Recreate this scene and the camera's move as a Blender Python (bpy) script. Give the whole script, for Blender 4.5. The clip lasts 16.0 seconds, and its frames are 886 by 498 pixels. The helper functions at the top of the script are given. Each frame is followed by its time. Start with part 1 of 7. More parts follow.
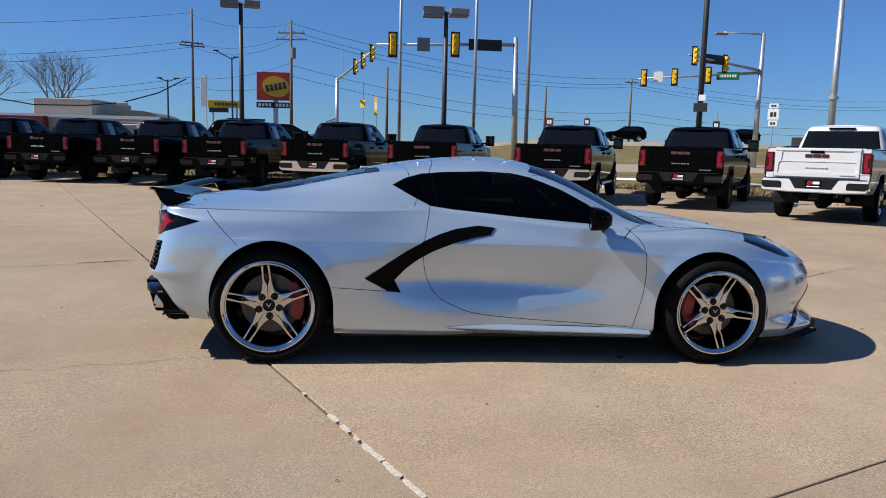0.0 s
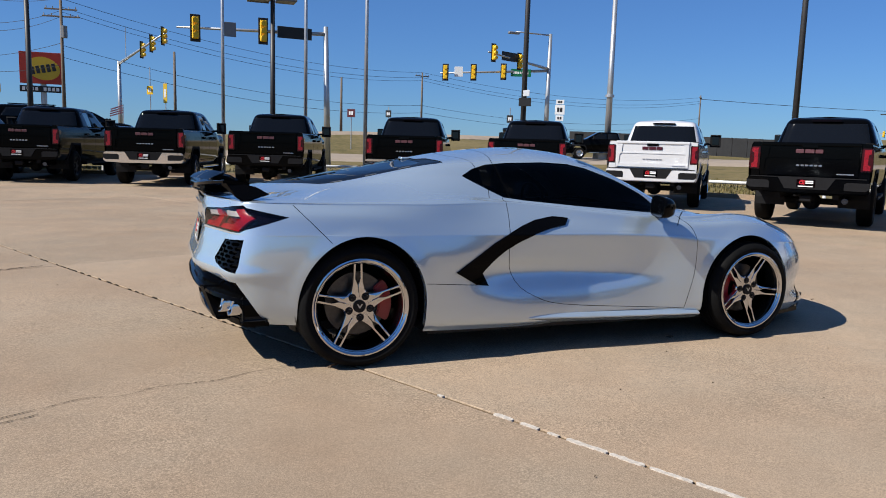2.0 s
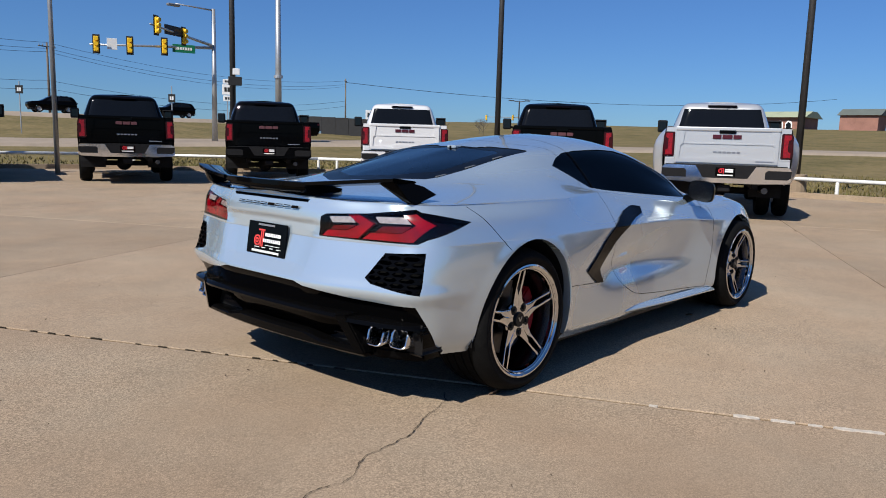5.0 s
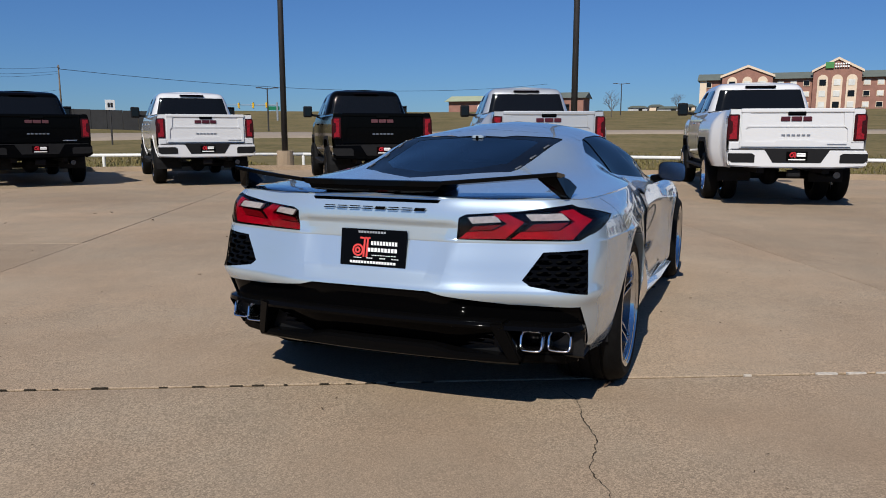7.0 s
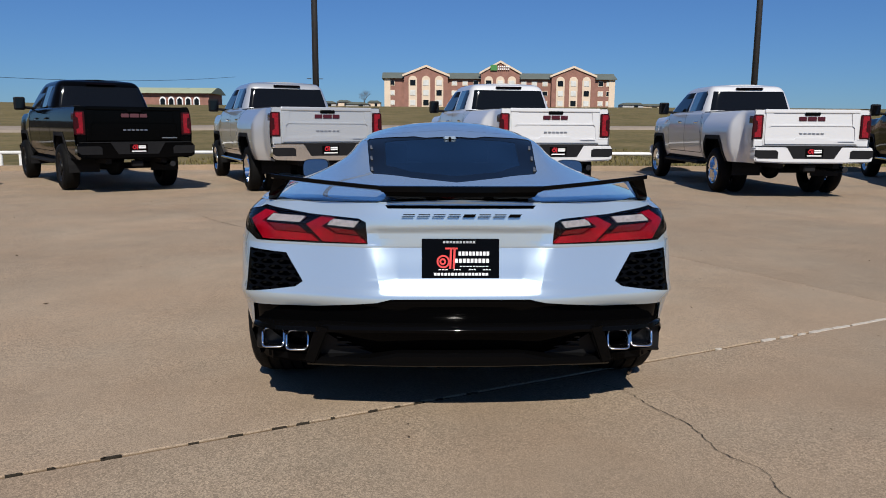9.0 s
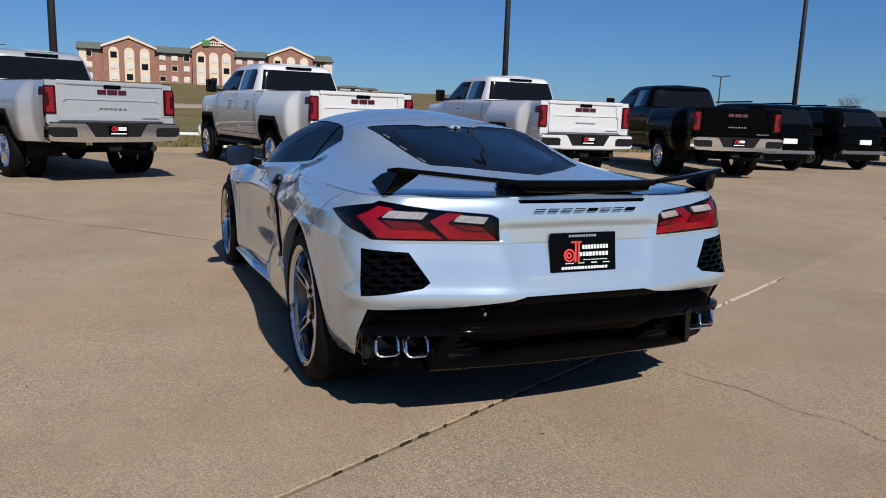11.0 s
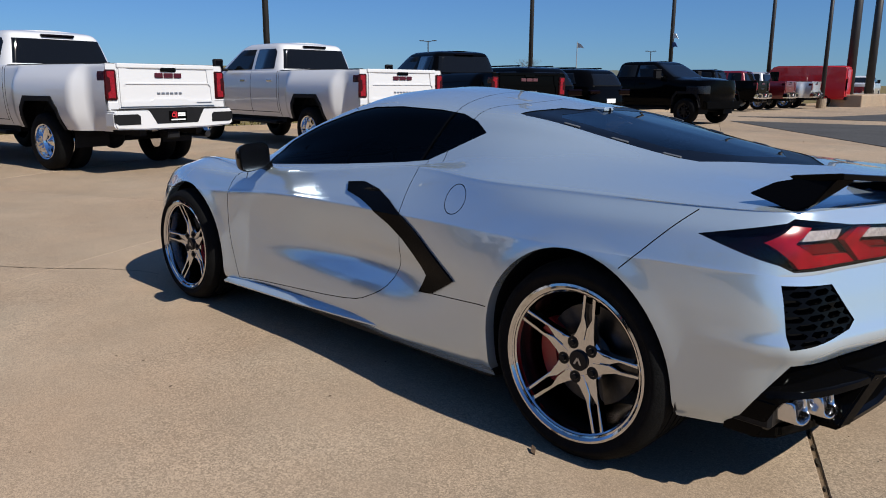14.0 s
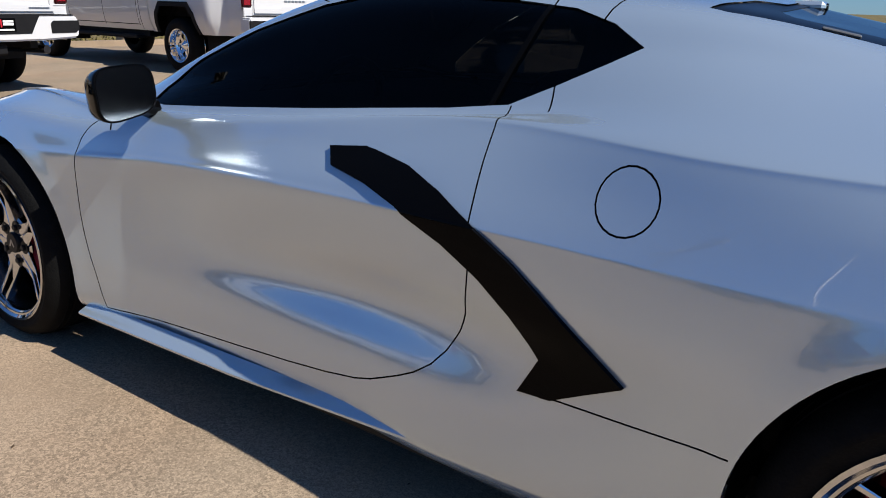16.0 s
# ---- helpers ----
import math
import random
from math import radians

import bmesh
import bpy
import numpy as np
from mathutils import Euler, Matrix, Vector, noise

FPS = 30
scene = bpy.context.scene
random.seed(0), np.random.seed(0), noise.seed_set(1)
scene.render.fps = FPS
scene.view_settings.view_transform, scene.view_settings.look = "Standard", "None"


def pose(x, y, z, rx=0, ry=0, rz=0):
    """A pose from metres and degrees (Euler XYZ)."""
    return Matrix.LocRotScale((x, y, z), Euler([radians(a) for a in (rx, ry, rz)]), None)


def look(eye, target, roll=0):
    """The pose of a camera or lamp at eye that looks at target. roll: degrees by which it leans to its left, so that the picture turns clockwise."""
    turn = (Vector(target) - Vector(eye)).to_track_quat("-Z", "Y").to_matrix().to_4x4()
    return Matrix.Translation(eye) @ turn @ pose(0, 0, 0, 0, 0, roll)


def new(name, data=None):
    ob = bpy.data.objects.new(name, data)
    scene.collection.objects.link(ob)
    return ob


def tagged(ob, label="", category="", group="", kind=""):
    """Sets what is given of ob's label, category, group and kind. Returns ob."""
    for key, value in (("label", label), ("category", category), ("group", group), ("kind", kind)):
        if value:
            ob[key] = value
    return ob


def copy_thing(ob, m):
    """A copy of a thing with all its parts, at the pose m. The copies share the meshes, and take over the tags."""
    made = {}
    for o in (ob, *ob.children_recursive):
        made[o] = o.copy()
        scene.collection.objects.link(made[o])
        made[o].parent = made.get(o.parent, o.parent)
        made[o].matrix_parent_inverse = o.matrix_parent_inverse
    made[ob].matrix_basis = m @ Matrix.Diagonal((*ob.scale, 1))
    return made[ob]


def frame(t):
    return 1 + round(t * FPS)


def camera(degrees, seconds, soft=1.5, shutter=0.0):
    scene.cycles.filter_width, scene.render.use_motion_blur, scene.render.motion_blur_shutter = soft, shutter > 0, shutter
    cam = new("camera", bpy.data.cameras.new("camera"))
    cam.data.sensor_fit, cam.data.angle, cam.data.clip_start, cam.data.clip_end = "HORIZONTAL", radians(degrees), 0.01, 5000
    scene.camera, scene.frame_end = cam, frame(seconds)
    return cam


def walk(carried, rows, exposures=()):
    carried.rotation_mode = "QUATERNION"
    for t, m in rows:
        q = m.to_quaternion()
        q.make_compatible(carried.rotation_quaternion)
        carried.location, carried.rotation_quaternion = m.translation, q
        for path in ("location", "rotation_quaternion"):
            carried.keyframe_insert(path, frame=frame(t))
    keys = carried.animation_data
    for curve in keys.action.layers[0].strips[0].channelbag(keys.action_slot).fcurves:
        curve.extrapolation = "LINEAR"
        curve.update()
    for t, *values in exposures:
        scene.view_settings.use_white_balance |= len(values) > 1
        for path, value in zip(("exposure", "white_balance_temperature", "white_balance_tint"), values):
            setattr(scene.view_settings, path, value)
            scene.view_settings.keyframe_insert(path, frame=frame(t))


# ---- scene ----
cam = camera(61.5, 16.0, soft=0.95)
PATH = [
    (0, (0.659, -5.284, 1.275), (0.823, -3.308, 1.013), 1.4),
    (0.5, (0.206, -5.274, 1.273), (0.499, -3.313, 1.01), 1.9),
    (1, (-0.212, -5.142, 1.265), (0.228, -3.21, 0.997), 1.9),
    (1.5, (-0.64, -5.014, 1.24), (-0.059, -3.118, 0.975), 1.9),
    (2, (-1.04, -4.818, 1.223), (-0.321, -2.972, 0.954), 1.7),
    (2.5, (-1.43, -4.576, 1.207), (-0.575, -2.788, 0.939), 1.6),
    (3, (-1.819, -4.32, 1.196), (-0.828, -2.603, 0.931), 1.5),
    (3.5, (-2.11, -3.981, 1.2), (-0.979, -2.354, 0.927), 1.5),
    (4, (-2.422, -3.661, 1.19), (-1.168, -2.13, 0.905), 1.6),
    (4.2, (-2.522, -3.523, 1.185), (-1.222, -2.03, 0.901), 1.7),
    (6.3, (-3.332, -1.955, 1.189), (-1.604, -0.997, 0.878), 0.4),
    (6.5, (-3.419, -1.806, 1.192), (-1.659, -0.908, 0.882), 0.2),
    (7, (-3.528, -1.419, 1.184), (-1.697, -0.679, 0.868), -0.0),
    (7.5, (-3.601, -1.023, 1.191), (-1.71, -0.46, 0.866), 0.2),
    (8, (-3.681, -0.63, 1.205), (-1.744, -0.257, 0.875), 0.2),
    (8.5, (-3.663, -0.249, 1.215), (-1.698, -0.08, 0.883), 0.3),
    (9, (-3.672, 0.145, 1.215), (-1.7, 0.093, 0.887), 0.3),
    (9.5, (-3.635, 0.524, 1.213), (-1.679, 0.277, 0.877), 0.5),
    (10, (-3.515, 0.882, 1.234), (-1.596, 0.443, 0.88), 1.2),
    (10.2, (-3.473, 1.038, 1.223), (-1.573, 0.524, 0.865), 1.4),
    (12.3, (-2.588, 2.501, 1.249), (-0.952, 1.408, 0.888), 1.6),
    (12.5, (-2.455, 2.604, 1.268), (-0.848, 1.47, 0.904), 1.4),
    (13, (-2.113, 2.864, 1.258), (-0.603, 1.61, 0.874), 0.8),
    (13.5, (-1.738, 2.956, 1.242), (-0.309, 1.618, 0.833), 0.3),
    (14, (-1.335, 2.914, 1.25), (0.036, 1.523, 0.818), 0.3),
    (14.5, (-0.895, 2.809, 1.241), (0.393, 1.353, 0.771), 0.2),
    (15, (-0.513, 2.58, 1.219), (0.726, 1.102, 0.689), -0.2),
    (15.5, (-0.149, 2.332, 1.161), (1.011, 0.812, 0.576), 0.5),
    (16, (0.175, 2.037, 1.127), (1.258, 0.476, 0.502), 1.5),
]
walk(cam, [(t, look(eye, target, roll)) for t, eye, target, roll in PATH],
     exposures=[(0, 0.52), (2.5, 0.54), (4, 0.52), (5.2, 0.32), (6.5, 0.10), (9.5, 0.08), (11.5, 0.15), (13.0, 0.22), (14.5, 0.37), (16, 0.47)])

# ---- light ----
SUN_UP = 44.0
world = bpy.data.worlds.new("sky")
scene.world = world
world.use_nodes = True
_wn = world.node_tree
_sky = _wn.nodes.new("ShaderNodeTexSky")
_sky.sky_type, _sky.sun_disc = "NISHITA", False
_sky.sun_elevation, _sky.sun_rotation = radians(SUN_UP), radians(-92)
_sky.air_density, _sky.dust_density, _sky.ozone_density = 1.0, 0.0, 0.4
# a clear, dry winter sky: deeper blue than the standard air
_deep = _wn.nodes.new("ShaderNodeMixRGB")
_deep.blend_type, _deep.inputs[0].default_value, _deep.inputs[2].default_value = "MULTIPLY", 1.0, (0.405, 0.735, 1.38, 1)
_wn.links.new(_sky.outputs[0], _deep.inputs[1])
_lift = _wn.nodes.new("ShaderNodeMixRGB")
_lift.blend_type, _lift.inputs[0].default_value, _lift.inputs[2].default_value = "ADD", 1.0, (0.38, 0.93, 1.74, 1)
_wn.links.new(_deep.outputs[0], _lift.inputs[1])
_wn.links.new(_lift.outputs[0], _wn.nodes["Background"].inputs[0])
_wn.nodes["Background"].inputs[1].default_value = 0.0415
sun = new("sun", bpy.data.lights.new("sun", "SUN"))
sun.data.energy, sun.data.angle, sun.data.color = 5.0, radians(0.53), (1.0, 0.955, 0.88)
_e = radians(SUN_UP)
sun.matrix_world = look((-40 * math.cos(_e), -1.4, 40 * math.sin(_e)), (0, 0, 0))

# ---- materials ----
def mat(name, col, rough=0.5, metal=0.0, coat=0.0, var=0.0, scale=6.0, bump=0.0, bscale=60.0, spec=0.5, emit=None, col2=None):
    """A procedural material: base colour broken up at two scales, with fine relief."""
    m = bpy.data.materials.new(name)
    m.use_nodes = True
    nt = m.node_tree
    b = nt.nodes["Principled BSDF"]
    b.inputs["Base Color"].default_value = (*col, 1)
    b.inputs["Roughness"].default_value, b.inputs["Metallic"].default_value = rough, metal
    b.inputs["Coat Weight"].default_value, b.inputs["Coat Roughness"].default_value = coat, 0.03
    b.inputs["Specular IOR Level"].default_value = spec
    tc = nt.nodes.new("ShaderNodeTexCoord")
    if var or col2:
        n1, n2 = nt.nodes.new("ShaderNodeTexNoise"), nt.nodes.new("ShaderNodeTexNoise")
        n1.inputs["Scale"].default_value, n2.inputs["Scale"].default_value = scale, scale * 9
        n1.inputs["Detail"].default_value = n2.inputs["Detail"].default_value = 4
        add, rng, mix = nt.nodes.new("ShaderNodeMath"), nt.nodes.new("ShaderNodeMapRange"), nt.nodes.new("ShaderNodeMixRGB")
        add.operation = "ADD"
        rng.inputs["From Min"].default_value, rng.inputs["From Max"].default_value = 0.7, 1.3
        for n in (n1, n2):
            nt.links.new(tc.outputs["Object"], n.inputs["Vector"])
        nt.links.new(n1.outputs[0], add.inputs[0]), nt.links.new(n2.outputs[0], add.inputs[1])
        nt.links.new(add.outputs[0], rng.inputs[0]), nt.links.new(rng.outputs[0], mix.inputs[0])
        c2 = col2 or tuple(c * (1 + var) for c in col)
        c1 = col if col2 else tuple(c * (1 - var) for c in col)
        mix.inputs[1].default_value, mix.inputs[2].default_value = (*c1, 1), (*c2, 1)
        nt.links.new(mix.outputs[0], b.inputs["Base Color"])
    if bump:
        n3, bp = nt.nodes.new("ShaderNodeTexNoise"), nt.nodes.new("ShaderNodeBump")
        n3.inputs["Scale"].default_value, n3.inputs["Detail"].default_value = bscale, 5
        bp.inputs["Strength"].default_value, bp.inputs["Distance"].default_value = bump, 0.01
        nt.links.new(tc.outputs["Object"], n3.inputs["Vector"])
        nt.links.new(n3.outputs[0], bp.inputs["Height"]), nt.links.new(bp.outputs[0], b.inputs["Normal"])
    if emit:
        b.inputs["Emission Color"].default_value, b.inputs["Emission Strength"].default_value = (*emit[:3], 1), emit[3]
    return m


def glass_mat(name, tint, rough=0.0, ior=1.55):
    """Tinted window glass: clear gloss over a dark see-through pane."""
    m = bpy.data.materials.new(name)
    m.use_nodes = True
    nt = m.node_tree
    nt.nodes.remove(nt.nodes["Principled BSDF"])
    tr, gl, fr, mx = (nt.nodes.new("ShaderNode" + n) for n in ("BsdfTransparent", "BsdfGlossy", "Fresnel", "MixShader"))
    tr.inputs[0].default_value = (*tint, 1)
    gl.inputs["Roughness"].default_value = rough
    fr.inputs["IOR"].default_value = ior
    nt.links.new(fr.outputs[0], mx.inputs[0]), nt.links.new(tr.outputs[0], mx.inputs[1]), nt.links.new(gl.outputs[0], mx.inputs[2])
    nt.links.new(mx.outputs[0], nt.nodes["Material Output"].inputs[0])
    return m


def paint(name, col, metal=0.0, rough=0.35, flake=0.0):
    """Car paint under clear lacquer, with fine metal flake."""
    m = mat(name, col, rough, metal, coat=1.0)
    nt = m.node_tree
    b = nt.nodes["Principled BSDF"]
    if flake:
        tc, n, mr = nt.nodes.new("ShaderNodeTexCoord"), nt.nodes.new("ShaderNodeTexNoise"), nt.nodes.new("ShaderNodeMapRange")
        n.inputs["Scale"].default_value, n.inputs["Detail"].default_value = 900, 2
        mr.inputs["To Min"].default_value, mr.inputs["To Max"].default_value = rough - flake, rough + flake
        nt.links.new(tc.outputs["Object"], n.inputs["Vector"])
        nt.links.new(n.outputs[0], mr.inputs[0]), nt.links.new(mr.outputs[0], b.inputs["Roughness"])
    return m


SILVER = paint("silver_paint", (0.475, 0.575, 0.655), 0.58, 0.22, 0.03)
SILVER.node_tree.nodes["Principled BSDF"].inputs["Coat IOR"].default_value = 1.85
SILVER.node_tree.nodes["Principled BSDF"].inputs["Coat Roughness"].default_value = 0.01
BARREL = mat("dark_polished_alloy", (0.10, 0.10, 0.105), 0.25, 1.0, var=0.15, scale=20)
GLOSS_BLACK = mat("gloss_black", (0.002, 0.002, 0.0022), 0.05, 0, spec=0.25)
GLOSS_BLACK.node_tree.nodes["Principled BSDF"].inputs["IOR"].default_value = 1.22
CABIN = mat("dark_cabin_leather", (0.028, 0.028, 0.030), 0.55, 0, var=0.25, scale=12, bump=0.15, bscale=90, spec=0.3)
SATIN_BLACK = mat("satin_black", (0.007, 0.007, 0.0075), 0.45, 0, var=0.3, scale=20, spec=0.2)
HATCH_TRIM = mat("hatch_trim", (0.003, 0.003, 0.0035), 0.3, 0, var=0.2, scale=20, spec=0.12)
VENT_GREY = mat("vent_grey", (0.09, 0.093, 0.096), 0.4, 0, var=0.15, scale=40)
GAP = mat("panel_gap", (0.003, 0.003, 0.003), 0.9, spec=0.05)
RUBBER = mat("tyre_rubber", (0.005, 0.005, 0.005), 0.7, 0, var=0.35, scale=30, bump=0.25, bscale=140, spec=0.08)
CHROME = mat("chrome", (0.78, 0.78, 0.79), 0.06, 1.0, var=0.05, scale=12)
STEEL = mat("brushed_steel", (0.42, 0.42, 0.43), 0.35, 1.0, var=0.2, scale=30)
DISC = mat("brake_disc", (0.075, 0.072, 0.07), 0.35, 1.0, var=0.25, scale=40)
EMBLEM_CORAL = mat("coral_red_print", (0.62, 0.05, 0.045), 0.45)
RED_CAL = mat("red_caliper", (0.30, 0.004, 0.008), 0.35, 0, coat=0.3)
RED_LENS = mat("red_lens", (0.25, 0.0012, 0.009), 0.25, 0, spec=0.4, var=0.45, scale=5)
DIM_LENS = mat("dim_red_lens", (0.10, 0.002, 0.004), 0.2, 0, spec=0.4)
DARK_LENS = mat("smoked_lens", (0.003, 0.0007, 0.001), 0.06, 0, spec=0.3)
DARK_LENS.node_tree.nodes["Principled BSDF"].inputs["IOR"].default_value = 1.3
CLEAR_LENS = mat("clear_lens", (0.50, 0.50, 0.50), 0.15, 0.3, coat=0.5, var=0.4, scale=90)
LAMP_COVER = glass_mat("lamp_cover", (0.80, 0.74, 0.74), ior=1.45)
TINT = glass_mat("tinted_glass", (0.22, 0.23, 0.24))
TINT_SIDE = glass_mat("privacy_glass", (0.10, 0.105, 0.11), ior=1.22)
HATCH_GLASS = glass_mat("hatch_glass", (0.22, 0.24, 0.27), ior=1.55)
TRIM_IN = mat("dark_trim", (0.008, 0.008, 0.009), 0.7, 0, var=0.2, scale=15, spec=0.15)
WHITE_PAINT = paint("white_paint", (0.57, 0.57, 0.575), 0.0, 0.3)
BLACK_PAINT = mat("black_paint", (0.0015, 0.0015, 0.0017), 0.08, 0, spec=0.25)
BLACK_PAINT.node_tree.nodes["Principled BSDF"].inputs["IOR"].default_value = 1.22
GREY_PAINT = paint("silver_grey_paint", (0.52, 0.53, 0.54), 0.5, 0.32)
RED_PAINT = paint("red_paint", (0.50, 0.010, 0.014), 0.0, 0.3)
DARKRED_PAINT = paint("dark_red_paint", (0.14, 0.006, 0.01), 0.2, 0.3)
BADGE_RED = mat("dark_red_badge", (0.055, 0.004, 0.010), 0.3)
BADGE_PINK = mat("faded_red_badge", (0.085, 0.030, 0.036), 0.4)
TRUCK_CORE = mat("lit_red_reflector", (0.20, 0.003, 0.008), 0.25, 0, var=0.5, scale=40)
TRUCK_LENS = mat("deep_red_lens", (0.03, 0.001, 0.002), 0.12, 0, spec=0.35, var=0.35, scale=14)
MIRROR = mat("dark_mirror_glass", (0.003, 0.003, 0.0035), 0.03, 0, spec=0.4)
DOOR_MIRROR = mat("silvered_mirror_glass", (0.25, 0.26, 0.27), 0.15, 1.0)
RIM_CHROME = mat("rim_chrome", (0.58, 0.58, 0.59), 0.07, 1.0, var=0.08, scale=14)
WHITE_PLASTIC = mat("white_plastic", (0.75, 0.75, 0.74), 0.4, 0, var=0.06, scale=30)
GALV = mat("galvanised_steel", (0.42, 0.43, 0.44), 0.45, 0.7, var=0.15, scale=3)
BRONZE = mat("dark_bronze_pole", (0.035, 0.032, 0.030), 0.5, 0.2, var=0.2, scale=2)
WOOD_POLE = mat("weathered_pole_wood", (0.13, 0.10, 0.075), 0.9, 0, var=0.3, scale=2, bump=0.4, bscale=20)
SIGNAL_YELLOW = mat("signal_yellow", (0.75, 0.45, 0.01), 0.5, 0, var=0.1, scale=4)


# ---- building blocks ----
def part(name, bm, material, parent=None, label="", smooth=False, mats=()):
    """Link a bmesh as one mesh object, under a thing or a part."""
    me = bpy.data.meshes.new(name)
    bm.to_mesh(me)
    bm.free()
    for m in (material, *mats):
        me.materials.append(m)
    if smooth:
        me.shade_smooth()
    ob = new(name, me)
    if parent is not None:
        ob.parent = parent
    if label:
        ob["label"] = label
    return ob


def thing(name, label, category, group="", kind="", m=None):
    ob = new(name)
    if m is not None:
        ob.matrix_basis = m
    return tagged(ob, label, category, group, kind)


def box(bm, x0, x1, y0, y1, z0, z1, bev=0.0, m=None, seg=1):
    """A box, its edges bevelled by bev."""
    r = bmesh.ops.create_cube(bm, size=1)
    vs = r["verts"]
    for v in vs:
        v.co = Vector(((x0 + x1) / 2 + v.co.x * (x1 - x0), (y0 + y1) / 2 + v.co.y * (y1 - y0), (z0 + z1) / 2 + v.co.z * (z1 - z0)))
    if bev:
        es = list({e for v in vs for e in v.link_edges})
        r = bmesh.ops.bevel(bm, geom=es, offset=bev, segments=seg, affect="EDGES", profile=0.5)
        vs = list({v for f in r["faces"] for v in f.verts})
    if m is not None:
        bmesh.ops.transform(bm, matrix=m, verts=vs)
    return vs


def bar(bm, a, b, r0, r1=None, n=8):
    """A round, tapered rod from a to b."""
    a, b = Vector(a), Vector(b)
    d = b - a
    q = d.to_track_quat("Z", "Y").to_matrix().to_4x4()
    r1 = r0 if r1 is None else r1
    return bmesh.ops.create_cone(bm, cap_ends=True, segments=n, radius1=r0, radius2=r1, depth=d.length, matrix=Matrix.Translation((a + b) / 2) @ q)["verts"]


def prism(bm, pts, d0, d1, axis="y", m=None):
    """A polygon pts pulled along an axis from d0 to d1. pts lie in the other two axes, in order."""
    def p3(p, d):
        return {"x": (d, p[0], p[1]), "y": (p[0], d, p[1]), "z": (p[0], p[1], d)}[axis]
    lo, hi = [bm.verts.new(p3(p, d0)) for p in pts], [bm.verts.new(p3(p, d1)) for p in pts]
    n = len(pts)
    fs = [bm.faces.new(lo), bm.faces.new(hi[::-1])] + [bm.faces.new((lo[i], hi[i], hi[(i + 1) % n], lo[(i + 1) % n])) for i in range(n)]
    bmesh.ops.recalc_face_normals(bm, faces=fs)
    if m is not None:
        bmesh.ops.transform(bm, matrix=m, verts=lo + hi)
    return lo + hi


def lathe(bm, prof, n=48, m=None, axis="y"):
    """A ring swept round an axis; prof: (radius, offset along the axis)."""
    rings = []
    for r, d in prof:
        ring = []
        for i in range(n):
            a = 2 * math.pi * i / n
            c, s = r * math.cos(a), r * math.sin(a)
            ring.append(bm.verts.new({"y": (c, d, s), "z": (c, s, d), "x": (d, c, s)}[axis]))
        rings.append(ring)
    fs = []
    for p, q in zip(rings, rings[1:]):
        for i in range(n):
            fs.append(bm.faces.new((p[i], p[(i + 1) % n], q[(i + 1) % n], q[i])))
    bmesh.ops.recalc_face_normals(bm, faces=fs)
    vs = [v for r in rings for v in r]
    if m is not None:
        bmesh.ops.transform(bm, matrix=m, verts=vs)
    return vs


def sheet(bm, grid, close=False):
    """A sheet of quads over a grid of points."""
    vs = [[bm.verts.new(p) for p in row] for row in grid]
    for a, b in zip(vs, vs[1:]):
        for i in range(len(a) - 1 + (1 if close else 0)):
            j = (i + 1) % len(a)
            try:
                bm.faces.new((a[i], a[j], b[j], b[i]))
            except ValueError:
                pass
    return vs


def spline(knots):
    """A smooth curve through (x, value) knots (natural cubic), held level beyond its ends."""
    xs, ys = np.array([k[0] for k in knots], float), np.array([k[1] for k in knots], float)
    n = len(xs)
    h = np.diff(xs)
    A, r = np.eye(n), np.zeros(n)
    for i in range(1, n - 1):
        A[i, i - 1:i + 2] = h[i - 1], 2 * (h[i - 1] + h[i]), h[i]
        r[i] = 6 * ((ys[i + 1] - ys[i]) / h[i] - (ys[i] - ys[i - 1]) / h[i - 1])
    M = np.linalg.solve(A, r)

    def f(x):
        x = np.clip(np.asarray(x, float), xs[0], xs[-1])
        i = np.clip(np.searchsorted(xs, x) - 1, 0, n - 2)
        a, b, hh = xs[i + 1] - x, x - xs[i], h[i]
        return (M[i] * a ** 3 + M[i + 1] * b ** 3) / (6 * hh) + (ys[i] / hh - M[i] * hh / 6) * a + (ys[i + 1] / hh - M[i + 1] * hh / 6) * b
    return f


def inside(p, poly):
    x, y, r = p[0], p[1], False
    for (x0, y0), (x1, y1) in zip(poly, poly[1:] + poly[:1]):
        if (y0 > y) != (y1 > y) and x < (x1 - x0) * (y - y0) / (y1 - y0) + x0:
            r = not r
    return r


AX = {"side": (0, 2), "rear": (1, 2), "top": (0, 1)}


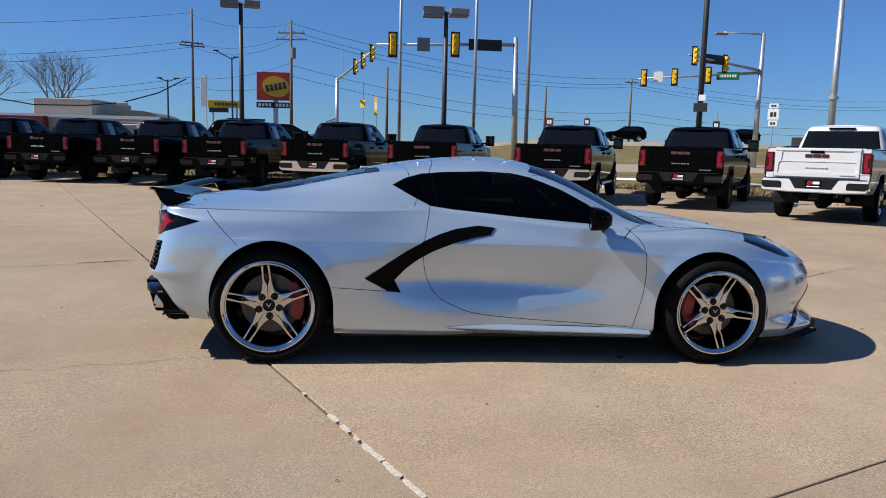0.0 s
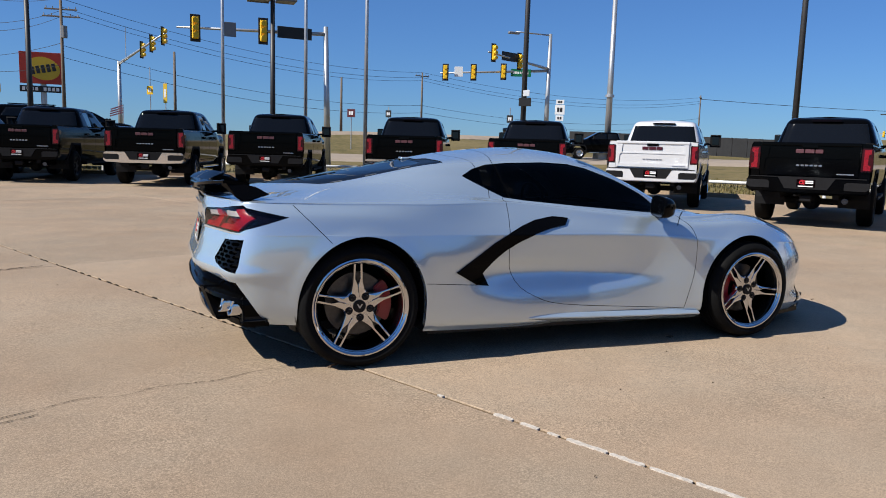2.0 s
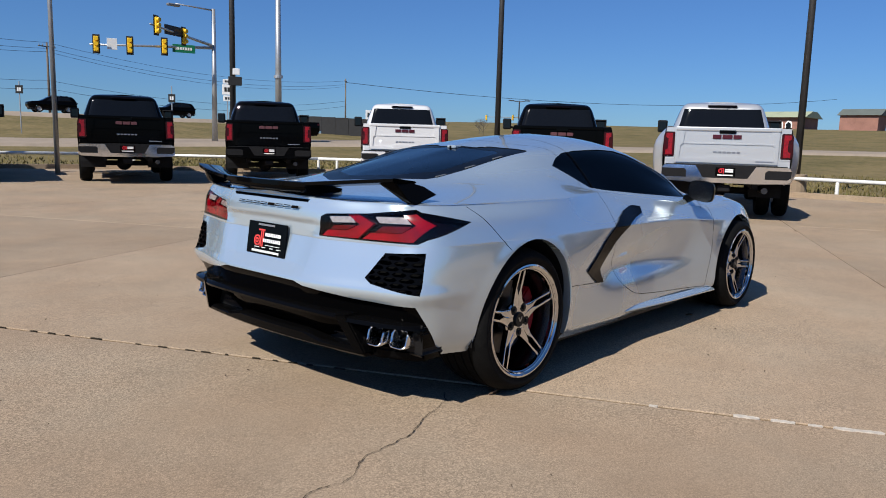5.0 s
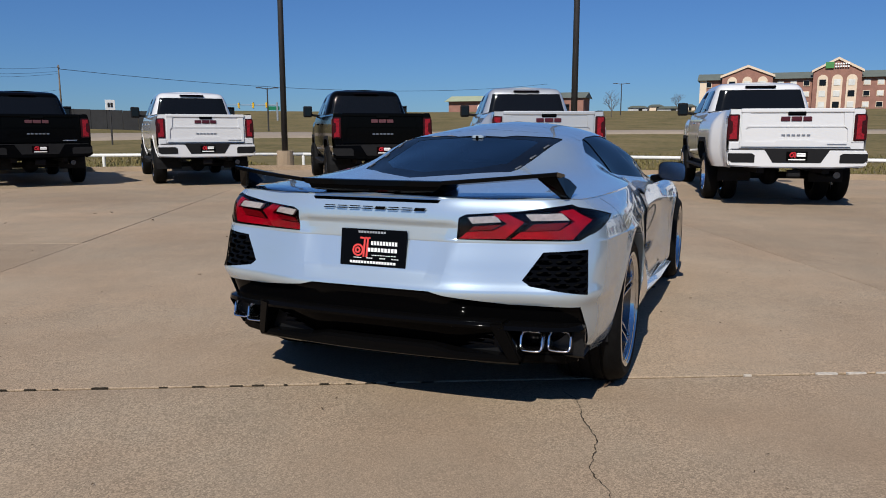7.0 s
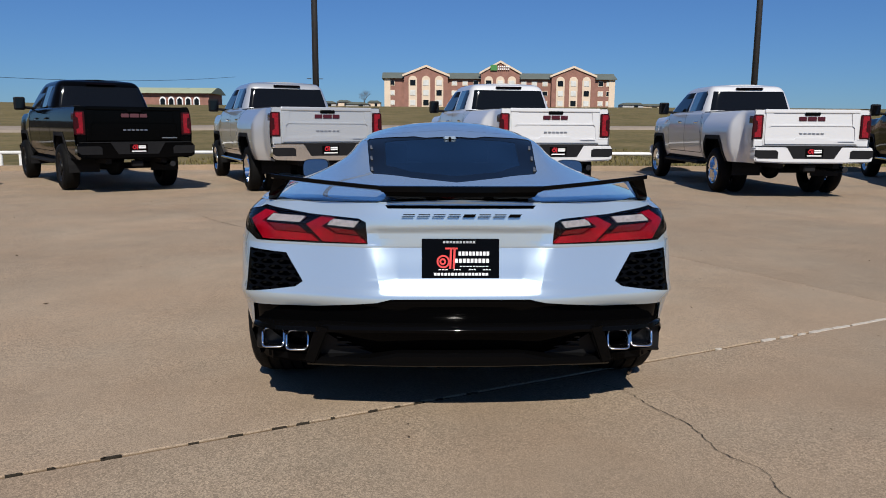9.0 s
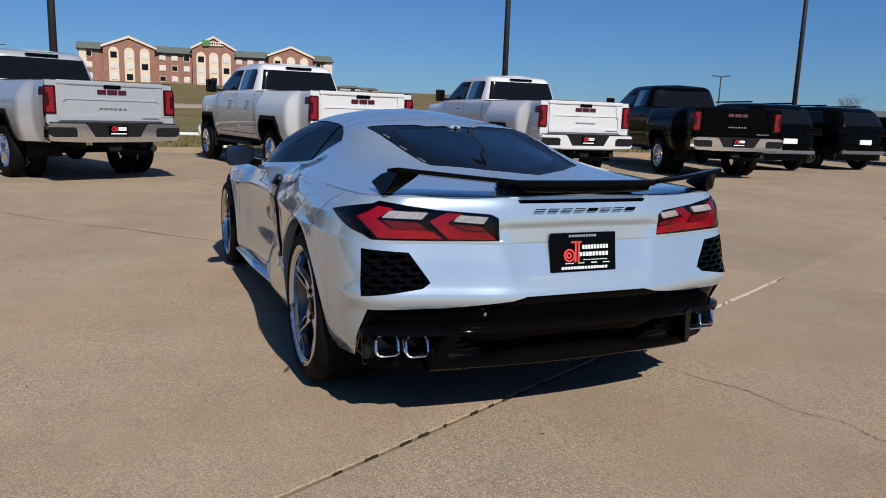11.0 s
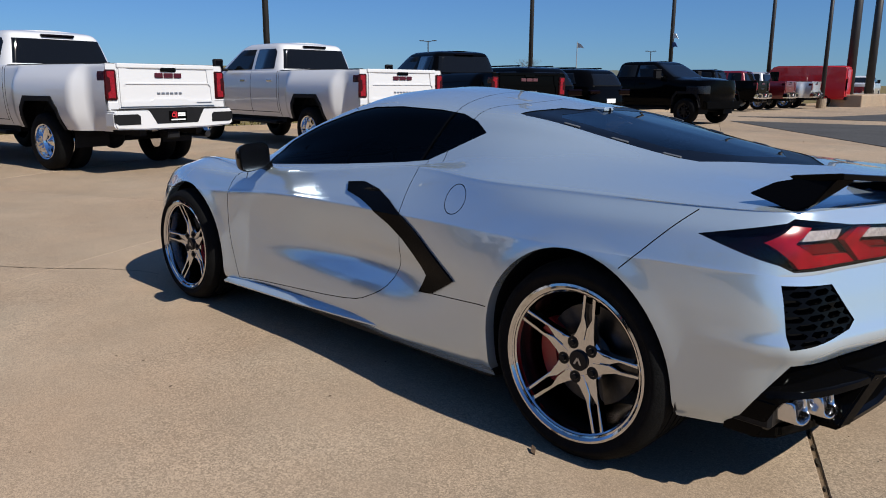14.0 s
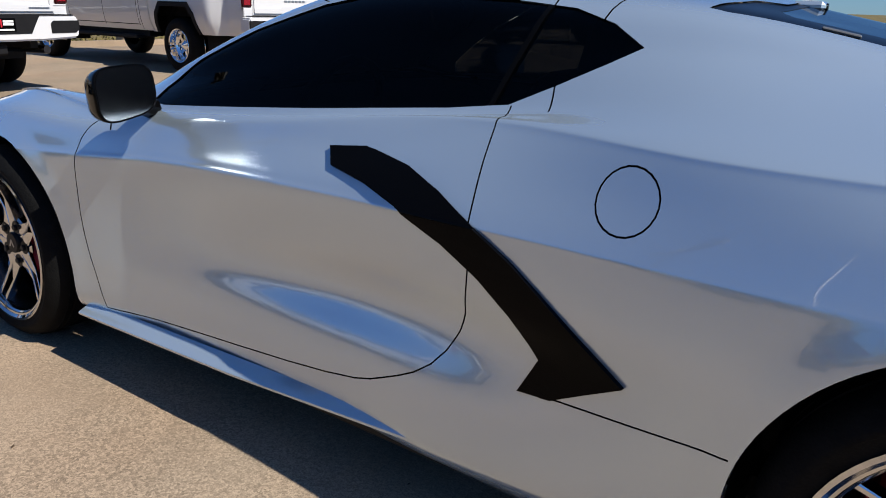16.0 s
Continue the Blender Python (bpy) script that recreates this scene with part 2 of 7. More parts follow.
def stencil(bm, poly, view, keep):
    """Cut the outline poly, seen along an axis, into the faces for which keep(centre) holds; returns the faces inside it."""
    i, j = AX[view]
    pad = 0.012
    bx = [min(p[0] for p in poly), max(p[0] for p in poly), min(p[1] for p in poly), max(p[1] for p in poly)]

    def near(faces, x0, x1, y0, y1):
        out = []
        for f in faces:
            co = [v.co for v in f.verts]
            a = [c[i] for c in co]
            if max(a) < x0 - pad or min(a) > x1 + pad:
                continue
            a = [c[j] for c in co]
            if max(a) < y0 - pad or min(a) > y1 + pad or not keep(f.calc_center_median()):
                continue
            out.append(f)
        return out
    cand = near(bm.faces, *bx)
    for (x0, y0), (x1, y1) in zip(poly, poly[1:] + poly[:1]):
        nrm = Vector((0, 0, 0))
        nrm[i], nrm[j] = y1 - y0, x0 - x1
        if nrm.length < 1e-9:
            continue
        co = Vector((0, 0, 0))
        co[i], co[j] = x0, y0
        sel = near(cand, min(x0, x1), max(x0, x1), min(y0, y1), max(y0, y1))
        if sel:
            geom = sel + list({e for f in sel for e in f.edges}) + list({v for f in sel for v in f.verts})
            r = bmesh.ops.bisect_plane(bm, geom=geom, dist=1e-5, plane_co=co, plane_no=nrm.normalized())
            cand = list({f for f in cand if f.is_valid} | {g for g in r["geom"] if isinstance(g, bmesh.types.BMFace)})
    cand.sort(key=lambda f: f.index)
    out = []
    for f in cand:
        c = f.calc_center_median()
        if bx[0] < c[i] < bx[1] and bx[2] < c[j] < bx[3] and keep(c) and inside((c[i], c[j]), poly):
            out.append(f)
    return out


def lift(bm, faces, off=0.0, thick=0.0, grow=None):
    """A new bmesh with copies of faces, moved off along their normals and given a thickness behind."""
    nb = bmesh.new()
    vn, vm = {}, {}
    for f in faces:
        f.normal_update()
    for f in faces:
        for v in f.verts:
            vn[v] = vn.get(v, Vector((0, 0, 0))) + f.normal * f.calc_area()
    for v, n in vn.items():
        vm[v] = nb.verts.new(v.co + n.normalized() * off)
    back = {v: nb.verts.new(v.co + n.normalized() * (off - thick)) for v, n in vn.items()} if thick else {}
    fs = set(faces)
    for f in faces:
        nb.faces.new([vm[v] for v in f.verts])
        if thick:
            nb.faces.new([back[v] for v in reversed(f.verts)])
            for lp in f.loops:
                if not any(o.face in fs for o in lp.edge.link_loops if o.face is not f):
                    a, b = lp.vert, lp.link_loop_next.vert
                    nb.faces.new((vm[b], vm[a], back[a], back[b]))
    return nb


def sink(bm, faces, depth, mi=None, deep=None):
    """Press faces into the sheet by depth, with walls; deep: the way to go instead of the normal."""
    vn = {}
    for f in faces:
        f.normal_update()
        for v in f.verts:
            vn[v.co.to_tuple(6)] = vn.get(v.co.to_tuple(6), Vector((0, 0, 0))) + f.normal * f.calc_area()
    r = bmesh.ops.extrude_face_region(bm, geom=faces)
    nv = [g for g in r["geom"] if isinstance(g, bmesh.types.BMVert)]
    nf = [g for g in r["geom"] if isinstance(g, bmesh.types.BMFace)]
    walls = {f for v in nv for f in v.link_faces} - set(nf)
    for v in nv:
        n = vn.get(v.co.to_tuple(6), Vector((0, 0, 1)))
        v.co += deep if deep is not None else -n.normalized() * depth
    bmesh.ops.delete(bm, geom=[f for f in faces if f.is_valid], context="FACES_ONLY")
    if mi is not None:
        for f in list(nf) + [w for w in walls if w.is_valid]:
            f.material_index = mi
    return nf


def strip(a, b, w):
    """A thin quad along the line from a to b."""
    d = Vector((b[0] - a[0], b[1] - a[1])).normalized()
    n = Vector((-d.y, d.x)) * w / 2
    e = d * w * 0.3
    return [(a[0] - e.x + n.x, a[1] - e.y + n.y), (b[0] + e.x + n.x, b[1] + e.y + n.y), (b[0] + e.x - n.x, b[1] + e.y - n.y), (a[0] - e.x - n.x, a[1] - e.y - n.y)]


def mirrored(bm):
    """A copy of a bmesh on the other side of y = 0."""
    nb = bm.copy()
    for v in nb.verts:
        v.co.y = -v.co.y
    bmesh.ops.reverse_faces(nb, faces=nb.faces[:])
    return nb


def arcpts(pts, n=5):
    """Round a polyline off."""
    P = np.array(pts, float)
    s = np.arange(len(P))
    fx, fz = spline(list(zip(s, P[:, 0]))), spline(list(zip(s, P[:, 1])))
    return [(float(fx(t)), float(fz(t))) for t in np.linspace(0, len(P) - 1, (len(P) - 1) * n + 1)]

# ---- ground ----
def concrete_mat():
    """Weathered, washed concrete: tan cement with fine pebbles, stains and a tone of its own for each slab."""
    m = mat("concrete", (0.40, 0.31, 0.225), 0.88)
    nt = m.node_tree
    b = nt.nodes["Principled BSDF"]
    b.inputs["Specular IOR Level"].default_value = 0.25
    tc, oi = nt.nodes.new("ShaderNodeNewGeometry"), nt.nodes.new("ShaderNodeObjectInfo")

    def noise_at(scale, detail, lo, hi):
        n, r = nt.nodes.new("ShaderNodeTexNoise"), nt.nodes.new("ShaderNodeMapRange")
        n.inputs["Scale"].default_value, n.inputs["Detail"].default_value, n.inputs["Roughness"].default_value = scale, detail, 0.65
        r.inputs["From Min"].default_value, r.inputs["From Max"].default_value = 0.33, 0.67
        r.inputs["To Min"].default_value, r.inputs["To Max"].default_value = lo, hi
        nt.links.new(tc.outputs["Position"], n.inputs["Vector"]), nt.links.new(n.outputs[0], r.inputs[0])
        return r.outputs[0], n.outputs[0]

    def times(a, c):
        k = nt.nodes.new("ShaderNodeMath")
        k.operation = "MULTIPLY"
        nt.links.new(a, k.inputs[0])
        if isinstance(c, float):
            k.inputs[1].default_value = c
        else:
            nt.links.new(c, k.inputs[1])
        return k.outputs[0]
    big, _ = noise_at(0.40, 7, 0.84, 1.12)
    mid, _ = noise_at(2.2, 4, 0.94, 1.06)
    fine, fh = noise_at(240.0, 3, 0.70, 1.28)
    worn, _ = noise_at(0.62, 5, -0.6, 1.6)
    cells, pick, amp, chip = (nt.nodes.new("ShaderNode" + n) for n in ("TexVoronoi", "SeparateColor", "MapRange", "MapRange"))
    cells.inputs["Scale"].default_value = 150.0
    nt.links.new(tc.outputs["Position"], cells.inputs["Vector"]), nt.links.new(cells.outputs["Color"], pick.inputs[0])
    amp.inputs["To Min"].default_value, amp.inputs["To Max"].default_value = 0.22, 0.64
    nt.links.new(worn, amp.inputs[0])
    # pebbles laid bare where the skin of the slab has worn off
    nt.links.new(pick.outputs[0], chip.inputs[0])
    chip.inputs["To Min"].default_value, chip.inputs["To Max"].default_value = -0.48, 0.52
    one = nt.nodes.new("ShaderNodeMath")
    one.operation = "ADD"
    one.inputs[1].default_value = 1.0
    nt.links.new(times(chip.outputs[0], amp.outputs[0]), one.inputs[0])
    slab = nt.nodes.new("ShaderNodeMapRange")
    slab.inputs["To Min"].default_value, slab.inputs["To Max"].default_value = 0.94, 1.06
    nt.links.new(oi.outputs["Random"], slab.inputs[0])
    f = times(times(times(times(big, mid), one.outputs[0]), fine), slab.outputs[0])
    hue, hr = noise_at(0.75, 4, 0.0, 1.0)[0], nt.nodes.new("ShaderNodeMixRGB")
    hr.inputs[1].default_value, hr.inputs[2].default_value = (0.301, 0.218, 0.146, 1), (0.273, 0.214, 0.152, 1)
    nt.links.new(hue, hr.inputs[0])
    mul = nt.nodes.new("ShaderNodeVectorMath")
    mul.operation = "SCALE"
    nt.links.new(hr.outputs[0], mul.inputs[0]), nt.links.new(f, mul.inputs["Scale"])
    nt.links.new(mul.outputs[0], b.inputs["Base Color"])
    bp = nt.nodes.new("ShaderNodeBump")
    bp.inputs["Strength"].default_value, bp.inputs["Distance"].default_value = 0.25, 0.002
    nt.links.new(fh, bp.inputs["Height"]), nt.links.new(bp.outputs[0], b.inputs["Normal"])
    return m


CONCRETE = concrete_mat()
GRASS = mat("dry_grass", (0.085, 0.075, 0.030), 0.95, 0, scale=0.25, bump=0.6, bscale=12, col2=(0.19, 0.145, 0.07), spec=0.1)
JOINT = mat("joint_dirt", (0.035, 0.028, 0.02), 0.95, 0, var=0.4, scale=30, spec=0.1)
ASPHALT = mat("asphalt", (0.055, 0.054, 0.053), 0.9, 0, var=0.25, scale=0.8, bump=0.4, bscale=80, spec=0.2)
ROAD = mat("pale_road", (0.27, 0.22, 0.17), 0.9, 0, var=0.12, scale=0.2, spec=0.2)
CAULK = mat("old_white_sealant", (0.46, 0.41, 0.35), 0.9, 0, var=0.3, scale=40, bump=0.5, bscale=120)
WALL_GREY = mat("dark_precast_wall", (0.022, 0.022, 0.023), 0.9, 0, var=0.2, scale=0.4)
LEAF = mat("dead_leaf", (0.07, 0.042, 0.022), 0.9, 0, var=0.4, scale=60)


def land(x, y):
    """Height of the land outside the paved lot."""
    e = max(x - 17.0, (x + y) / 1.414 - 20.2, y - 23.3)
    if e < 0:
        return -0.06
    s = min(1, max(0, (e - 8) / 50))
    t = min(1, max(0, (e - 50) / 160))
    w = min(1, max(0.15, (x - 0.35 * abs(y)) / 120))
    up = lambda q: (lambda k: k * k * (3 - 2 * k))(min(1, max(0, q)))
    bank = 1.6 * up((y - 52) / 28) * up((x - 4) / 16) * up((80 - x) / 20)
    return bank - 0.06 + min(e, 2) * 0.02 + s * s * (3 - 2 * s) * 1.1 + t * t * (3 - 2 * t) * 5.6 * w


bm = bmesh.new()
rad = [0, 6, 12, 15, 17, 18, 20, 22, 24, 27, 31, 36, 42, 50, 60, 75, 95, 120, 150, 185, 225, 280, 400, 700, 1400, 3000]
grid = [[(r * math.cos(2 * math.pi * i / 96), r * math.sin(2 * math.pi * i / 96), land(r * math.cos(2 * math.pi * i / 96), r * math.sin(2 * math.pi * i / 96))) for i in range(96)] for r in rad]
sheet(bm, grid, close=True)
bmesh.ops.remove_doubles(bm, verts=bm.verts[:], dist=0.001)
bmesh.ops.recalc_face_normals(bm, faces=bm.faces[:])
tagged(part("ground", bm, GRASS, smooth=True), "dry winter grass field rising to a low hill", "ground", kind="structure")
LOT = [(-60, -120), (16.8, -120), (16.8, 5), (15.8, 11), (12.4, 16.2), (7.2, 20.4), (0, 22.6), (-14, 24), (-60, 27)]
bm = bmesh.new()
prism(bm, LOT, -0.3, -0.022, "z")
pavement = tagged(part("pavement", bm, JOINT), "tan weathered concrete parking lot laid in slabs", "pavement", kind="structure")
# kerb round the lot
bm = bmesh.new()
for (x0, y0), (x1, y1) in zip(LOT[1:-1], LOT[2:]):
    d = Vector((x1 - x0, y1 - y0))
    prism(bm, [(0, 0), (d.length, 0), (d.length, 0.16), (0, 0.16)], -0.2, 0.13, "z", Matrix.Translation((x0, y0, 0)) @ Matrix.Rotation(math.atan2(d.y, d.x) , 4, "Z") @ Matrix.Translation((0, -0.16, 0)))
bmesh.ops.recalc_face_normals(bm, faces=bm.faces[:])
tagged(part("kerb", bm, CONCRETE), "low concrete kerb along the grass", "kerb", kind="structure")
# asphalt drive at the far end of the lot, and the road beyond the grass
for k, poly in enumerate(([(10.5, -23.9), (2.4, -14.0), (-12, -14), (-12, -27), (4.6, -24.9)], [(12, -28), (9.3, -30.9), (8, -40), (13, -60), (-30, -60), (-30, -29)])):
    bm = bmesh.new()
    prism(bm, poly, -0.02, 0.012, "z")
    tagged(part("asphalt_drive", bm, ASPHALT), "dark asphalt drive laid across the concrete lot", "drive", kind="structure")
bm = bmesh.new()
rp = [(-90, 55), (-40, 52), (0, 49), (25, 46), (45, 38), (60, 20), (66, 0), (68, -30), (66, -70)]
fx, fy = spline([(i, p[0]) for i, p in enumerate(rp)]), spline([(i, p[1]) for i, p in enumerate(rp)])
g2 = []
for t in np.linspace(0, len(rp) - 1, 80):
    p, q = Vector((float(fx(t)), float(fy(t)))), Vector((float(fx(min(t + 0.05, len(rp) - 1))), float(fy(min(t + 0.05, len(rp) - 1)))))
    if (q - p).length < 1e-6:
        continue
    n = Vector((-(q - p).y, (q - p).x)).normalized()
    g2.append([(p.x + n.x * w, p.y + n.y * w, land(p.x + n.x * w, p.y + n.y * w) + dz) for w, dz in ((-5.3, -0.3), (-4.5, 0.14), (-2, 0.14), (0, 0.14), (2, 0.14), (4.5, 0.14), (5.3, -0.3))])
sheet(bm, g2)
bmesh.ops.recalc_face_normals(bm, faces=bm.faces[:])
tagged(part("road", bm, ROAD, smooth=True), "pale two-lane road across the grass", "road", kind="structure")
bm = bmesh.new()
sheet(bm, [[(x, 83 + w - 0.05 * x, land(x, 83 + w - 0.05 * x) + dz) for w, dz in ((-5, -0.3), (-4, 0.14), (0, 0.14), (4, 0.14), (5, -0.3))] for x in np.arange(8, 78, 2.5)])
bmesh.ops.recalc_face_normals(bm, faces=bm.faces[:])
tagged(part("road", bm, ROAD, smooth=True), "pale side road along the top of a bank", "road", kind="structure")

# white pipe rail on short posts along the lot's edge
RAIL = mat("white_pipe_paint", (0.72, 0.72, 0.70), 0.5, 0, var=0.12, scale=5)
rail = thing("pipe_rail", "low white painted pipe rail on short posts", "rail")
pts = [(17.4, -24), (17.4, 5.1), (16.4, 11.3), (12.9, 16.7), (7.5, 21.0), (0.2, 23.3), (-14, 24.7), (-30, 25.6)]
for a, c in zip(pts, pts[1:]):
    bm = bmesh.new()
    bar(bm, (*a, 0.44), (*c, 0.44), 0.05, n=10)
    part("pipe", bm, RAIL, rail, smooth=True)
    d = Vector((c[0] - a[0], c[1] - a[1]))
    for k in range(int(d.length // 2.9) + 1):
        p = Vector(a) + d.normalized() * 2.9 * k
        bm = bmesh.new()
        bar(bm, (p.x, p.y, -0.1), (p.x, p.y, 0.45), 0.045, n=10)
        part("post", bm, RAIL, rail)


def slabs():
    """The slabs of the lot, each a piece of its own, between long joints and cross joints."""
    U, V = Vector((0.4305, -0.9026)), Vector((0.9026, 0.4305))
    O = Vector((0.0, -0.93))
    us = [-62, -50, -40, -32.5, -28.5, -24.5, -20.5, -16.5, -12.5, -8.5, -4.42, 2.54, 6.6, 10.6, 14.6, 18.6, 22.6, 30, 42, 60, 90, 120]
    vs = [-60, -40, -23.0, -13.8, -9.2, -4.6, 0, 4.6, 9.2, 13.8, 18.4, 23.0, 32.2, 50]
    k = 0
    for a, b_ in zip(us, us[1:]):
        for c, d in zip(vs, vs[1:]):
            g0 = 0.009 if c == 0 and b_ < 3 else 0.003
            g1 = 0.009 if d == 0 and b_ < 3 else 0.003
            gu, gv = (0.005 if a in (-4.42, 2.54) else 0.003), (0.005 if b_ in (-4.42, 2.54) else 0.003)
            cs = [O + U * (a + gu) + V * (c + g0), O + U * (b_ - gv) + V * (c + g0), O + U * (b_ - gv) + V * (d - g1), O + U * (a + gu) + V * (d - g1)]
            if not any(inside(p, LOT) for p in cs) and not inside(sum(cs, Vector((0, 0))) / 4, LOT):
                continue
            bm = bmesh.new()
            lift_ = 0.0015 * math.sin(k * 2.4)
            prism(bm, [(p.x, p.y) for p in cs], -0.05, 0.0 + lift_, "z")
            if not all(inside(p, LOT) for p in cs):
                for (x0, y0), (x1, y1) in zip(LOT, LOT[1:] + LOT[:1]):
                    n = Vector((y1 - y0, x0 - x1, 0)).normalized()
                    bmesh.ops.bisect_plane(bm, geom=bm.verts[:] + bm.edges[:] + bm.faces[:], plane_co=(x0, y0, 0), plane_no=n, clear_outer=True)
            else:
                es = [e for e in bm.edges if all(v.co.z > -0.02 for v in e.verts)]
                bmesh.ops.bevel(bm, geom=es, offset=0.0035, segments=1, affect="EDGES")
            if len(bm.faces):
                part("slab", bm, CONCRETE, pavement)
            else:
                bm.free()
            k += 1


slabs()


def crack(pts, w, seed):
    """A wandering crack: a thin, ragged strip of dirt, standing 1 mm over the slab."""
    rnd = random.Random(seed)
    P = arcpts(pts, 14)
    bm = bmesh.new()
    rows, o = [], 0.0
    for i, (x, y) in enumerate(P):
        j = P[min(i + 1, len(P) - 1)] if i + 1 < len(P) else P[i - 1]
        n = Vector((-(j[1] - y), j[0] - x)).normalized()
        o = 0.75 * o + rnd.gauss(0, 0.0035)
        h = w * (0.25 + 1.1 * rnd.random() ** 1.5)
        rows.append([(x + n.x * (o - h), y + n.y * (o - h), 0.003), (x + n.x * (o + h), y + n.y * (o + h), 0.003)])
    sheet(bm, rows)
    bmesh.ops.recalc_face_normals(bm, faces=bm.faces[:])
    if bm.faces[:][0].normal.z < 0:
        bmesh.ops.reverse_faces(bm, faces=bm.faces[:])
    part("crack", bm, JOINT, pavement)


crack([(-0.30, -0.70), (-0.41, -0.79), (-0.62, -0.87), (-0.83, -0.96), (-1.05, -0.98), (-1.22, -1.07), (-1.42, -1.08), (-1.9, -1.35), (-2.6, -1.5)], 0.0023, 1)
crack([(3.4, 0.80), (3.75, 0.98), (4.05, 1.26), (4.5, 1.62), (4.96, 2.09), (5.75, 2.75), (6.34, 3.13)], 0.004, 2)
crack([(-1.54, -1.23), (-1.75, -1.32), (-1.95, -1.30)], 0.003, 4)
crack([(-2.55, 2.80), (-2.30, 2.92), (-2.05, 3.06)], 0.012, 5)
# earth and old sealant in the long joint
U_, O_ = Vector((0.4305, -0.9026)), Vector((0.0, -0.93))
ALONG = math.atan2(U_.y, U_.x)
FILL = mat("joint_earth", (0.135, 0.095, 0.06), 0.95, 0, var=0.35, scale=9, bump=0.5, bscale=90, spec=0.1)
rnd = random.Random(4)
bm = bmesh.new()
edge = lambda: 0.0095 + rnd.uniform(0.0, 0.006)
sheet(bm, [[(u, -edge(), -0.004), (u, -0.003, -0.009), (u, 0.003, -0.009), (u, edge(), -0.004)] for u in np.arange(-24, 2.56, 0.05)])
bmesh.ops.transform(bm, matrix=Matrix.Translation((O_.x, O_.y, 0)) @ Matrix.Rotation(ALONG, 4, "Z"), verts=bm.verts[:])
bmesh.ops.recalc_face_normals(bm, faces=bm.faces[:])
part("joint_filler", bm, FILL, pavement)


def patch(name, material, u, o, l_, w, h):
    """A ragged lump lying in the joint."""
    p = O_ + U_ * u
    n = max(12, int(l_ / 0.008))
    ring = []
    for i in range(2 * n):
        a = math.pi * i / n
        k = rnd.uniform(0.55, 1.25)
        ring.append((l_ * math.cos(a), o + w * k * math.copysign(abs(math.sin(a)) ** 0.4, math.sin(a))))
    bm = bmesh.new()
    prism(bm, ring, -0.012, h, "z", Matrix.Translation((p.x, p.y, 0)) @ Matrix.Rotation(ALONG, 4, "Z"))
    part(name, bm, material, pavement)


for u, l_, w in ((0.62, 0.02, 0.011), (1.02, 0.055, 0.017), (1.17, 0.05, 0.014), (1.30, 0.03, 0.010), (1.47, 0.10, 0.017), (1.66, 0.08, 0.015), (1.85, 0.09, 0.012), (2.06, 0.11, 0.013), (2.27, 0.07, 0.010)):
    patch("sealant", CAULK, u, rnd.uniform(-0.003, 0.003), l_, w, 0.003)
for k in range(60):
    u = rnd.uniform(-5.5, -0.9) if k < 44 else rnd.uniform(-14, -5.5)
    patch("dirt_clump", JOINT, u, rnd.uniform(-0.004, 0.004), rnd.uniform(0.008, 0.045), rnd.uniform(0.003, 0.008), 0.003)
# dead leaves and grit lying about
bm = bmesh.new()
for k in range(420):
    r = rnd.uniform(0.8, 9) if k < 260 else rnd.uniform(3, 16)
    a = rnd.uniform(0, 2 * math.pi)
    x, y = 0.8 + r * math.cos(a), r * math.sin(a)
    s_ = rnd.uniform(0.003, 0.008) if k % 12 else rnd.uniform(0.012, 0.03)
    m = Matrix.Translation((x, y, 0.004 + s_ * 0.2)) @ Euler((rnd.uniform(-0.5, 0.5), rnd.uniform(-0.5, 0.5), rnd.uniform(0, 6))).to_matrix().to_4x4()
    prism(bm, [(-s_, 0), (-0.3 * s_, 0.5 * s_), (s_, 0.15 * s_), (0.4 * s_, -0.4 * s_)], 0, 0.25 * s_, "z", m)
tagged(part("leaf_litter", bm, LEAF), "scattered dead leaves and grit on concrete", "litter", kind="stuff")

# ---- the silver sports car: tail towards -x, rear axle at x = 0 ----
WB = 2.723
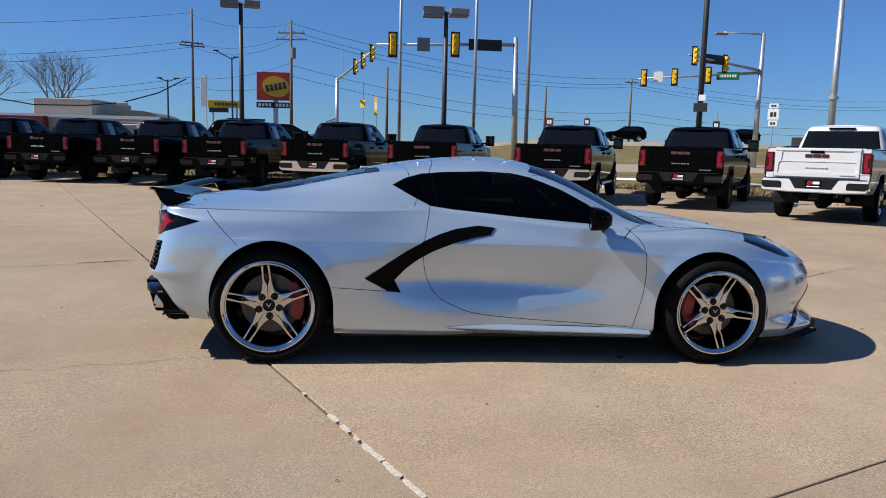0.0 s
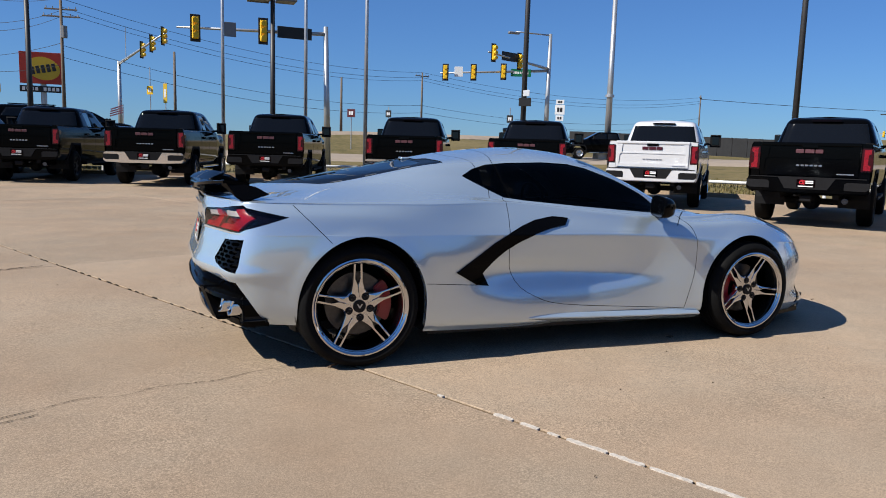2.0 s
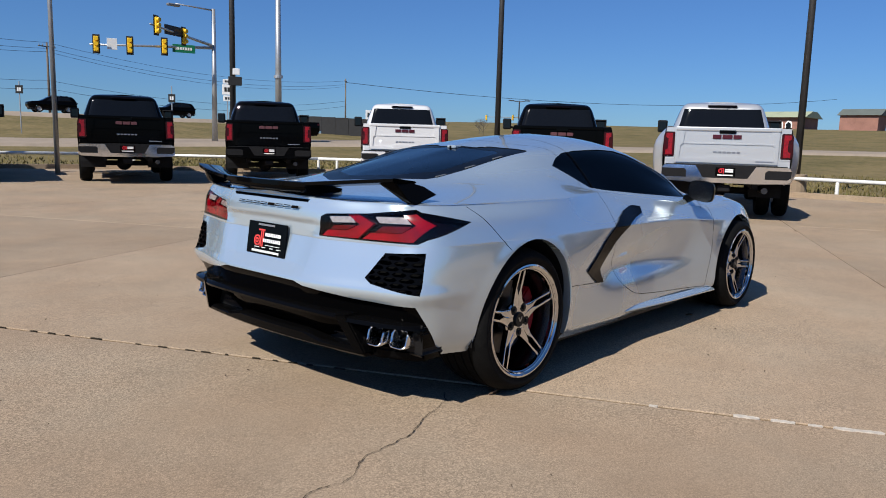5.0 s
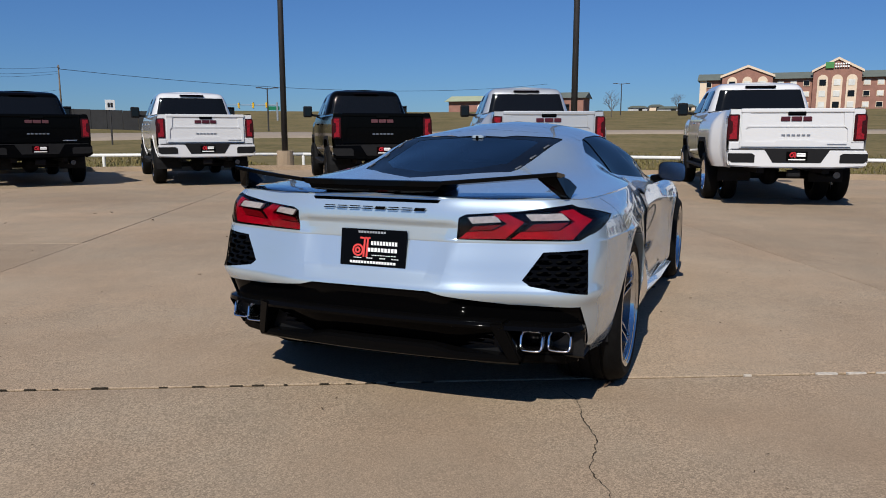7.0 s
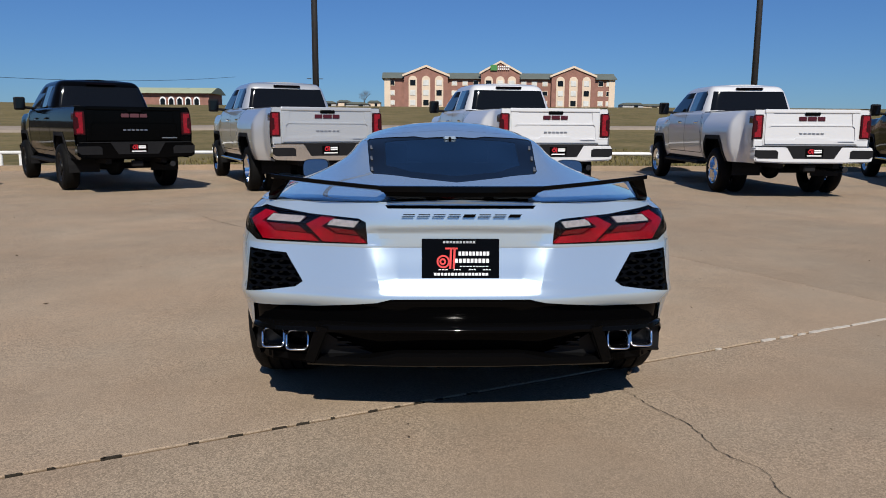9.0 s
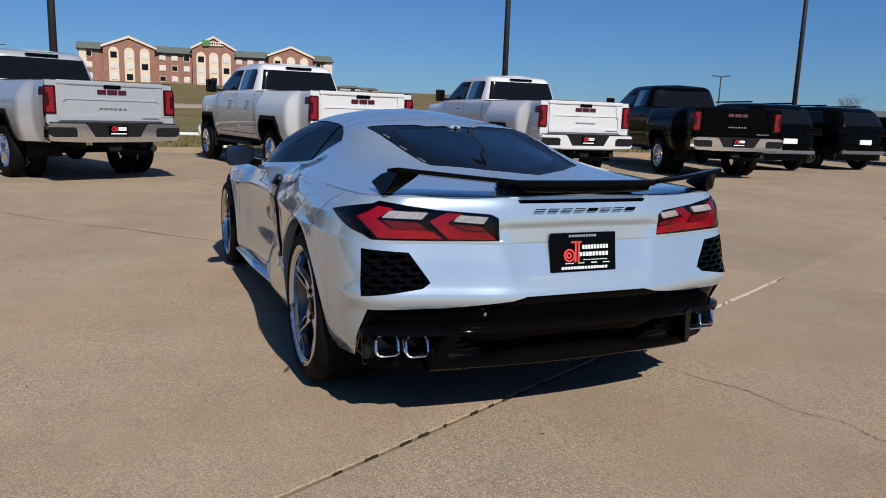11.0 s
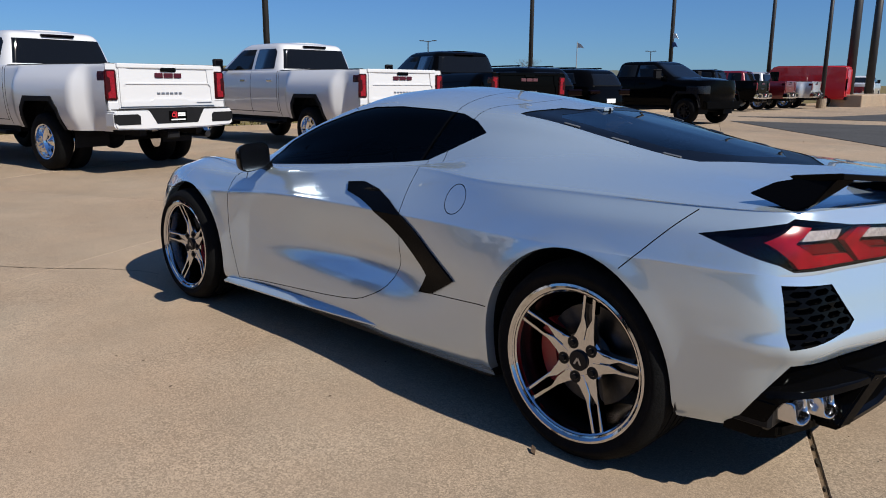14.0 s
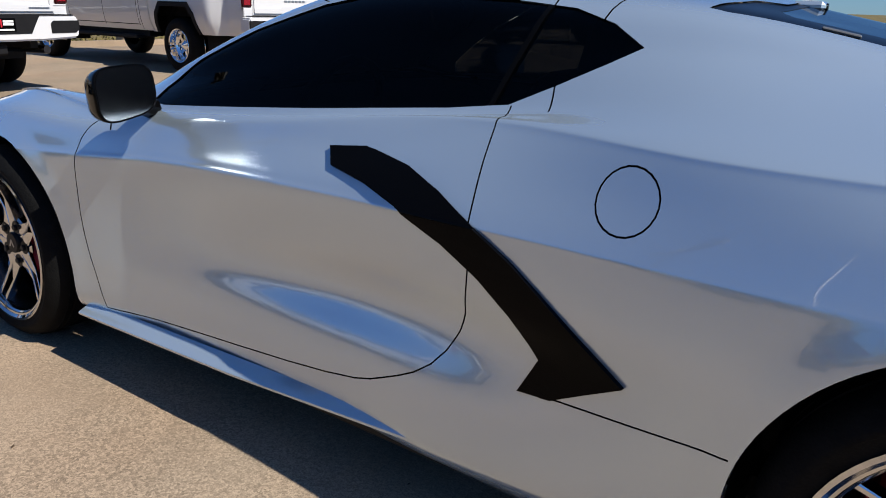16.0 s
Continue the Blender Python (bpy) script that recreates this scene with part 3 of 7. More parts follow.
# outline rows from the sill up to the shoulder: rear end, nose end, half width over x, height over x
ROWS = [
    (-0.70, 3.72, 0.50, [(-0.7, 0.80), (-0.3, 0.87), (0.4, 0.89), (1.2, 0.865), (2.3, 0.865), (2.8, 0.87), (3.4, 0.80), (3.8, 0.72)], [(-0.7, 0.25), (-0.36, 0.25), (0.2, 0.19), (0.6, 0.17), (2.3, 0.165), (3.1, 0.15), (3.8, 0.11)]),
    (-0.76, 3.76, 0.50, [(-0.7, 0.84), (-0.3, 0.91), (0.35, 0.925), (0.9, 0.915), (1.5, 0.90), (2.3, 0.905), (2.75, 0.925), (3.3, 0.86), (3.8, 0.76)], [(-0.7, 0.33), (-0.3, 0.31), (0.4, 0.245), (2.3, 0.225), (3.1, 0.215), (3.8, 0.17)]),
    (-0.80, 3.64, 0.52, [(-0.7, 0.87), (-0.3, 0.935), (0.35, 0.945), (0.8, 0.915), (1.3, 0.892), (2.0, 0.893), (2.35, 0.915), (2.72, 0.94), (3.3, 0.88), (3.8, 0.78)], [(-0.7, 0.43), (-0.3, 0.42), (0.4, 0.37), (1.2, 0.365), (2.0, 0.35), (2.3, 0.33), (3.1, 0.31), (3.8, 0.27)]),
    (-0.835, 3.69, 0.55, [(-0.7, 0.885), (-0.3, 0.95), (0.3, 0.962), (0.6, 0.925), (0.9, 0.872), (1.3, 0.850), (1.9, 0.876), (2.35, 0.918), (2.72, 0.945), (3.3, 0.875), (3.8, 0.76)], [(-0.7, 0.54), (-0.3, 0.53), (0.4, 0.50), (0.9, 0.50), (1.3, 0.485), (2.0, 0.455), (2.3, 0.44), (3.1, 0.42), (3.8, 0.38)]),
    (-0.815, 3.71, 0.57, [(-0.7, 0.885), (-0.3, 0.955), (0.1, 0.968), (0.5, 0.945), (0.9, 0.895), (1.3, 0.872), (1.9, 0.878), (2.35, 0.915), (2.72, 0.94), (3.3, 0.85), (3.8, 0.72)], [(-0.7, 0.64), (-0.3, 0.64), (0.4, 0.61), (1.2, 0.59), (2.3, 0.565), (3.1, 0.53), (3.8, 0.47)]),
    (-0.79, 3.68, 0.57, [(-0.7, 0.875), (-0.3, 0.948), (0.1, 0.958), (0.5, 0.93), (0.9, 0.897), (1.3, 0.888), (1.9, 0.888), (2.35, 0.91), (2.72, 0.925), (3.3, 0.81), (3.75, 0.66)], [(-0.7, 0.74), (-0.3, 0.745), (0.4, 0.735), (1.2, 0.722), (2.0, 0.705), (2.4, 0.68), (3.1, 0.64), (3.70, 0.55)]),
    (-0.785, 3.61, 0.55, [(-0.7, 0.855), (-0.3, 0.918), (0.1, 0.926), (0.5, 0.890), (0.9, 0.836), (1.3, 0.845), (1.9, 0.866), (2.35, 0.88), (2.72, 0.88), (3.2, 0.78), (3.65, 0.58)], [(-0.7, 0.845), (-0.3, 0.845), (0.4, 0.825), (0.9, 0.815), (1.3, 0.785), (2.3, 0.765), (2.75, 0.775), (3.1, 0.722), (3.35, 0.675), (3.62, 0.61)]),
    (-0.775, 3.48, 0.50, [(-0.7, 0.80), (-0.3, 0.852), (0.1, 0.868), (0.5, 0.848), (0.95, 0.752), (1.45, 0.79), (2.0, 0.832), (2.35, 0.805), (2.72, 0.76), (3.1, 0.68), (3.5, 0.50)], [(-0.76, 0.912), (-0.3, 0.908), (0.1, 0.91), (0.5, 0.908), (0.95, 0.905), (1.45, 0.862), (2.0, 0.822), (2.35, 0.815), (2.72, 0.828), (3.0, 0.792), (3.25, 0.745), (3.48, 0.672)]),
]
# rows from the shoulder over the glasshouse to the middle of the roof
TOPS = [
    ([(-0.7, 0.72), (0.0, 0.735), (0.5, 0.715), (0.95, 0.70), (1.45, 0.765), (2.0, 0.808), (2.35, 0.77), (2.75, 0.68), (3.5, 0.46)], [(-0.76, 0.92), (-0.3, 0.93), (0.2, 0.955), (0.6, 0.965), (0.95, 0.925), (1.45, 0.878), (2.0, 0.836), (2.35, 0.826), (2.72, 0.822), (3.0, 0.785), (3.25, 0.74), (3.5, 0.668)]),
    ([(-0.7, 0.58), (0.0, 0.56), (0.5, 0.575), (0.95, 0.615), (1.45, 0.66), (2.0, 0.735), (2.35, 0.66), (2.75, 0.56), (3.5, 0.38)], [(-0.76, 0.922), (-0.3, 0.945), (0.2, 1.00), (0.6, 1.045), (0.95, 1.03), (1.45, 1.015), (2.0, 0.90), (2.35, 0.842), (2.72, 0.78), (3.0, 0.745), (3.5, 0.662)]),
    ([(-0.7, 0.44), (0.0, 0.425), (0.6, 0.475), (0.95, 0.50), (1.3, 0.52), (1.6, 0.545), (2.0, 0.655), (2.35, 0.52), (2.75, 0.43), (3.5, 0.3)], [(-0.76, 0.924), (-0.3, 0.955), (0.2, 1.045), (0.6, 1.125), (0.95, 1.142), (1.3, 1.15), (1.6, 1.125), (2.0, 0.968), (2.35, 0.858), (2.72, 0.768), (3.0, 0.745), (3.5, 0.662)]),
    ([(-0.7, 0.22), (0.6, 0.24), (1.3, 0.27), (1.7, 0.29), (2.1, 0.33), (2.4, 0.27), (3.5, 0.16)], [(-0.76, 0.926), (-0.4, 0.963), (0.0, 1.034), (0.4, 1.108), (0.75, 1.172), (1.05, 1.205), (1.4, 1.216), (1.7, 1.175), (2.1, 1.005), (2.4, 0.862), (2.72, 0.772), (3.0, 0.745), (3.5, 0.662)]),
    ([(-0.7, 0.0), (3.5, 0.0)], [(-0.76, 0.927), (-0.6, 0.945), (-0.42, 0.968), (-0.2, 1.005), (0.0, 1.043), (0.35, 1.11), (0.7, 1.18), (1.02, 1.222), (1.39, 1.238), (1.67, 1.20), (2.13, 1.012), (2.39, 0.868), (2.6, 0.795), (3.0, 0.745), (3.5, 0.662)]),
]


def side_rows(nr=34, nm=120, nf=22):
    """Every outline row, from the middle of the tail round the flank to the middle of the nose."""
    out = []
    for xr, xn, lr, yk, zk in ROWS:
        fy, fz = spline(yk), spline(zk)
        p, q = 4.6, 2.1
        th = np.linspace(0, math.pi / 2, nr)
        lr = 0.40
        rear = []
        for t in th:
            s = np.sin(t) ** (2 / p)
            k = min(1, max(0, (s - 0.3) / 0.5))
            rear.append((xr + 0.32 * (1 - np.cos(t) ** (2 / p)) + 0.08 * k * k * (3 - 2 * k), s))
        lf = 0.75
        mid = [(x, 1.0) for x in np.linspace(xr + lr, xn - lf, nm)][1:-1]
        nose = [(xn - lf * (1 - np.cos(t) ** (2 / q)), np.sin(t) ** (2 / q)) for t in np.linspace(math.pi / 2, 0, nf)]
        pts = []
        for x, s in rear + mid + nose:
            pts.append((x, float(fy(max(x, -0.62))) * s, float(fz(x))))
        out.append(np.array(pts))
    return out


def smooth_rows(rows, n):
    """Fill n steps between rows, smoothly."""
    R = np.stack(rows)
    k = len(rows)
    out = []
    for i in range(k - 1):
        p1, p2 = R[i], R[i + 1]
        m1 = (R[min(i + 1, k - 1)] - R[max(i - 1, 0)]) / (2 if 0 < i else 1)
        m2 = (R[min(i + 2, k - 1)] - R[i]) / (2 if i + 2 < k else 1)
        for s in np.arange(n) / n:
            out.append((2 * s ** 3 - 3 * s ** 2 + 1) * p1 + (s ** 3 - 2 * s ** 2 + s) * m1 + (-2 * s ** 3 + 3 * s ** 2) * p2 + (s ** 3 - s ** 2) * m2)
    out.append(R[-1])
    return out


def car_shell():
    """The left half of the body: flank, tail and nose, then deck, glasshouse and bonnet on top."""
    side = side_rows()

    def tight(k, dy, dz):
        """Split row k into two close ones, which turns it into a crease."""
        r = side[k]
        w = np.clip((r[:, 0] + 0.45) / 0.4, 0.35, 1) * np.clip((2.9 - r[:, 0]) / 0.5, 0.35, 1)
        a, b_ = r.copy(), r.copy()
        a[:, 1] += dy[0] * w * (r[:, 1] > 0.3)
        a[:, 2] += dz[0] * w
        b_[:, 1] += dy[1] * w * (r[:, 1] > 0.3)
        b_[:, 2] += dz[1] * w
        side[k:k + 1] = [a, b_]
    tight(7, (0.010, -0.012), (-0.016, 0.005))
    tight(5, (0.002, -0.006), (-0.016, 0.014))
    top_edge = side[-1]
    tops = [top_edge]
    for yk, zk in TOPS:
        fy, fz = spline(yk), spline(zk)
        y7 = spline(ROWS[-1][3])
        pts = []
        for i, (x, y, z) in enumerate(top_edge):
            full = float(y7(max(x, -0.62)))
            s = min(1.0, y / full) if full else 0
            pts.append((x, float(fy(x)) * s, float(fz(x))))
        tops.append(np.array(pts))
    rows = smooth_rows(side + tops[1:], 6)
    bm = bmesh.new()
    sheet(bm, [[tuple(p) for p in r] for r in rows])
    bmesh.ops.remove_doubles(bm, verts=bm.verts[:], dist=0.0004)
    bmesh.ops.recalc_face_normals(bm, faces=bm.faces[:])
    bm.normal_update()
    for v in bm.verts:
        x, y, z = v.co
        # flared lips round the wheels
        for cx, cz, rx, rz in ((0.018, 0.345, 0.362, 0.392), (2.692, 0.325, 0.358, 0.376)):
            if y > 0.6 and z > 0.2:
                e = math.hypot((x - cx) / (rx + 0.065), (max(z, cz) - cz) / (rz + 0.065))
                k = min(1, max(0, (1 - e) / 0.15))
                v.co.y += 0.008 * k * k * (3 - 2 * k)
        # the door lies a little inside the wheels
        if y > 0.55 and 0.95 < x < 2.30 and z < 0.90:
            k = min(1, (x - 0.95) / 0.35, (2.30 - x) / 0.35, (0.90 - z) / 0.10)
            v.co.y -= 0.018 * k * k * (3 - 2 * k)
        # ledge over the lower corner of the tail
        if x < -0.40 and 0.48 < z < 0.60:
            k = min(1, (-0.40 - x) / 0.2) * max(0, 1 - abs(z - 0.535) / 0.045)
            v.co += v.normal * 0.014 * k
    return bm


def with_normals(bm):
    """Keep the smooth normals of the whole sheet, so that later cuts leave its sheen unbroken."""
    bm.normal_update()
    lay = bm.verts.layers.float_vector.new("n0")
    for v in bm.verts:
        v[lay] = v.normal
    return bm


def skin(name, bm, material, parent, label="", mats=()):
    """Link a cut piece of the shell, shaded by the normals that it had when whole."""
    lay = bm.verts.layers.float_vector.get("n0")
    bm.normal_update()
    nrm = []
    for f in bm.faces:
        for lp in f.loops:
            n = lp.vert[lay].normalized() if lay is not None else f.normal
            nrm.append(tuple(n) if n.dot(f.normal) > 0.8 else tuple(f.normal))
    ob = part(name, bm, material, parent, label, mats=mats)
    ob.data.shade_smooth()
    ob.data.normals_split_custom_set(nrm)
    return ob


def arch(cx, cz, rx, rz, n=40):
    pts = [(cx + rx * math.cos(math.pi * i / n), cz + rz * math.sin(math.pi * i / n)) for i in range(n + 1)]
    return [(cx + rx + 0.0, 0.05)] + pts + [(cx - rx, 0.05)]


def take(bm, faces, name, material, parent, off=0.0, thick=0.0, label="", both=True, mats=()):
    """Copy faces of the half shell into a part on each side of the car."""
    nb = lift(bm, faces, off, thick)
    obs = []
    if both:
        mb = mirrored(nb)
        obs.append(part(name, mb, material, parent, label, smooth=True, mats=mats))
    obs.append(part(name, nb, material, parent, label, smooth=True, mats=mats))
    for ob in obs:
        ob.data.set_sharp_from_angle(angle=radians(40))
    return obs


def flank(c):
    return c.y > 0.35 and c.x > -0.62


def tail(c):
    return c.x < -0.2 and c.z < 0.93


car = thing("sports_car", "silver metallic two-door sports car with gloss black trim parked on concrete", "car")
hb = with_normals(car_shell())

# wheel openings
ARCHES = (arch(0.018, 0.345, 0.362, 0.392), arch(2.692, 0.325, 0.358, 0.376))
for poly in ARCHES:
    fs = stencil(hb, poly, "side", lambda c: c.y > 0.45)
    bmesh.ops.delete(hb, geom=fs, context="FACES")
for (cx, cz, rx, rz) in ((0.018, 0.345, 0.362, 0.392), (2.692, 0.325, 0.358, 0.376)):
    es = []
    for e in hb.edges:
        if e.is_boundary and e.verts[0].co.y > 0.5 and all(v.co.z > 0.2 for v in e.verts):
            if all(abs(((v.co.x - cx) / rx) ** 2 + (max(0, v.co.z - cz) / rz) ** 2 - 1) < 0.03 for v in e.verts):
                es.append(e)
    r = bmesh.ops.extrude_edge_only(hb, edges=es)
    for v in r["geom"]:
        if isinstance(v, bmesh.types.BMVert):
            v.co.y -= 0.045
            v[hb.verts.layers.float_vector["n0"]] = Vector((0, 0, 0))

# side glass
WIN = [(0.722, 1.055), (0.80, 1.098), (0.90, 1.126), (1.05, 1.140), (1.30, 1.149), (1.48, 1.142), (1.60, 1.118), (1.78, 1.050), (1.94, 0.965), (2.05, 0.885), (2.075, 0.845), (2.0, 0.843), (1.45, 0.884), (1.10, 0.914), (0.96, 0.932), (0.87, 0.975), (0.78, 1.022)]
win = stencil(hb, WIN, "side", lambda c: c.y > 0.35 and c.z > 0.8)
bar_f = stencil(hb, strip((1.005, 0.915), (0.958, 1.145), 0.012), "side", lambda c: c.y > 0.35 and c.z > 0.8 and inside((c.x, c.z), WIN))
win = stencil(hb, WIN, "side", lambda c: c.y > 0.35 and c.z > 0.8)
bar_s = set(bar_f)
front_w = [f for f in win if f not in bar_s and f.calc_center_median().x > 0.98 + (1.03 - f.calc_center_median().z) * 0.2]
rear_w = [f for f in win if f not in bar_s and f not in set(front_w)]
take(hb, front_w, "door_window", TINT_SIDE, car, -0.004, 0.0, "dark tinted door glass")
take(hb, rear_w, "quarter_window", TINT_SIDE, car, -0.004, 0.0, "dark tinted quarter glass")
take(hb, list(bar_s), "window_divider", GLOSS_BLACK, car, 0.0, 0.015)
bmesh.ops.delete(hb, geom=win, context="FACES")

# black side blade over the air intake
BLADE = [(1.345, 0.822), (1.242, 0.832), (1.10, 0.812), (1.0, 0.782), (0.9, 0.740), (0.807, 0.690), (0.70, 0.620), (0.560, 0.526), (0.70, 0.446), (0.775, 0.438), (0.735, 0.515), (0.80, 0.585), (0.875, 0.640), (0.97, 0.692), (1.075, 0.733), (1.2, 0.765), (1.315, 0.785)]
BLADE = [(x, z - 0.010) for x, z in BLADE]
fs = stencil(hb, BLADE, "side", lambda c: c.y > 0.6)
take(hb, fs, "intake_blade", GLOSS_BLACK, car, 0.009, 0.03, "gloss black side intake blade")

# head lamp
fs = stencil(hb, [(2.90, 0.762), (2.98, 0.792), (3.08, 0.775), (3.20, 0.715), (3.31, 0.645), (3.24, 0.652), (3.10, 0.695)], "side", lambda c: c.x > 2.75 and c.y > 0.60)
take(hb, fs, "headlight", DARK_LENS, car, 0.002, 0.01, "smoked glass headlight")
fs = stencil(hb, [(3.22, 0.20), (3.29, 0.215), (3.60, 0.40), (3.54, 0.44), (3.40, 0.33)], "side", lambda c: c.x > 3.1 and c.y > 0.2)
take(hb, fs, "front_intake", GLOSS_BLACK, car, 0.003, 0.02)

# tail lamps and corner vents
TL = [(0.893, 0.835), (0.86, 0.860), (0.79, 0.892), (0.60, 0.865), (0.40, 0.852), (0.372, 0.838), (0.365, 0.752), (0.60, 0.748), (0.83, 0.750), (0.868, 0.775)]
lamp = stencil(hb, TL, "rear", tail)
reds, clears = [], []
for poly in ([(0.874, 0.832), (0.80, 0.880), (0.752, 0.872), (0.815, 0.828), (0.760, 0.791), (0.610, 0.783), (0.575, 0.755), (0.81, 0.757)],
             [(0.622, 0.822), (0.548, 0.861), (0.500, 0.855), (0.558, 0.815), (0.503, 0.787), (0.405, 0.781), (0.376, 0.755), (0.553, 0.755)]):
    reds.append(poly), stencil(hb, poly, "rear", tail)
for poly in ([(0.765, 0.864), (0.625, 0.855), (0.650, 0.828), (0.795, 0.834)], [(0.515, 0.850), (0.405, 0.841), (0.425, 0.815), (0.535, 0.822)]):
    clears.append(poly), stencil(hb, poly, "rear", tail)
lamp = stencil(hb, TL, "rear", tail)
WRAP = [(-0.72, 0.900), (-0.62, 0.886), (-0.385, 0.838), (-0.60, 0.770), (-0.72, 0.755)]
stencil(hb, WRAP, "side", lambda c: c.y > 0.80 and c.x < -0.38)
lamp = list(set(stencil(hb, TL, "rear", tail)) | set(stencil(hb, WRAP, "side", lambda c: c.y > 0.80 and c.x < -0.38)))
lenses = take(hb, lamp, "tail_light", DARK_LENS, car, -0.034, 0.006, "smoked tail light with red chevrons under clear cover")
dims = [[(0.795, 0.824), (0.66, 0.815), (0.625, 0.786), (0.755, 0.793)], [(0.535, 0.811), (0.43, 0.803), (0.41, 0.786), (0.497, 0.790)]]
for poly in dims:
    stencil(hb, poly, "rear", tail)
lamp = list(set(stencil(hb, TL, "rear", tail)) | set(stencil(hb, WRAP, "side", lambda c: c.y > 0.80 and c.x < -0.38)))
for polys, nm, mt, off, thick in ((reds, "red_chevron", RED_LENS, -0.012, 0.020), (clears, "reverse_lamp", CLEAR_LENS, -0.016, 0.012), (dims, "dim_lens", DIM_LENS, -0.024, 0.008)):
    for poly in polys:
        fs = [f for f in lamp if inside((f.calc_center_median().y, f.calc_center_median().z), poly)]
        for ob, lens in zip(take(hb, fs, nm, mt, car, off, thick), lenses):
            ob.parent = lens
for ob, lens in zip(take(hb, lamp, "lamp_cover", LAMP_COVER, car, -0.003), lenses):
    ob.parent = lens
    ob.visible_shadow = False
for f in lamp:
    f.material_index = 1
sink(hb, lamp, 0.05, 1)
VENT = [(0.862, 0.716), (0.70, 0.706), (0.628, 0.597), (0.66, 0.575), (0.874, 0.543)]
fs = stencil(hb, VENT, "rear", tail)
vent_faces = lift(hb, fs, -0.004)
sink(hb, fs, 0.035, 1)
for k in range(8):
    for j in range(5):
        y0, z0 = 0.60 + 0.072 * j + (0.036 if k % 2 else 0), 0.556 + 0.0222 * k
        hexa = [(y0 - 0.032, z0), (y0 - 0.020, z0 - 0.0085), (y0 + 0.020, z0 - 0.0085), (y0 + 0.032, z0), (y0 + 0.020, z0 + 0.0085), (y0 - 0.020, z0 + 0.0085)]
        cut = stencil(vent_faces, hexa, "rear", lambda c: True)
        bmesh.ops.delete(vent_faces, geom=cut, context="FACES")
nb = lift(vent_faces, vent_faces.faces[:], 0.0, 0.012)
part("vent_mesh", mirrored(nb), GLOSS_BLACK, car), part("vent_mesh", nb, GLOSS_BLACK, car)
vent_faces.free()

# panel gaps
def groove(pts, view, keep, w=0.0036, depth=0.008):
    for a, b in zip(pts, pts[1:]):
        fs = stencil(hb, strip(a, b, w), view, keep)
        fs = [f for f in fs if f.material_index == 0 and f.calc_area() < 0.0006]
        if fs:
            sink(hb, fs, depth, 1)


side_ok = lambda c: c.y > 0.5
groove(arcpts([(0.952, 0.930), (0.925, 0.80), (0.907, 0.69), (0.922, 0.54), (0.995, 0.408), (1.12, 0.338), (1.30, 0.290), (1.78, 0.250), (2.205, 0.222)], 3), "side", side_ok)
groove(arcpts([(2.205, 0.222), (2.262, 0.45), (2.272, 0.61), (2.25, 0.733), (2.165, 0.83)], 3), "side", side_ok)
groove([(-0.357, 0.897), (-0.30, 0.838), (-0.168, 0.705)], "side", lambda c: c.y > 0.6)
groove([(0.872, 0.973), (0.858, 0.930)], "side", side_ok)
groove([(0.375, 0.464), (0.54, 0.450), (0.70, 0.437)], "side", side_ok)
roof = lambda c: c.z > 0.86
groove(arcpts([(0.985, 0.0), (0.985, 0.3), (0.960, 0.47), (0.955, 0.52)], 3), "top", roof, 0.004)
groove(arcpts([(0.745, 0.0), (0.745, 0.25), (0.80, 0.42), (0.83, 0.56)], 3), "top", roof, 0.004)
groove([(1.60, 0.535), (1.66, 0.50)], "top", roof, 0.004)
groove([(2.14, 0.86), (2.30, 0.70), (2.46, 0.60)], "top", lambda c: c.z > 0.7, 0.005)
groove([(2.62, 0.60), (2.95, 0.56), (3.3, 0.44)], "top", lambda c: c.z > 0.5, 0.005)

# both halves; the filler cap is on the left one alone
rb = mirrored(hb)
lay = rb.verts.layers.float_vector["n0"]
for v in rb.verts:
    v[lay] = Vector((v[lay].x, -v[lay].y, v[lay].z))
cap = [(0.612 + 0.058 * math.cos(2 * math.pi * i / 24), 0.822 + 0.055 * math.sin(2 * math.pi * i / 24)) for i in range(25)]
groove(cap, "side", side_ok, 0.0034)
tmp = bpy.data.meshes.new("half")
rb.to_mesh(tmp)
rb.free()
hb.from_mesh(tmp)
bpy.data.meshes.remove(tmp)
bmesh.ops.remove_doubles(hb, verts=[v for v in hb.verts if abs(v.co.y) < 0.002], dist=0.0008)
lay = hb.verts.layers.float_vector["n0"]
for v in hb.verts:
    if abs(v.co.y) < 0.001:
        v[lay] = Vector((v[lay].x, 0, v[lay].z))


def both(half):
    """A half outline, from the middle outwards, completed on the other side."""
    return half + [(x, -y) for x, y in reversed(half) if abs(y) > 1e-6]


def both_r(half):
    return half + [(-y, z) for y, z in reversed(half) if abs(y) > 1e-6]


# windscreen and rear glass
WS = both([(1.665, 0.0), (1.655, 0.2), (1.635, 0.36), (1.60, 0.475), (1.78, 0.53), (1.95, 0.585), (2.10, 0.635), (2.28, 0.70), (2.38, 0.655), (2.46, 0.5), (2.51, 0.3), (2.53, 0.0)])
fs = stencil(hb, WS, "top", lambda c: c.z > 0.8)
nb = lift(hb, fs, -0.003)
part("windscreen", nb, TINT, car, "clear windscreen", smooth=True)
bmesh.ops.delete(hb, geom=fs, context="FACES")
RG_OUT = both([(0.555, 0.0), (0.56, 0.14), (0.615, 0.20), (0.64, 0.455), (0.60, 0.465), (-0.05, 0.405), (-0.12, 0.385), (-0.30, 0.20), (-0.42, 0.0)])
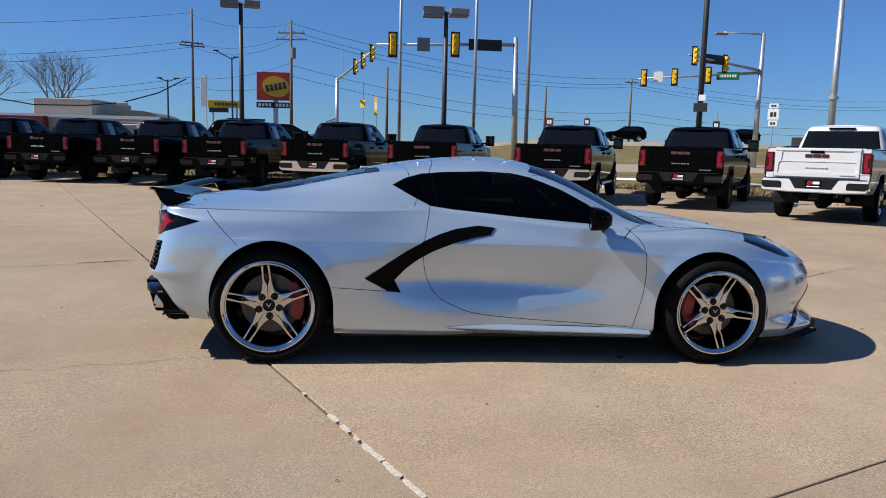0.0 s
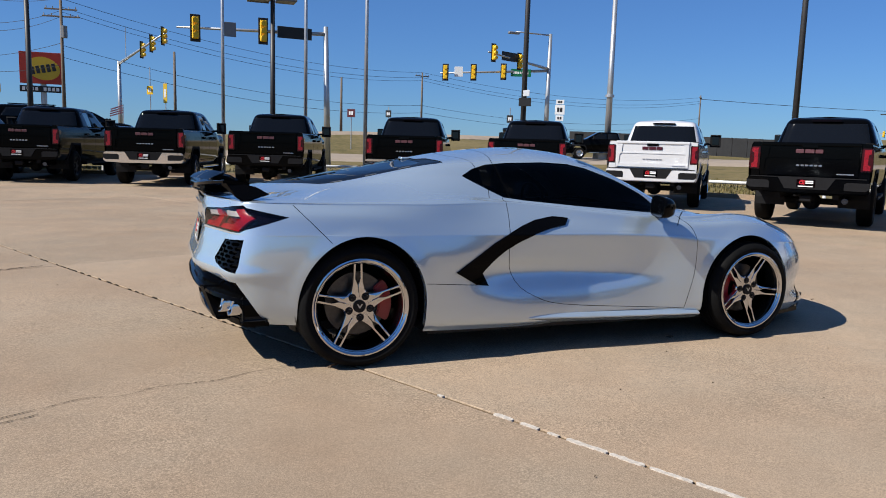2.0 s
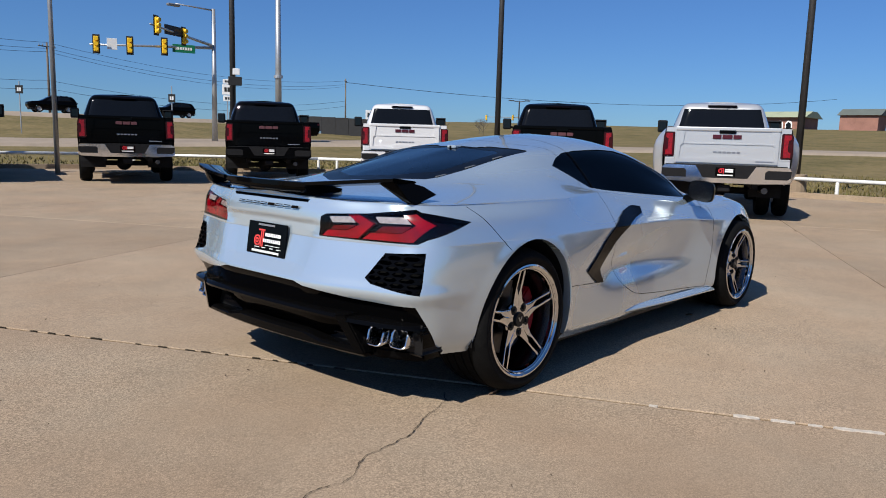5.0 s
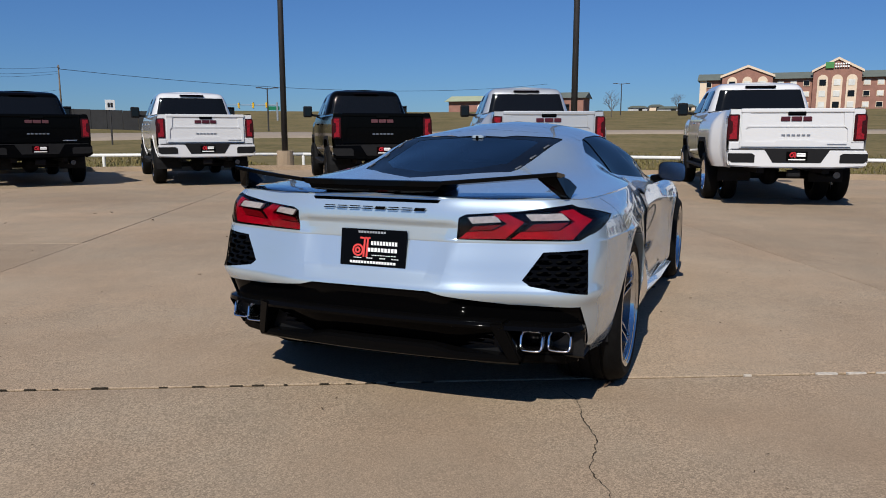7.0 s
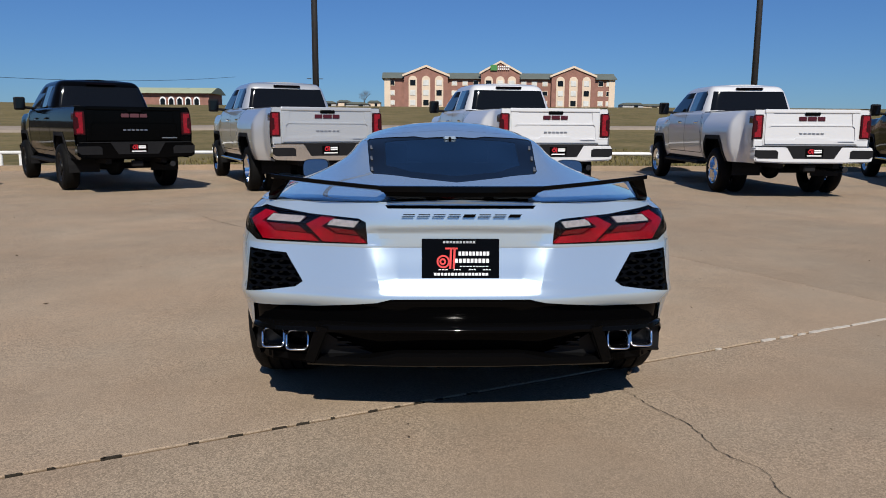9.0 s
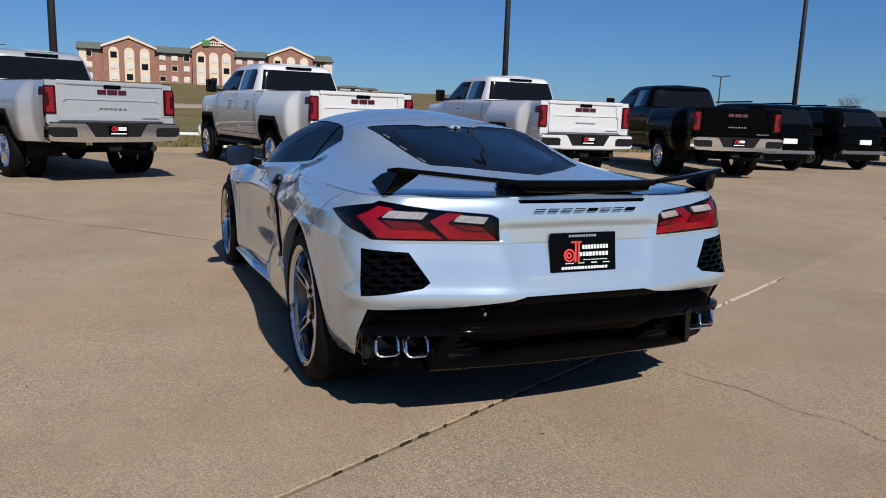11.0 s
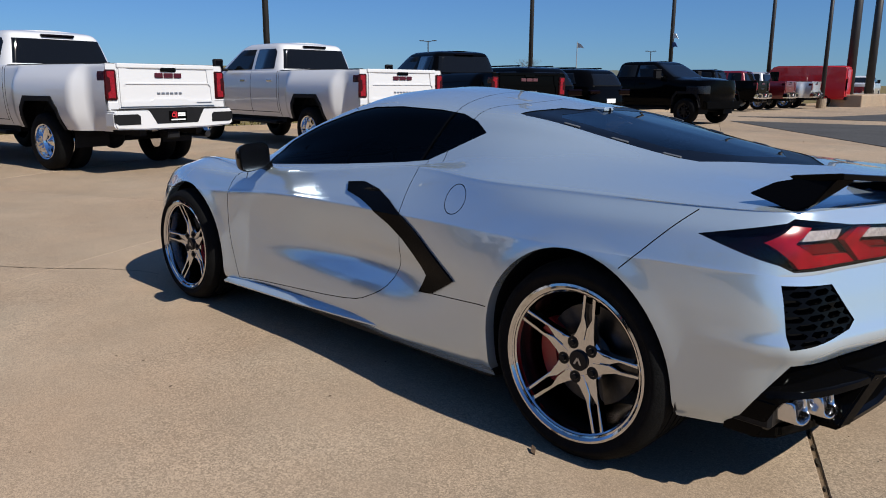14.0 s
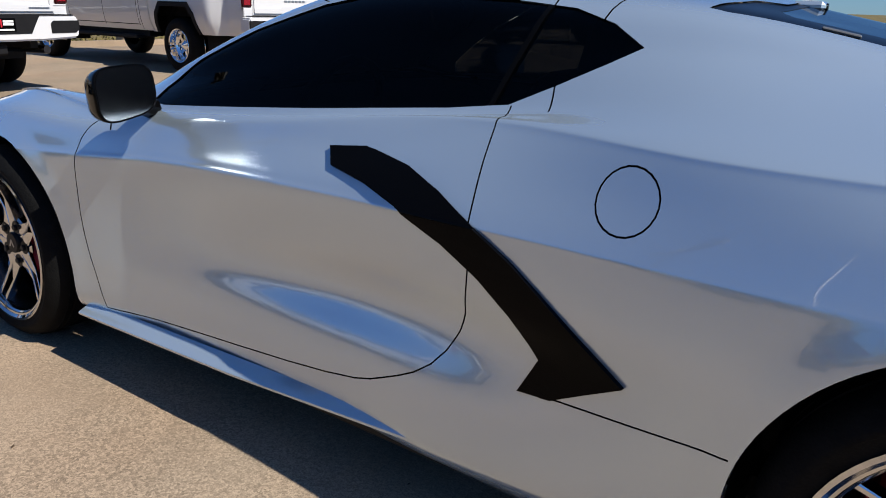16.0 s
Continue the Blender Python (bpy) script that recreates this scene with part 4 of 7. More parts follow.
fs = stencil(hb, RG_OUT, "top", lambda c: c.z > 0.9)
nb = lift(hb, fs, -0.002, 0.012)
RG_IN = both([(0.53, 0.0), (0.54, 0.30), (0.50, 0.36), (0.02, 0.33), (-0.18, 0.20), (-0.28, 0.0)])
surround = lift(hb, fs, -0.004)
inner = stencil(surround, RG_IN, "top", lambda c: True)
part("rear_glass", lift(surround, inner, 0.0), HATCH_GLASS, car, "tinted rear hatch glass", smooth=True)
bmesh.ops.delete(surround, geom=inner, context="FACES")
hatch_frame = part("hatch_frame", lift(surround, surround.faces[:], 0.001, 0.012), HATCH_TRIM, car, "satin black hatch frame", smooth=True)
hatch_frame.data.set_sharp_from_angle(angle=radians(30))
# slim grey vent slots along both sides of the frame
for x0 in (0.40, 0.19, -0.02):
    for s in (1, -1):
        y0 = s * (0.395 + 0.045 * (x0 + 0.05) / 0.6)
        near_f = min(fs, key=lambda f: (f.calc_center_median() - Vector((x0, y0, f.calc_center_median().z))).length)
        c, n = near_f.calc_center_median(), near_f.normal
        at = Vector((x0, y0, c.z - (n.x * (x0 - c.x) + n.y * (y0 - c.y)) / n.z))
        m = Matrix.Translation(at + n * 0.0015) @ n.to_track_quat("Z", "Y").to_matrix().to_4x4()
        slot = Vector((1, 0.09 * s, 0))
        ang = math.atan2((m.inverted().to_3x3() @ slot).y, (m.inverted().to_3x3() @ slot).x)
        b = bmesh.new()
        box(b, -0.035, 0.035, -0.006, 0.006, -0.004, 0.002, 0.0015, m @ Matrix.Rotation(ang, 4, "Z"))
        part("hatch_vent", b, VENT_GREY, hatch_frame)
surround.free(), nb.free()
bmesh.ops.delete(hb, geom=[f for f in fs if f.is_valid], context="FACES")

# plate recess
R_OUT = both_r([(0.0, 0.822), (0.36, 0.818), (0.385, 0.79), (0.305, 0.565), (0.0, 0.565)])
R_IN = both_r([(0.0, 0.800), (0.328, 0.796), (0.248, 0.612), (0.0, 0.612)])
aft = lambda c: c.x < -0.6
stencil(hb, R_OUT, "rear", aft)
fin = stencil(hb, R_IN, "rear", aft)
vin = {v for f in fin for v in f.verts}
fo = stencil(hb, R_OUT, "rear", aft)


def edge_dist(p, poly):
    d = 9.0
    for a, b in zip(poly, poly[1:] + poly[:1]):
        a, b, q = Vector(a), Vector(b), Vector(p)
        t = max(0, min(1, (q - a).dot(b - a) / (b - a).length_squared))
        d = min(d, (q - a - (b - a) * t).length)
    return d


for v in {v for f in fo for v in f.verts}:
    p = (v.co.y, v.co.z)
    if v in vin or inside(p, R_IN):
        v.co.x += 0.016
    else:
        a, b_ = edge_dist(p, R_OUT), edge_dist(p, R_IN)
        v.co.x += 0.016 * (a / (a + b_ + 1e-9) if inside(p, R_OUT) else 0)
hb.normal_update()
for f in fo:
    for v in f.verts:
        v[lay] = v.normal

# high stop lamp slot under the wing
fs = stencil(hb, both_r([(0.0, 0.893), (0.285, 0.893), (0.295, 0.906), (0.0, 0.906)]), "rear", aft)
sink(hb, fs, 0.02, 1)

# black lower tail
LOW = both_r([(0.0, 0.545), (0.27, 0.545), (0.33, 0.530), (0.58, 0.500), (0.845, 0.490), (0.872, 0.478), (0.95, 0.40), (0.95, 0.12), (0.0, 0.12)])
CORNER = [(-0.705, 0.56), (-0.69, 0.54), (-0.60, 0.41), (-0.52, 0.29), (-0.46, 0.22), (-0.46, 0.10), (-1.0, 0.10), (-1.0, 0.56)]
stencil(hb, CORNER, "side", lambda c: abs(c.y) > 0.5)
fs = [f for f in stencil(hb, LOW, "rear", lambda c: c.x < -0.34) if abs(f.calc_center_median().y) < 0.5 or inside((f.calc_center_median().x, f.calc_center_median().z), CORNER)]
nb = lift(hb, fs, -0.012, 0.02)
low = part("rear_bumper_lower", nb, GLOSS_BLACK, car, "gloss black lower rear bumper", smooth=True)
low.data.set_sharp_from_angle(angle=radians(40))
bmesh.ops.delete(hb, geom=fs, context="FACES")
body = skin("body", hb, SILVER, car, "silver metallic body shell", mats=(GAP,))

# wing: a low black middle, two thin blades rising outwards, and a plate at each end
bm = bmesh.new()
grid = []
for y in np.linspace(-1, 1, 41):
    xc = -0.828 + 0.022 * y * y
    grid.append([(xc + dx, y * hw, z) for dx, hw, z in ((0.004, 0.262, 0.936), (-0.004, 0.285, 0.944), (0.010, 0.290, 0.947), (0.010, 0.300, 0.958), (-0.006, 0.305, 0.961), (-0.004, 0.338, 0.982), (0.010, 0.340, 0.985), (0.05, 0.338, 0.978), (0.14, 0.325, 0.962), (0.22, 0.30, 0.948), (0.22, 0.28, 0.925), (0.10, 0.262, 0.925))])
vs = sheet(bm, grid, close=True)
bm.faces.new(vs[0]), bm.faces.new(vs[-1])
bmesh.ops.recalc_face_normals(bm, faces=bm.faces[:])
wing = part("rear_wing", bm, GLOSS_BLACK, car, "gloss black high rear wing", smooth=True)
wing.data.set_sharp_from_angle(angle=radians(35))
for s in (1, -1):
    bm = bmesh.new()
    grid = []
    for t in np.linspace(0, 1, 16):
        y, z, xb, xf = 0.318 + 0.432 * t, 0.981 + 0.037 * t, -0.822 + 0.032 * t + 0.085 * t * t, -0.715 + 0.10 * t + 0.05 * t * t
        c = xf - xb
        grid.append([(xb, s * y, z + 0.003), (xb + 0.006, s * y, z + 0.005), (xb + 0.4 * c, s * y, z - 0.001), (xf - 0.01, s * y, z - 0.010), (xf, s * y, z - 0.015), (xf - 0.01, s * y, z - 0.022), (xb + 0.4 * c, s * y, z - 0.019), (xb, s * y, z - 0.011)])
    vs = sheet(bm, grid, close=True)
    bm.faces.new(vs[0]), bm.faces.new(vs[-1])
    bmesh.ops.recalc_face_normals(bm, faces=bm.faces[:])
    part("blade", bm, GLOSS_BLACK, wing, smooth=True).data.set_sharp_from_angle(angle=radians(40))
    bm = bmesh.new()
    outer = [bm.verts.new(p) for p in ((-0.692, s * 0.738, 1.016), (-0.60, s * 0.746, 1.004), (-0.530, s * 0.764, 0.986), (-0.465, s * 0.782, 0.950), (-0.60, s * 0.784, 0.910), (-0.640, s * 0.775, 0.930))]
    inner = [bm.verts.new(p) for p in ((-0.728, s * 0.662, 1.010), (-0.62, s * 0.668, 0.992), (-0.545, s * 0.712, 0.974), (-0.485, s * 0.745, 0.940), (-0.60, s * 0.752, 0.903), (-0.635, s * 0.742, 0.925))]
    bm.faces.new(outer), bm.faces.new(inner[::-1])
    for i in range(6):
        bm.faces.new((outer[i], outer[(i + 1) % 6], inner[(i + 1) % 6], inner[i]))
    bmesh.ops.recalc_face_normals(bm, faces=bm.faces[:])
    bmesh.ops.bevel(bm, geom=bm.edges[:], offset=0.004, segments=2, affect="EDGES")
    part("end_plate", bm, GLOSS_BLACK, wing)

# word mark, plate and camera
WORD = pose(-0.7905, 0, 0.8605, 90, 0, -90)
for k in range(8):
    x0, w, h = -0.232 + k * 0.0595, 0.045, 0.0125
    bars_ = [(0, h)] if k in (4, 7) else [(0, 0.0036), (h - 0.0036, h)]
    bm = bmesh.new()
    for z0, z1 in bars_:
        prism(bm, [(x0 + 0.7 * z0, z0), (x0 + w + 0.7 * z0, z0), (x0 + w + 0.7 * z1, z1), (x0 + 0.7 * z1, z1)], 0, 0.003, "z", WORD)
    bmesh.ops.recalc_face_normals(bm, faces=bm.faces[:])
    part("word_mark", bm, GLOSS_BLACK, car)
plate = part("number_plate", (lambda b: (box(b, -0.006, 0.0, -0.152, 0.152, -0.077, 0.077, 0.002), b)[1])(bmesh.new()), GLOSS_BLACK, car, "black dealer plate with red emblem")
plate.matrix_basis = pose(-0.791, 0, 0.698, 0, 8, 0)


def plate_bars(parent, x, k=1.0):
    """The plate's writing as plain bars, and its emblem as a plain red outline."""
    b = bmesh.new()
    for y0, y1, z0, z1 in ((-0.112, 0.012, 0.008, 0.031), (-0.112, 0.026, -0.020, 0.003), (-0.108, 0.006, -0.033, -0.029), (-0.108, 0.108, -0.069, -0.054), (-0.12, -0.085, -0.046, -0.041), (-0.06, -0.03, -0.046, -0.040), (0.0, 0.03, -0.046, -0.041), (0.05, 0.09, -0.046, -0.041)):
        n = 16 if y1 - y0 > 0.2 else 9 if y1 - y0 > 0.1 else 3
        w = (y1 - y0) / n
        for i in range(n):
            box(b, x - 0.0015, x + 0.001, k * (y0 + i * w), k * (y0 + (i + 0.72) * w), k * (z0 + 0.15 * (z1 - z0)), k * (z1 - 0.15 * (z1 - z0)))
    part("lettering", b, WHITE_PLASTIC, parent)
    b = bmesh.new()
    for r0, r1, dx, dz in ((0.026, 0.019, 0.068, -0.012), (0.013, 0.006, 0.070, -0.012)):
        lathe(b, [(k * r0, -0.0015), (k * r1, -0.0015), (k * r1, 0.001), (k * r0, 0.001)], 20, pose(x, k * dx, k * dz), "x")
    for dy in (0.0, 0.014):
        prism(b, [(k * (0.045 - dy), k * -0.04), (k * (0.037 - dy), k * -0.04), (k * (0.033 - dy), k * 0.042), (k * (0.041 - dy), k * 0.042)], x - 0.0015, x + 0.001, "x")
    box(b, x - 0.0015, x + 0.001, k * 0.012, k * 0.06, k * 0.036, k * 0.043)
    part("emblem", b, EMBLEM_CORAL, parent)


plate_bars(plate, -0.0075)
b = bmesh.new()
for i in range(10):
    box(b, -0.009, -0.005, 0.06 - i * 0.013, 0.069 - i * 0.013, 0.060, 0.069)
part("small_print", b, GALV, plate)
b = bmesh.new()
box(b, 0.50, 0.575, -0.035, 0.035, 1.132, 1.155, 0.008)
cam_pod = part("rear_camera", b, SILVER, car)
b = bmesh.new()
bar(b, (0.498, 0, 1.143), (0.503, 0, 1.143), 0.008, n=12)
part("camera_lens", b, GLOSS_BLACK, cam_pod)

PIPE = mat("smoked_chrome", (0.62, 0.62, 0.63), 0.16, 1.0, var=0.1, scale=25)
# diffuser: a beam standing out over a dark opening, struts, a stepped lower lip, and four square tail pipes
def ribbon(path, prof):
    """A profile (depth, height) carried along a path of (y, x, z)."""
    b = bmesh.new()
    vs = sheet(b, [[(x + d, y, z + h) for d, h in prof] for y, x, z in path], close=True)
    b.faces.new(vs[0]), b.faces.new(vs[-1])
    bmesh.ops.recalc_face_normals(b, faces=b.faces[:])
    return b


BX = spline([(0, -0.848), (0.3, -0.840), (0.5, -0.818), (0.57, -0.800)])
diff = part("diffuser", ribbon([(y, float(BX(abs(y))), 0.424 - 0.006 * (abs(y) / 0.56) ** 6) for y in np.linspace(-0.56, 0.56, 41)], [(0.0, -0.004), (0.006, 0.008), (0.022, 0.013), (0.12, 0.010), (0.12, -0.012), (0.03, -0.020), (0.006, -0.016)]), GLOSS_BLACK, car, "gloss black rear diffuser", smooth=True)
diff.data.set_sharp_from_angle(angle=radians(50))
b = bmesh.new()
grid = []
for y in np.linspace(-0.62, 0.62, 45):
    xb = -0.790 + 0.05 * (abs(y) / 0.62) ** 2
    top_ = 0.306 if abs(y) < 0.25 else 0.306 - 0.024 * min(1, (abs(y) - 0.25) / 0.11)
    grid.append([(xb + 0.012, y, 0.246), (xb, y, 0.256), (xb - 0.002, y, top_ - 0.012), (xb + 0.010, y, top_), (xb + 0.13, y, top_ + 0.006), (xb + 0.30, y, 0.246)])
vs = sheet(b, grid, close=True)
b.faces.new(vs[0]), b.faces.new(vs[-1])
bmesh.ops.recalc_face_normals(b, faces=b.faces[:])
part("lower_lip", b, GLOSS_BLACK, diff, smooth=True).data.set_sharp_from_angle(angle=radians(40))
for s in (1, -1):
    b = bmesh.new()
    lo, hi = [], []
    for y, z, x0, x1 in ((0.515, 0.428, -0.822, -0.72), (0.572, 0.432, -0.800, -0.70), (0.632, 0.262, -0.738, -0.62), (0.585, 0.256, -0.755, -0.62)):
        lo.append(b.verts.new((x0, s * y, z))), hi.append(b.verts.new((x1, s * y, z)))
    b.faces.new(lo), b.faces.new(hi[::-1])
    for i in range(4):
        b.faces.new((lo[i], lo[(i + 1) % 4], hi[(i + 1) % 4], hi[i]))
    bmesh.ops.recalc_face_normals(b, faces=b.faces[:])
    bmesh.ops.bevel(b, geom=b.edges[:], offset=0.006, segments=2, affect="EDGES")
    part("strut", b, GLOSS_BLACK, diff)
    # ledge over the pipes, turning down at the corner
    part("pipe_ledge", ribbon([(s * y, x, z) for y, x, z in ((0.55, -0.800, 0.415), (0.64, -0.780, 0.414), (0.73, -0.748, 0.411), (0.80, -0.708, 0.408), (0.845, -0.662, 0.402), (0.860, -0.640, 0.385), (0.852, -0.612, 0.330), (0.838, -0.580, 0.262))], [(0.0, -0.012), (0.004, 0.004), (0.016, 0.010), (0.10, 0.008), (0.10, -0.016), (0.012, -0.016)]), GLOSS_BLACK, diff, smooth=True).data.set_sharp_from_angle(angle=radians(40))
b = bmesh.new()
box(b, -0.70, -0.55, -0.57, 0.57, 0.27, 0.42)
for k in range(5):
    box(b, -0.712, -0.69, -0.50, 0.50, 0.312 + 0.02 * k, 0.318 + 0.02 * k)
part("diffuser_mesh", b, SATIN_BLACK, diff)
for s in (1, -1):
    for y, x in ((0.768, -0.672), (0.662, -0.712)):
        b = bmesh.new()
        rings = []
        for hw, d in ((0.049, 0.22), (0.0495, 0.008), (0.0482, 0.001), (0.0465, -0.001), (0.0405, 0.001), (0.0385, 0.008), (0.036, 0.04), (0.034, 0.18)):
            ring = []
            for i in range(32):
                a = 2 * math.pi * i / 32
                c_, s_ = math.cos(a), math.sin(a)
                e = 2 / 5
                ring.append((d + 0.02 * s_ * 1.0, hw * 1.0 * abs(c_) ** e * (1 if c_ >= 0 else -1), 0.80 * hw * abs(s_) ** e * (1 if s_ >= 0 else -1)))
            rings.append(ring)
        sheet(b, rings, close=True)
        bmesh.ops.recalc_face_normals(b, faces=b.faces[:])
        ob = part("tail_pipe", b, PIPE, car, "polished square tail pipe", smooth=True)
        ob.matrix_basis = pose(x, s * y, 0.344)
    b = bmesh.new()
    box(b, -0.62, -0.50, s * 0.60, s * 0.85, 0.28, 0.40, 0.01)
    part("pipe_surround", b, SATIN_BLACK, car)
    b = bmesh.new()
    prism(b, [(-0.70, s * 0.55), (-0.675, s * 0.66), (-0.625, s * 0.79), (-0.575, s * 0.835), (-0.54, s * 0.838), (-0.49, s * 0.55)], 0.238, 0.288, "z")
    bmesh.ops.recalc_face_normals(b, faces=b.faces[:])
    bmesh.ops.bevel(b, geom=b.edges[:], offset=0.012, segments=2, affect="EDGES")
    part("lower_valance", b, GLOSS_BLACK, car, "gloss black lower bumper corner")

# door mirrors: the glass is set inwards and up towards the driver
def mirror_ring(s, k, t, n=32):
    ring = []
    for i in range(n):
        a = 2 * math.pi * i / n
        c_, s_ = math.cos(a), math.sin(a)
        dy = 0.094 * k * abs(c_) ** 0.55 * (1 if c_ > 0 else -1)
        dz = 0.066 * k * abs(s_) ** 0.55 * (1 if s_ > 0 else -1)
        dz -= 0.012 * k * (dy / 0.094) * (1 if dz < 0 else 0.2)
        ring.append((1.902 + (0.135 * dz - 0.192 * dy) * (1 - t) + 0.135 * t, s * (0.947 + dy - 0.02 * t), 0.899 + dz - 0.012 * t))
    return ring


for s in (1, -1):
    b = bmesh.new()
    sheet(b, [mirror_ring(s, 0.93, 0.10), mirror_ring(s, 0.97, 0.0)] + [mirror_ring(s, math.sqrt(max(0.0, 1 - t ** 2.4)), t) for t in np.linspace(0.01, 1, 10)], close=True)
    bmesh.ops.recalc_face_normals(b, faces=b.faces[:])
    pod = part("door_mirror", b, GLOSS_BLACK, car, "gloss black door mirror", smooth=True)
    b = bmesh.new()
    b.faces.new([b.verts.new(p) for p in mirror_ring(s, 0.94, 0.02)])
    bmesh.ops.recalc_face_normals(b, faces=b.faces[:])
    if b.faces[:][0].normal.x > 0:
        bmesh.ops.reverse_faces(b, faces=b.faces[:])
    part("mirror_glass", b, DOOR_MIRROR, pod)
    b = bmesh.new()
    bar(b, (1.965, s * 0.90, 0.862), (2.02, s * 0.805, 0.835), 0.022, 0.03)
    part("mirror_stalk", b, GLOSS_BLACK, pod)

# sill ledges
for s in (1, -1):
    b = bmesh.new()
    grid = []
    for x in np.linspace(2.31, 0.84, 24):
        k = min(1.0, (x - 0.84) / 0.75)
        zt = 0.212 + (2.31 - x) * 0.024
        grid.append([(x, s * p, q) for p, q in ((0.885, zt), (0.898 + 0.030 * k, zt - 0.016), (0.900 + 0.034 * k, zt - 0.021), (0.900 + 0.032 * k, zt - 0.028), (0.872, zt - 0.062 + 0.01 * (1 - k)))])
    sheet(b, grid)
    bmesh.ops.recalc_face_normals(b, faces=b.faces[:])
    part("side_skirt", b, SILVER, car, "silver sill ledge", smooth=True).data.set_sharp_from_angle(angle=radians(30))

# floor pan, wheel wells and cabin
b = bmesh.new()
prism(b, [(-0.32, -0.56), (-0.30, -0.62), (0.40, -0.55), (0.42, -0.86), (2.28, -0.85), (2.30, -0.58), (3.1, -0.58), (3.1, -0.80), (3.6, -0.55), (3.75, 0), (3.6, 0.55), (3.1, 0.80), (3.1, 0.58), (2.30, 0.58), (2.28, 0.85), (0.42, 0.86), (0.40, 0.55), (-0.30, 0.62), (-0.32, 0.56)], 0.15, 0.20, "z")
part("floor_pan", b, SATIN_BLACK, car)
for (cx, cz, rx, rz) in ((0.018, 0.345, 0.375, 0.405), (2.692, 0.325, 0.37, 0.388)):
    for s in (1, -1):
        b = bmesh.new()
        a = [(cx + rx * math.cos(t), cz + rz * math.sin(t)) for t in np.linspace(-0.18, math.pi + 0.18, 30)]
        sheet(b, [[(p[0], s * y, p[1]) for p in a] for y in (0.56, 0.91)])
        b.faces.new([b.verts.new((p[0], s * 0.56, p[1])) for p in a])
        part("wheel_well", b, TRIM_IN, car)
b = bmesh.new()
liner = smooth_rows([r for r in [np.array([(x, y, z) for x in np.linspace(0.62, 2.45, 40)]) for y, z in ((0.8, 0.25), (0.78, 0.5), (0.77, 0.72), (0.69, 0.83))]], 3)
sheet(b, [[tuple(p) for p in r] for r in liner])
sheet(b, [[(p[0], -p[1], p[2]) for p in r] for r in liner])
sheet(b, [[(0.62, y * k, z) for y in np.linspace(-0.8, 0.8, 5)] for z, k in ((0.2, 1.0), (0.6, 0.98), (0.84, 0.85), (0.93, 0.7), (1.0, 0.55))])
sheet(b, [[(x, y, 0.22) for y in np.linspace(-0.8, 0.8, 3)] for x in (0.62, 2.45)])
part("cabin_liner", b, TRIM_IN, car)
b = bmesh.new()
grid = [[(x, y, z) for y in np.linspace(-0.74, 0.74, 9)] for x, z in ((1.86, 0.35), (1.84, 0.70), (1.92, 0.80), (2.1, 0.82), (2.44, 0.79), (2.58, 0.745), (2.60, 0.45))]
sheet(b, grid)
bmesh.ops.recalc_face_normals(b, faces=b.faces[:])
part("dashboard", b, CABIN, car, smooth=True)
for s in (1, -1):
    b = bmesh.new()
    box(b, 1.02, 1.55, s * 0.36 - 0.24, s * 0.36 + 0.24, 0.30, 0.46, 0.06, seg=3)
    box(b, -0.08, 0.08, -0.24, 0.24, -0.30, 0.30, 0.06, pose(0.98, s * 0.36, 0.70, 0, -18, 0), 3)
    box(b, -0.05, 0.05, -0.12, 0.12, -0.09, 0.09, 0.04, pose(0.86, s * 0.36, 1.03, 0, -14, 0), 3)
    part("bucket_seat", b, CABIN, car)
b = bmesh.new()
lathe(b, [(0.18 + 0.015 * math.cos(t), 0.015 * math.sin(t)) for t in np.linspace(0, 2 * math.pi, 9)], 28, pose(1.74, 0.36, 0.80, 0, 68, 0), "z")
part("steering_wheel", b, CABIN, car)
b = bmesh.new()
box(b, -0.25, 0.60, -0.36, 0.36, 0.70, 0.86, 0.05)
part("engine_cover", b, TRIM_IN, car)


b = bmesh.new()
prism(b, [(3.08, 0.80), (3.40, 0.70), (3.66, 0.48), (3.80, 0.2), (3.835, 0), (3.80, -0.2), (3.66, -0.48), (3.40, -0.70), (3.08, -0.80), (3.0, 0)], 0.105, 0.135, "z")
bmesh.ops.recalc_face_normals(b, faces=b.faces[:])
part("front_splitter", b, GLOSS_BLACK, car)


# wheels
def spoke(b, ri, ro, wi, wo, zi, zo, th, slot):
    """One split spoke along +x in the plane of the rim; the wheel's outer side is +z."""
    for s in (1, -1):
        L = ro - ri
        pts = [(ri, s * 0.001), (ri, s * wi * 1.2), (ri + 0.20 * L, s * wi * 0.82), (ri + 0.42 * L, s * wi * 0.60), (ro, s * wo * 1.1), (ro, s * 0.001), (ri + 0.95 * L, s * 0.001), (ri + 0.92 * L, s * wo * 0.60), (ri + 0.52 * L, s * wi * 0.33), (ri + 0.33 * L, s * 0.001)]
        lo, hi = [], []
        for x, y in pts:
            t = (x - ri) / (ro - ri)
            z = zi + (zo - zi) * t - 0.012 * math.sin(math.pi * t)
            hi.append(b.verts.new((x, y * 0.92, z)))
            lo.append(b.verts.new((x, y * 1.05, z - th)))
        n = len(pts)
        b.faces.new(hi), b.faces.new(lo[::-1])
        for i in range(n):
            b.faces.new((lo[i], lo[(i + 1) % n], hi[(i + 1) % n], hi[i]))


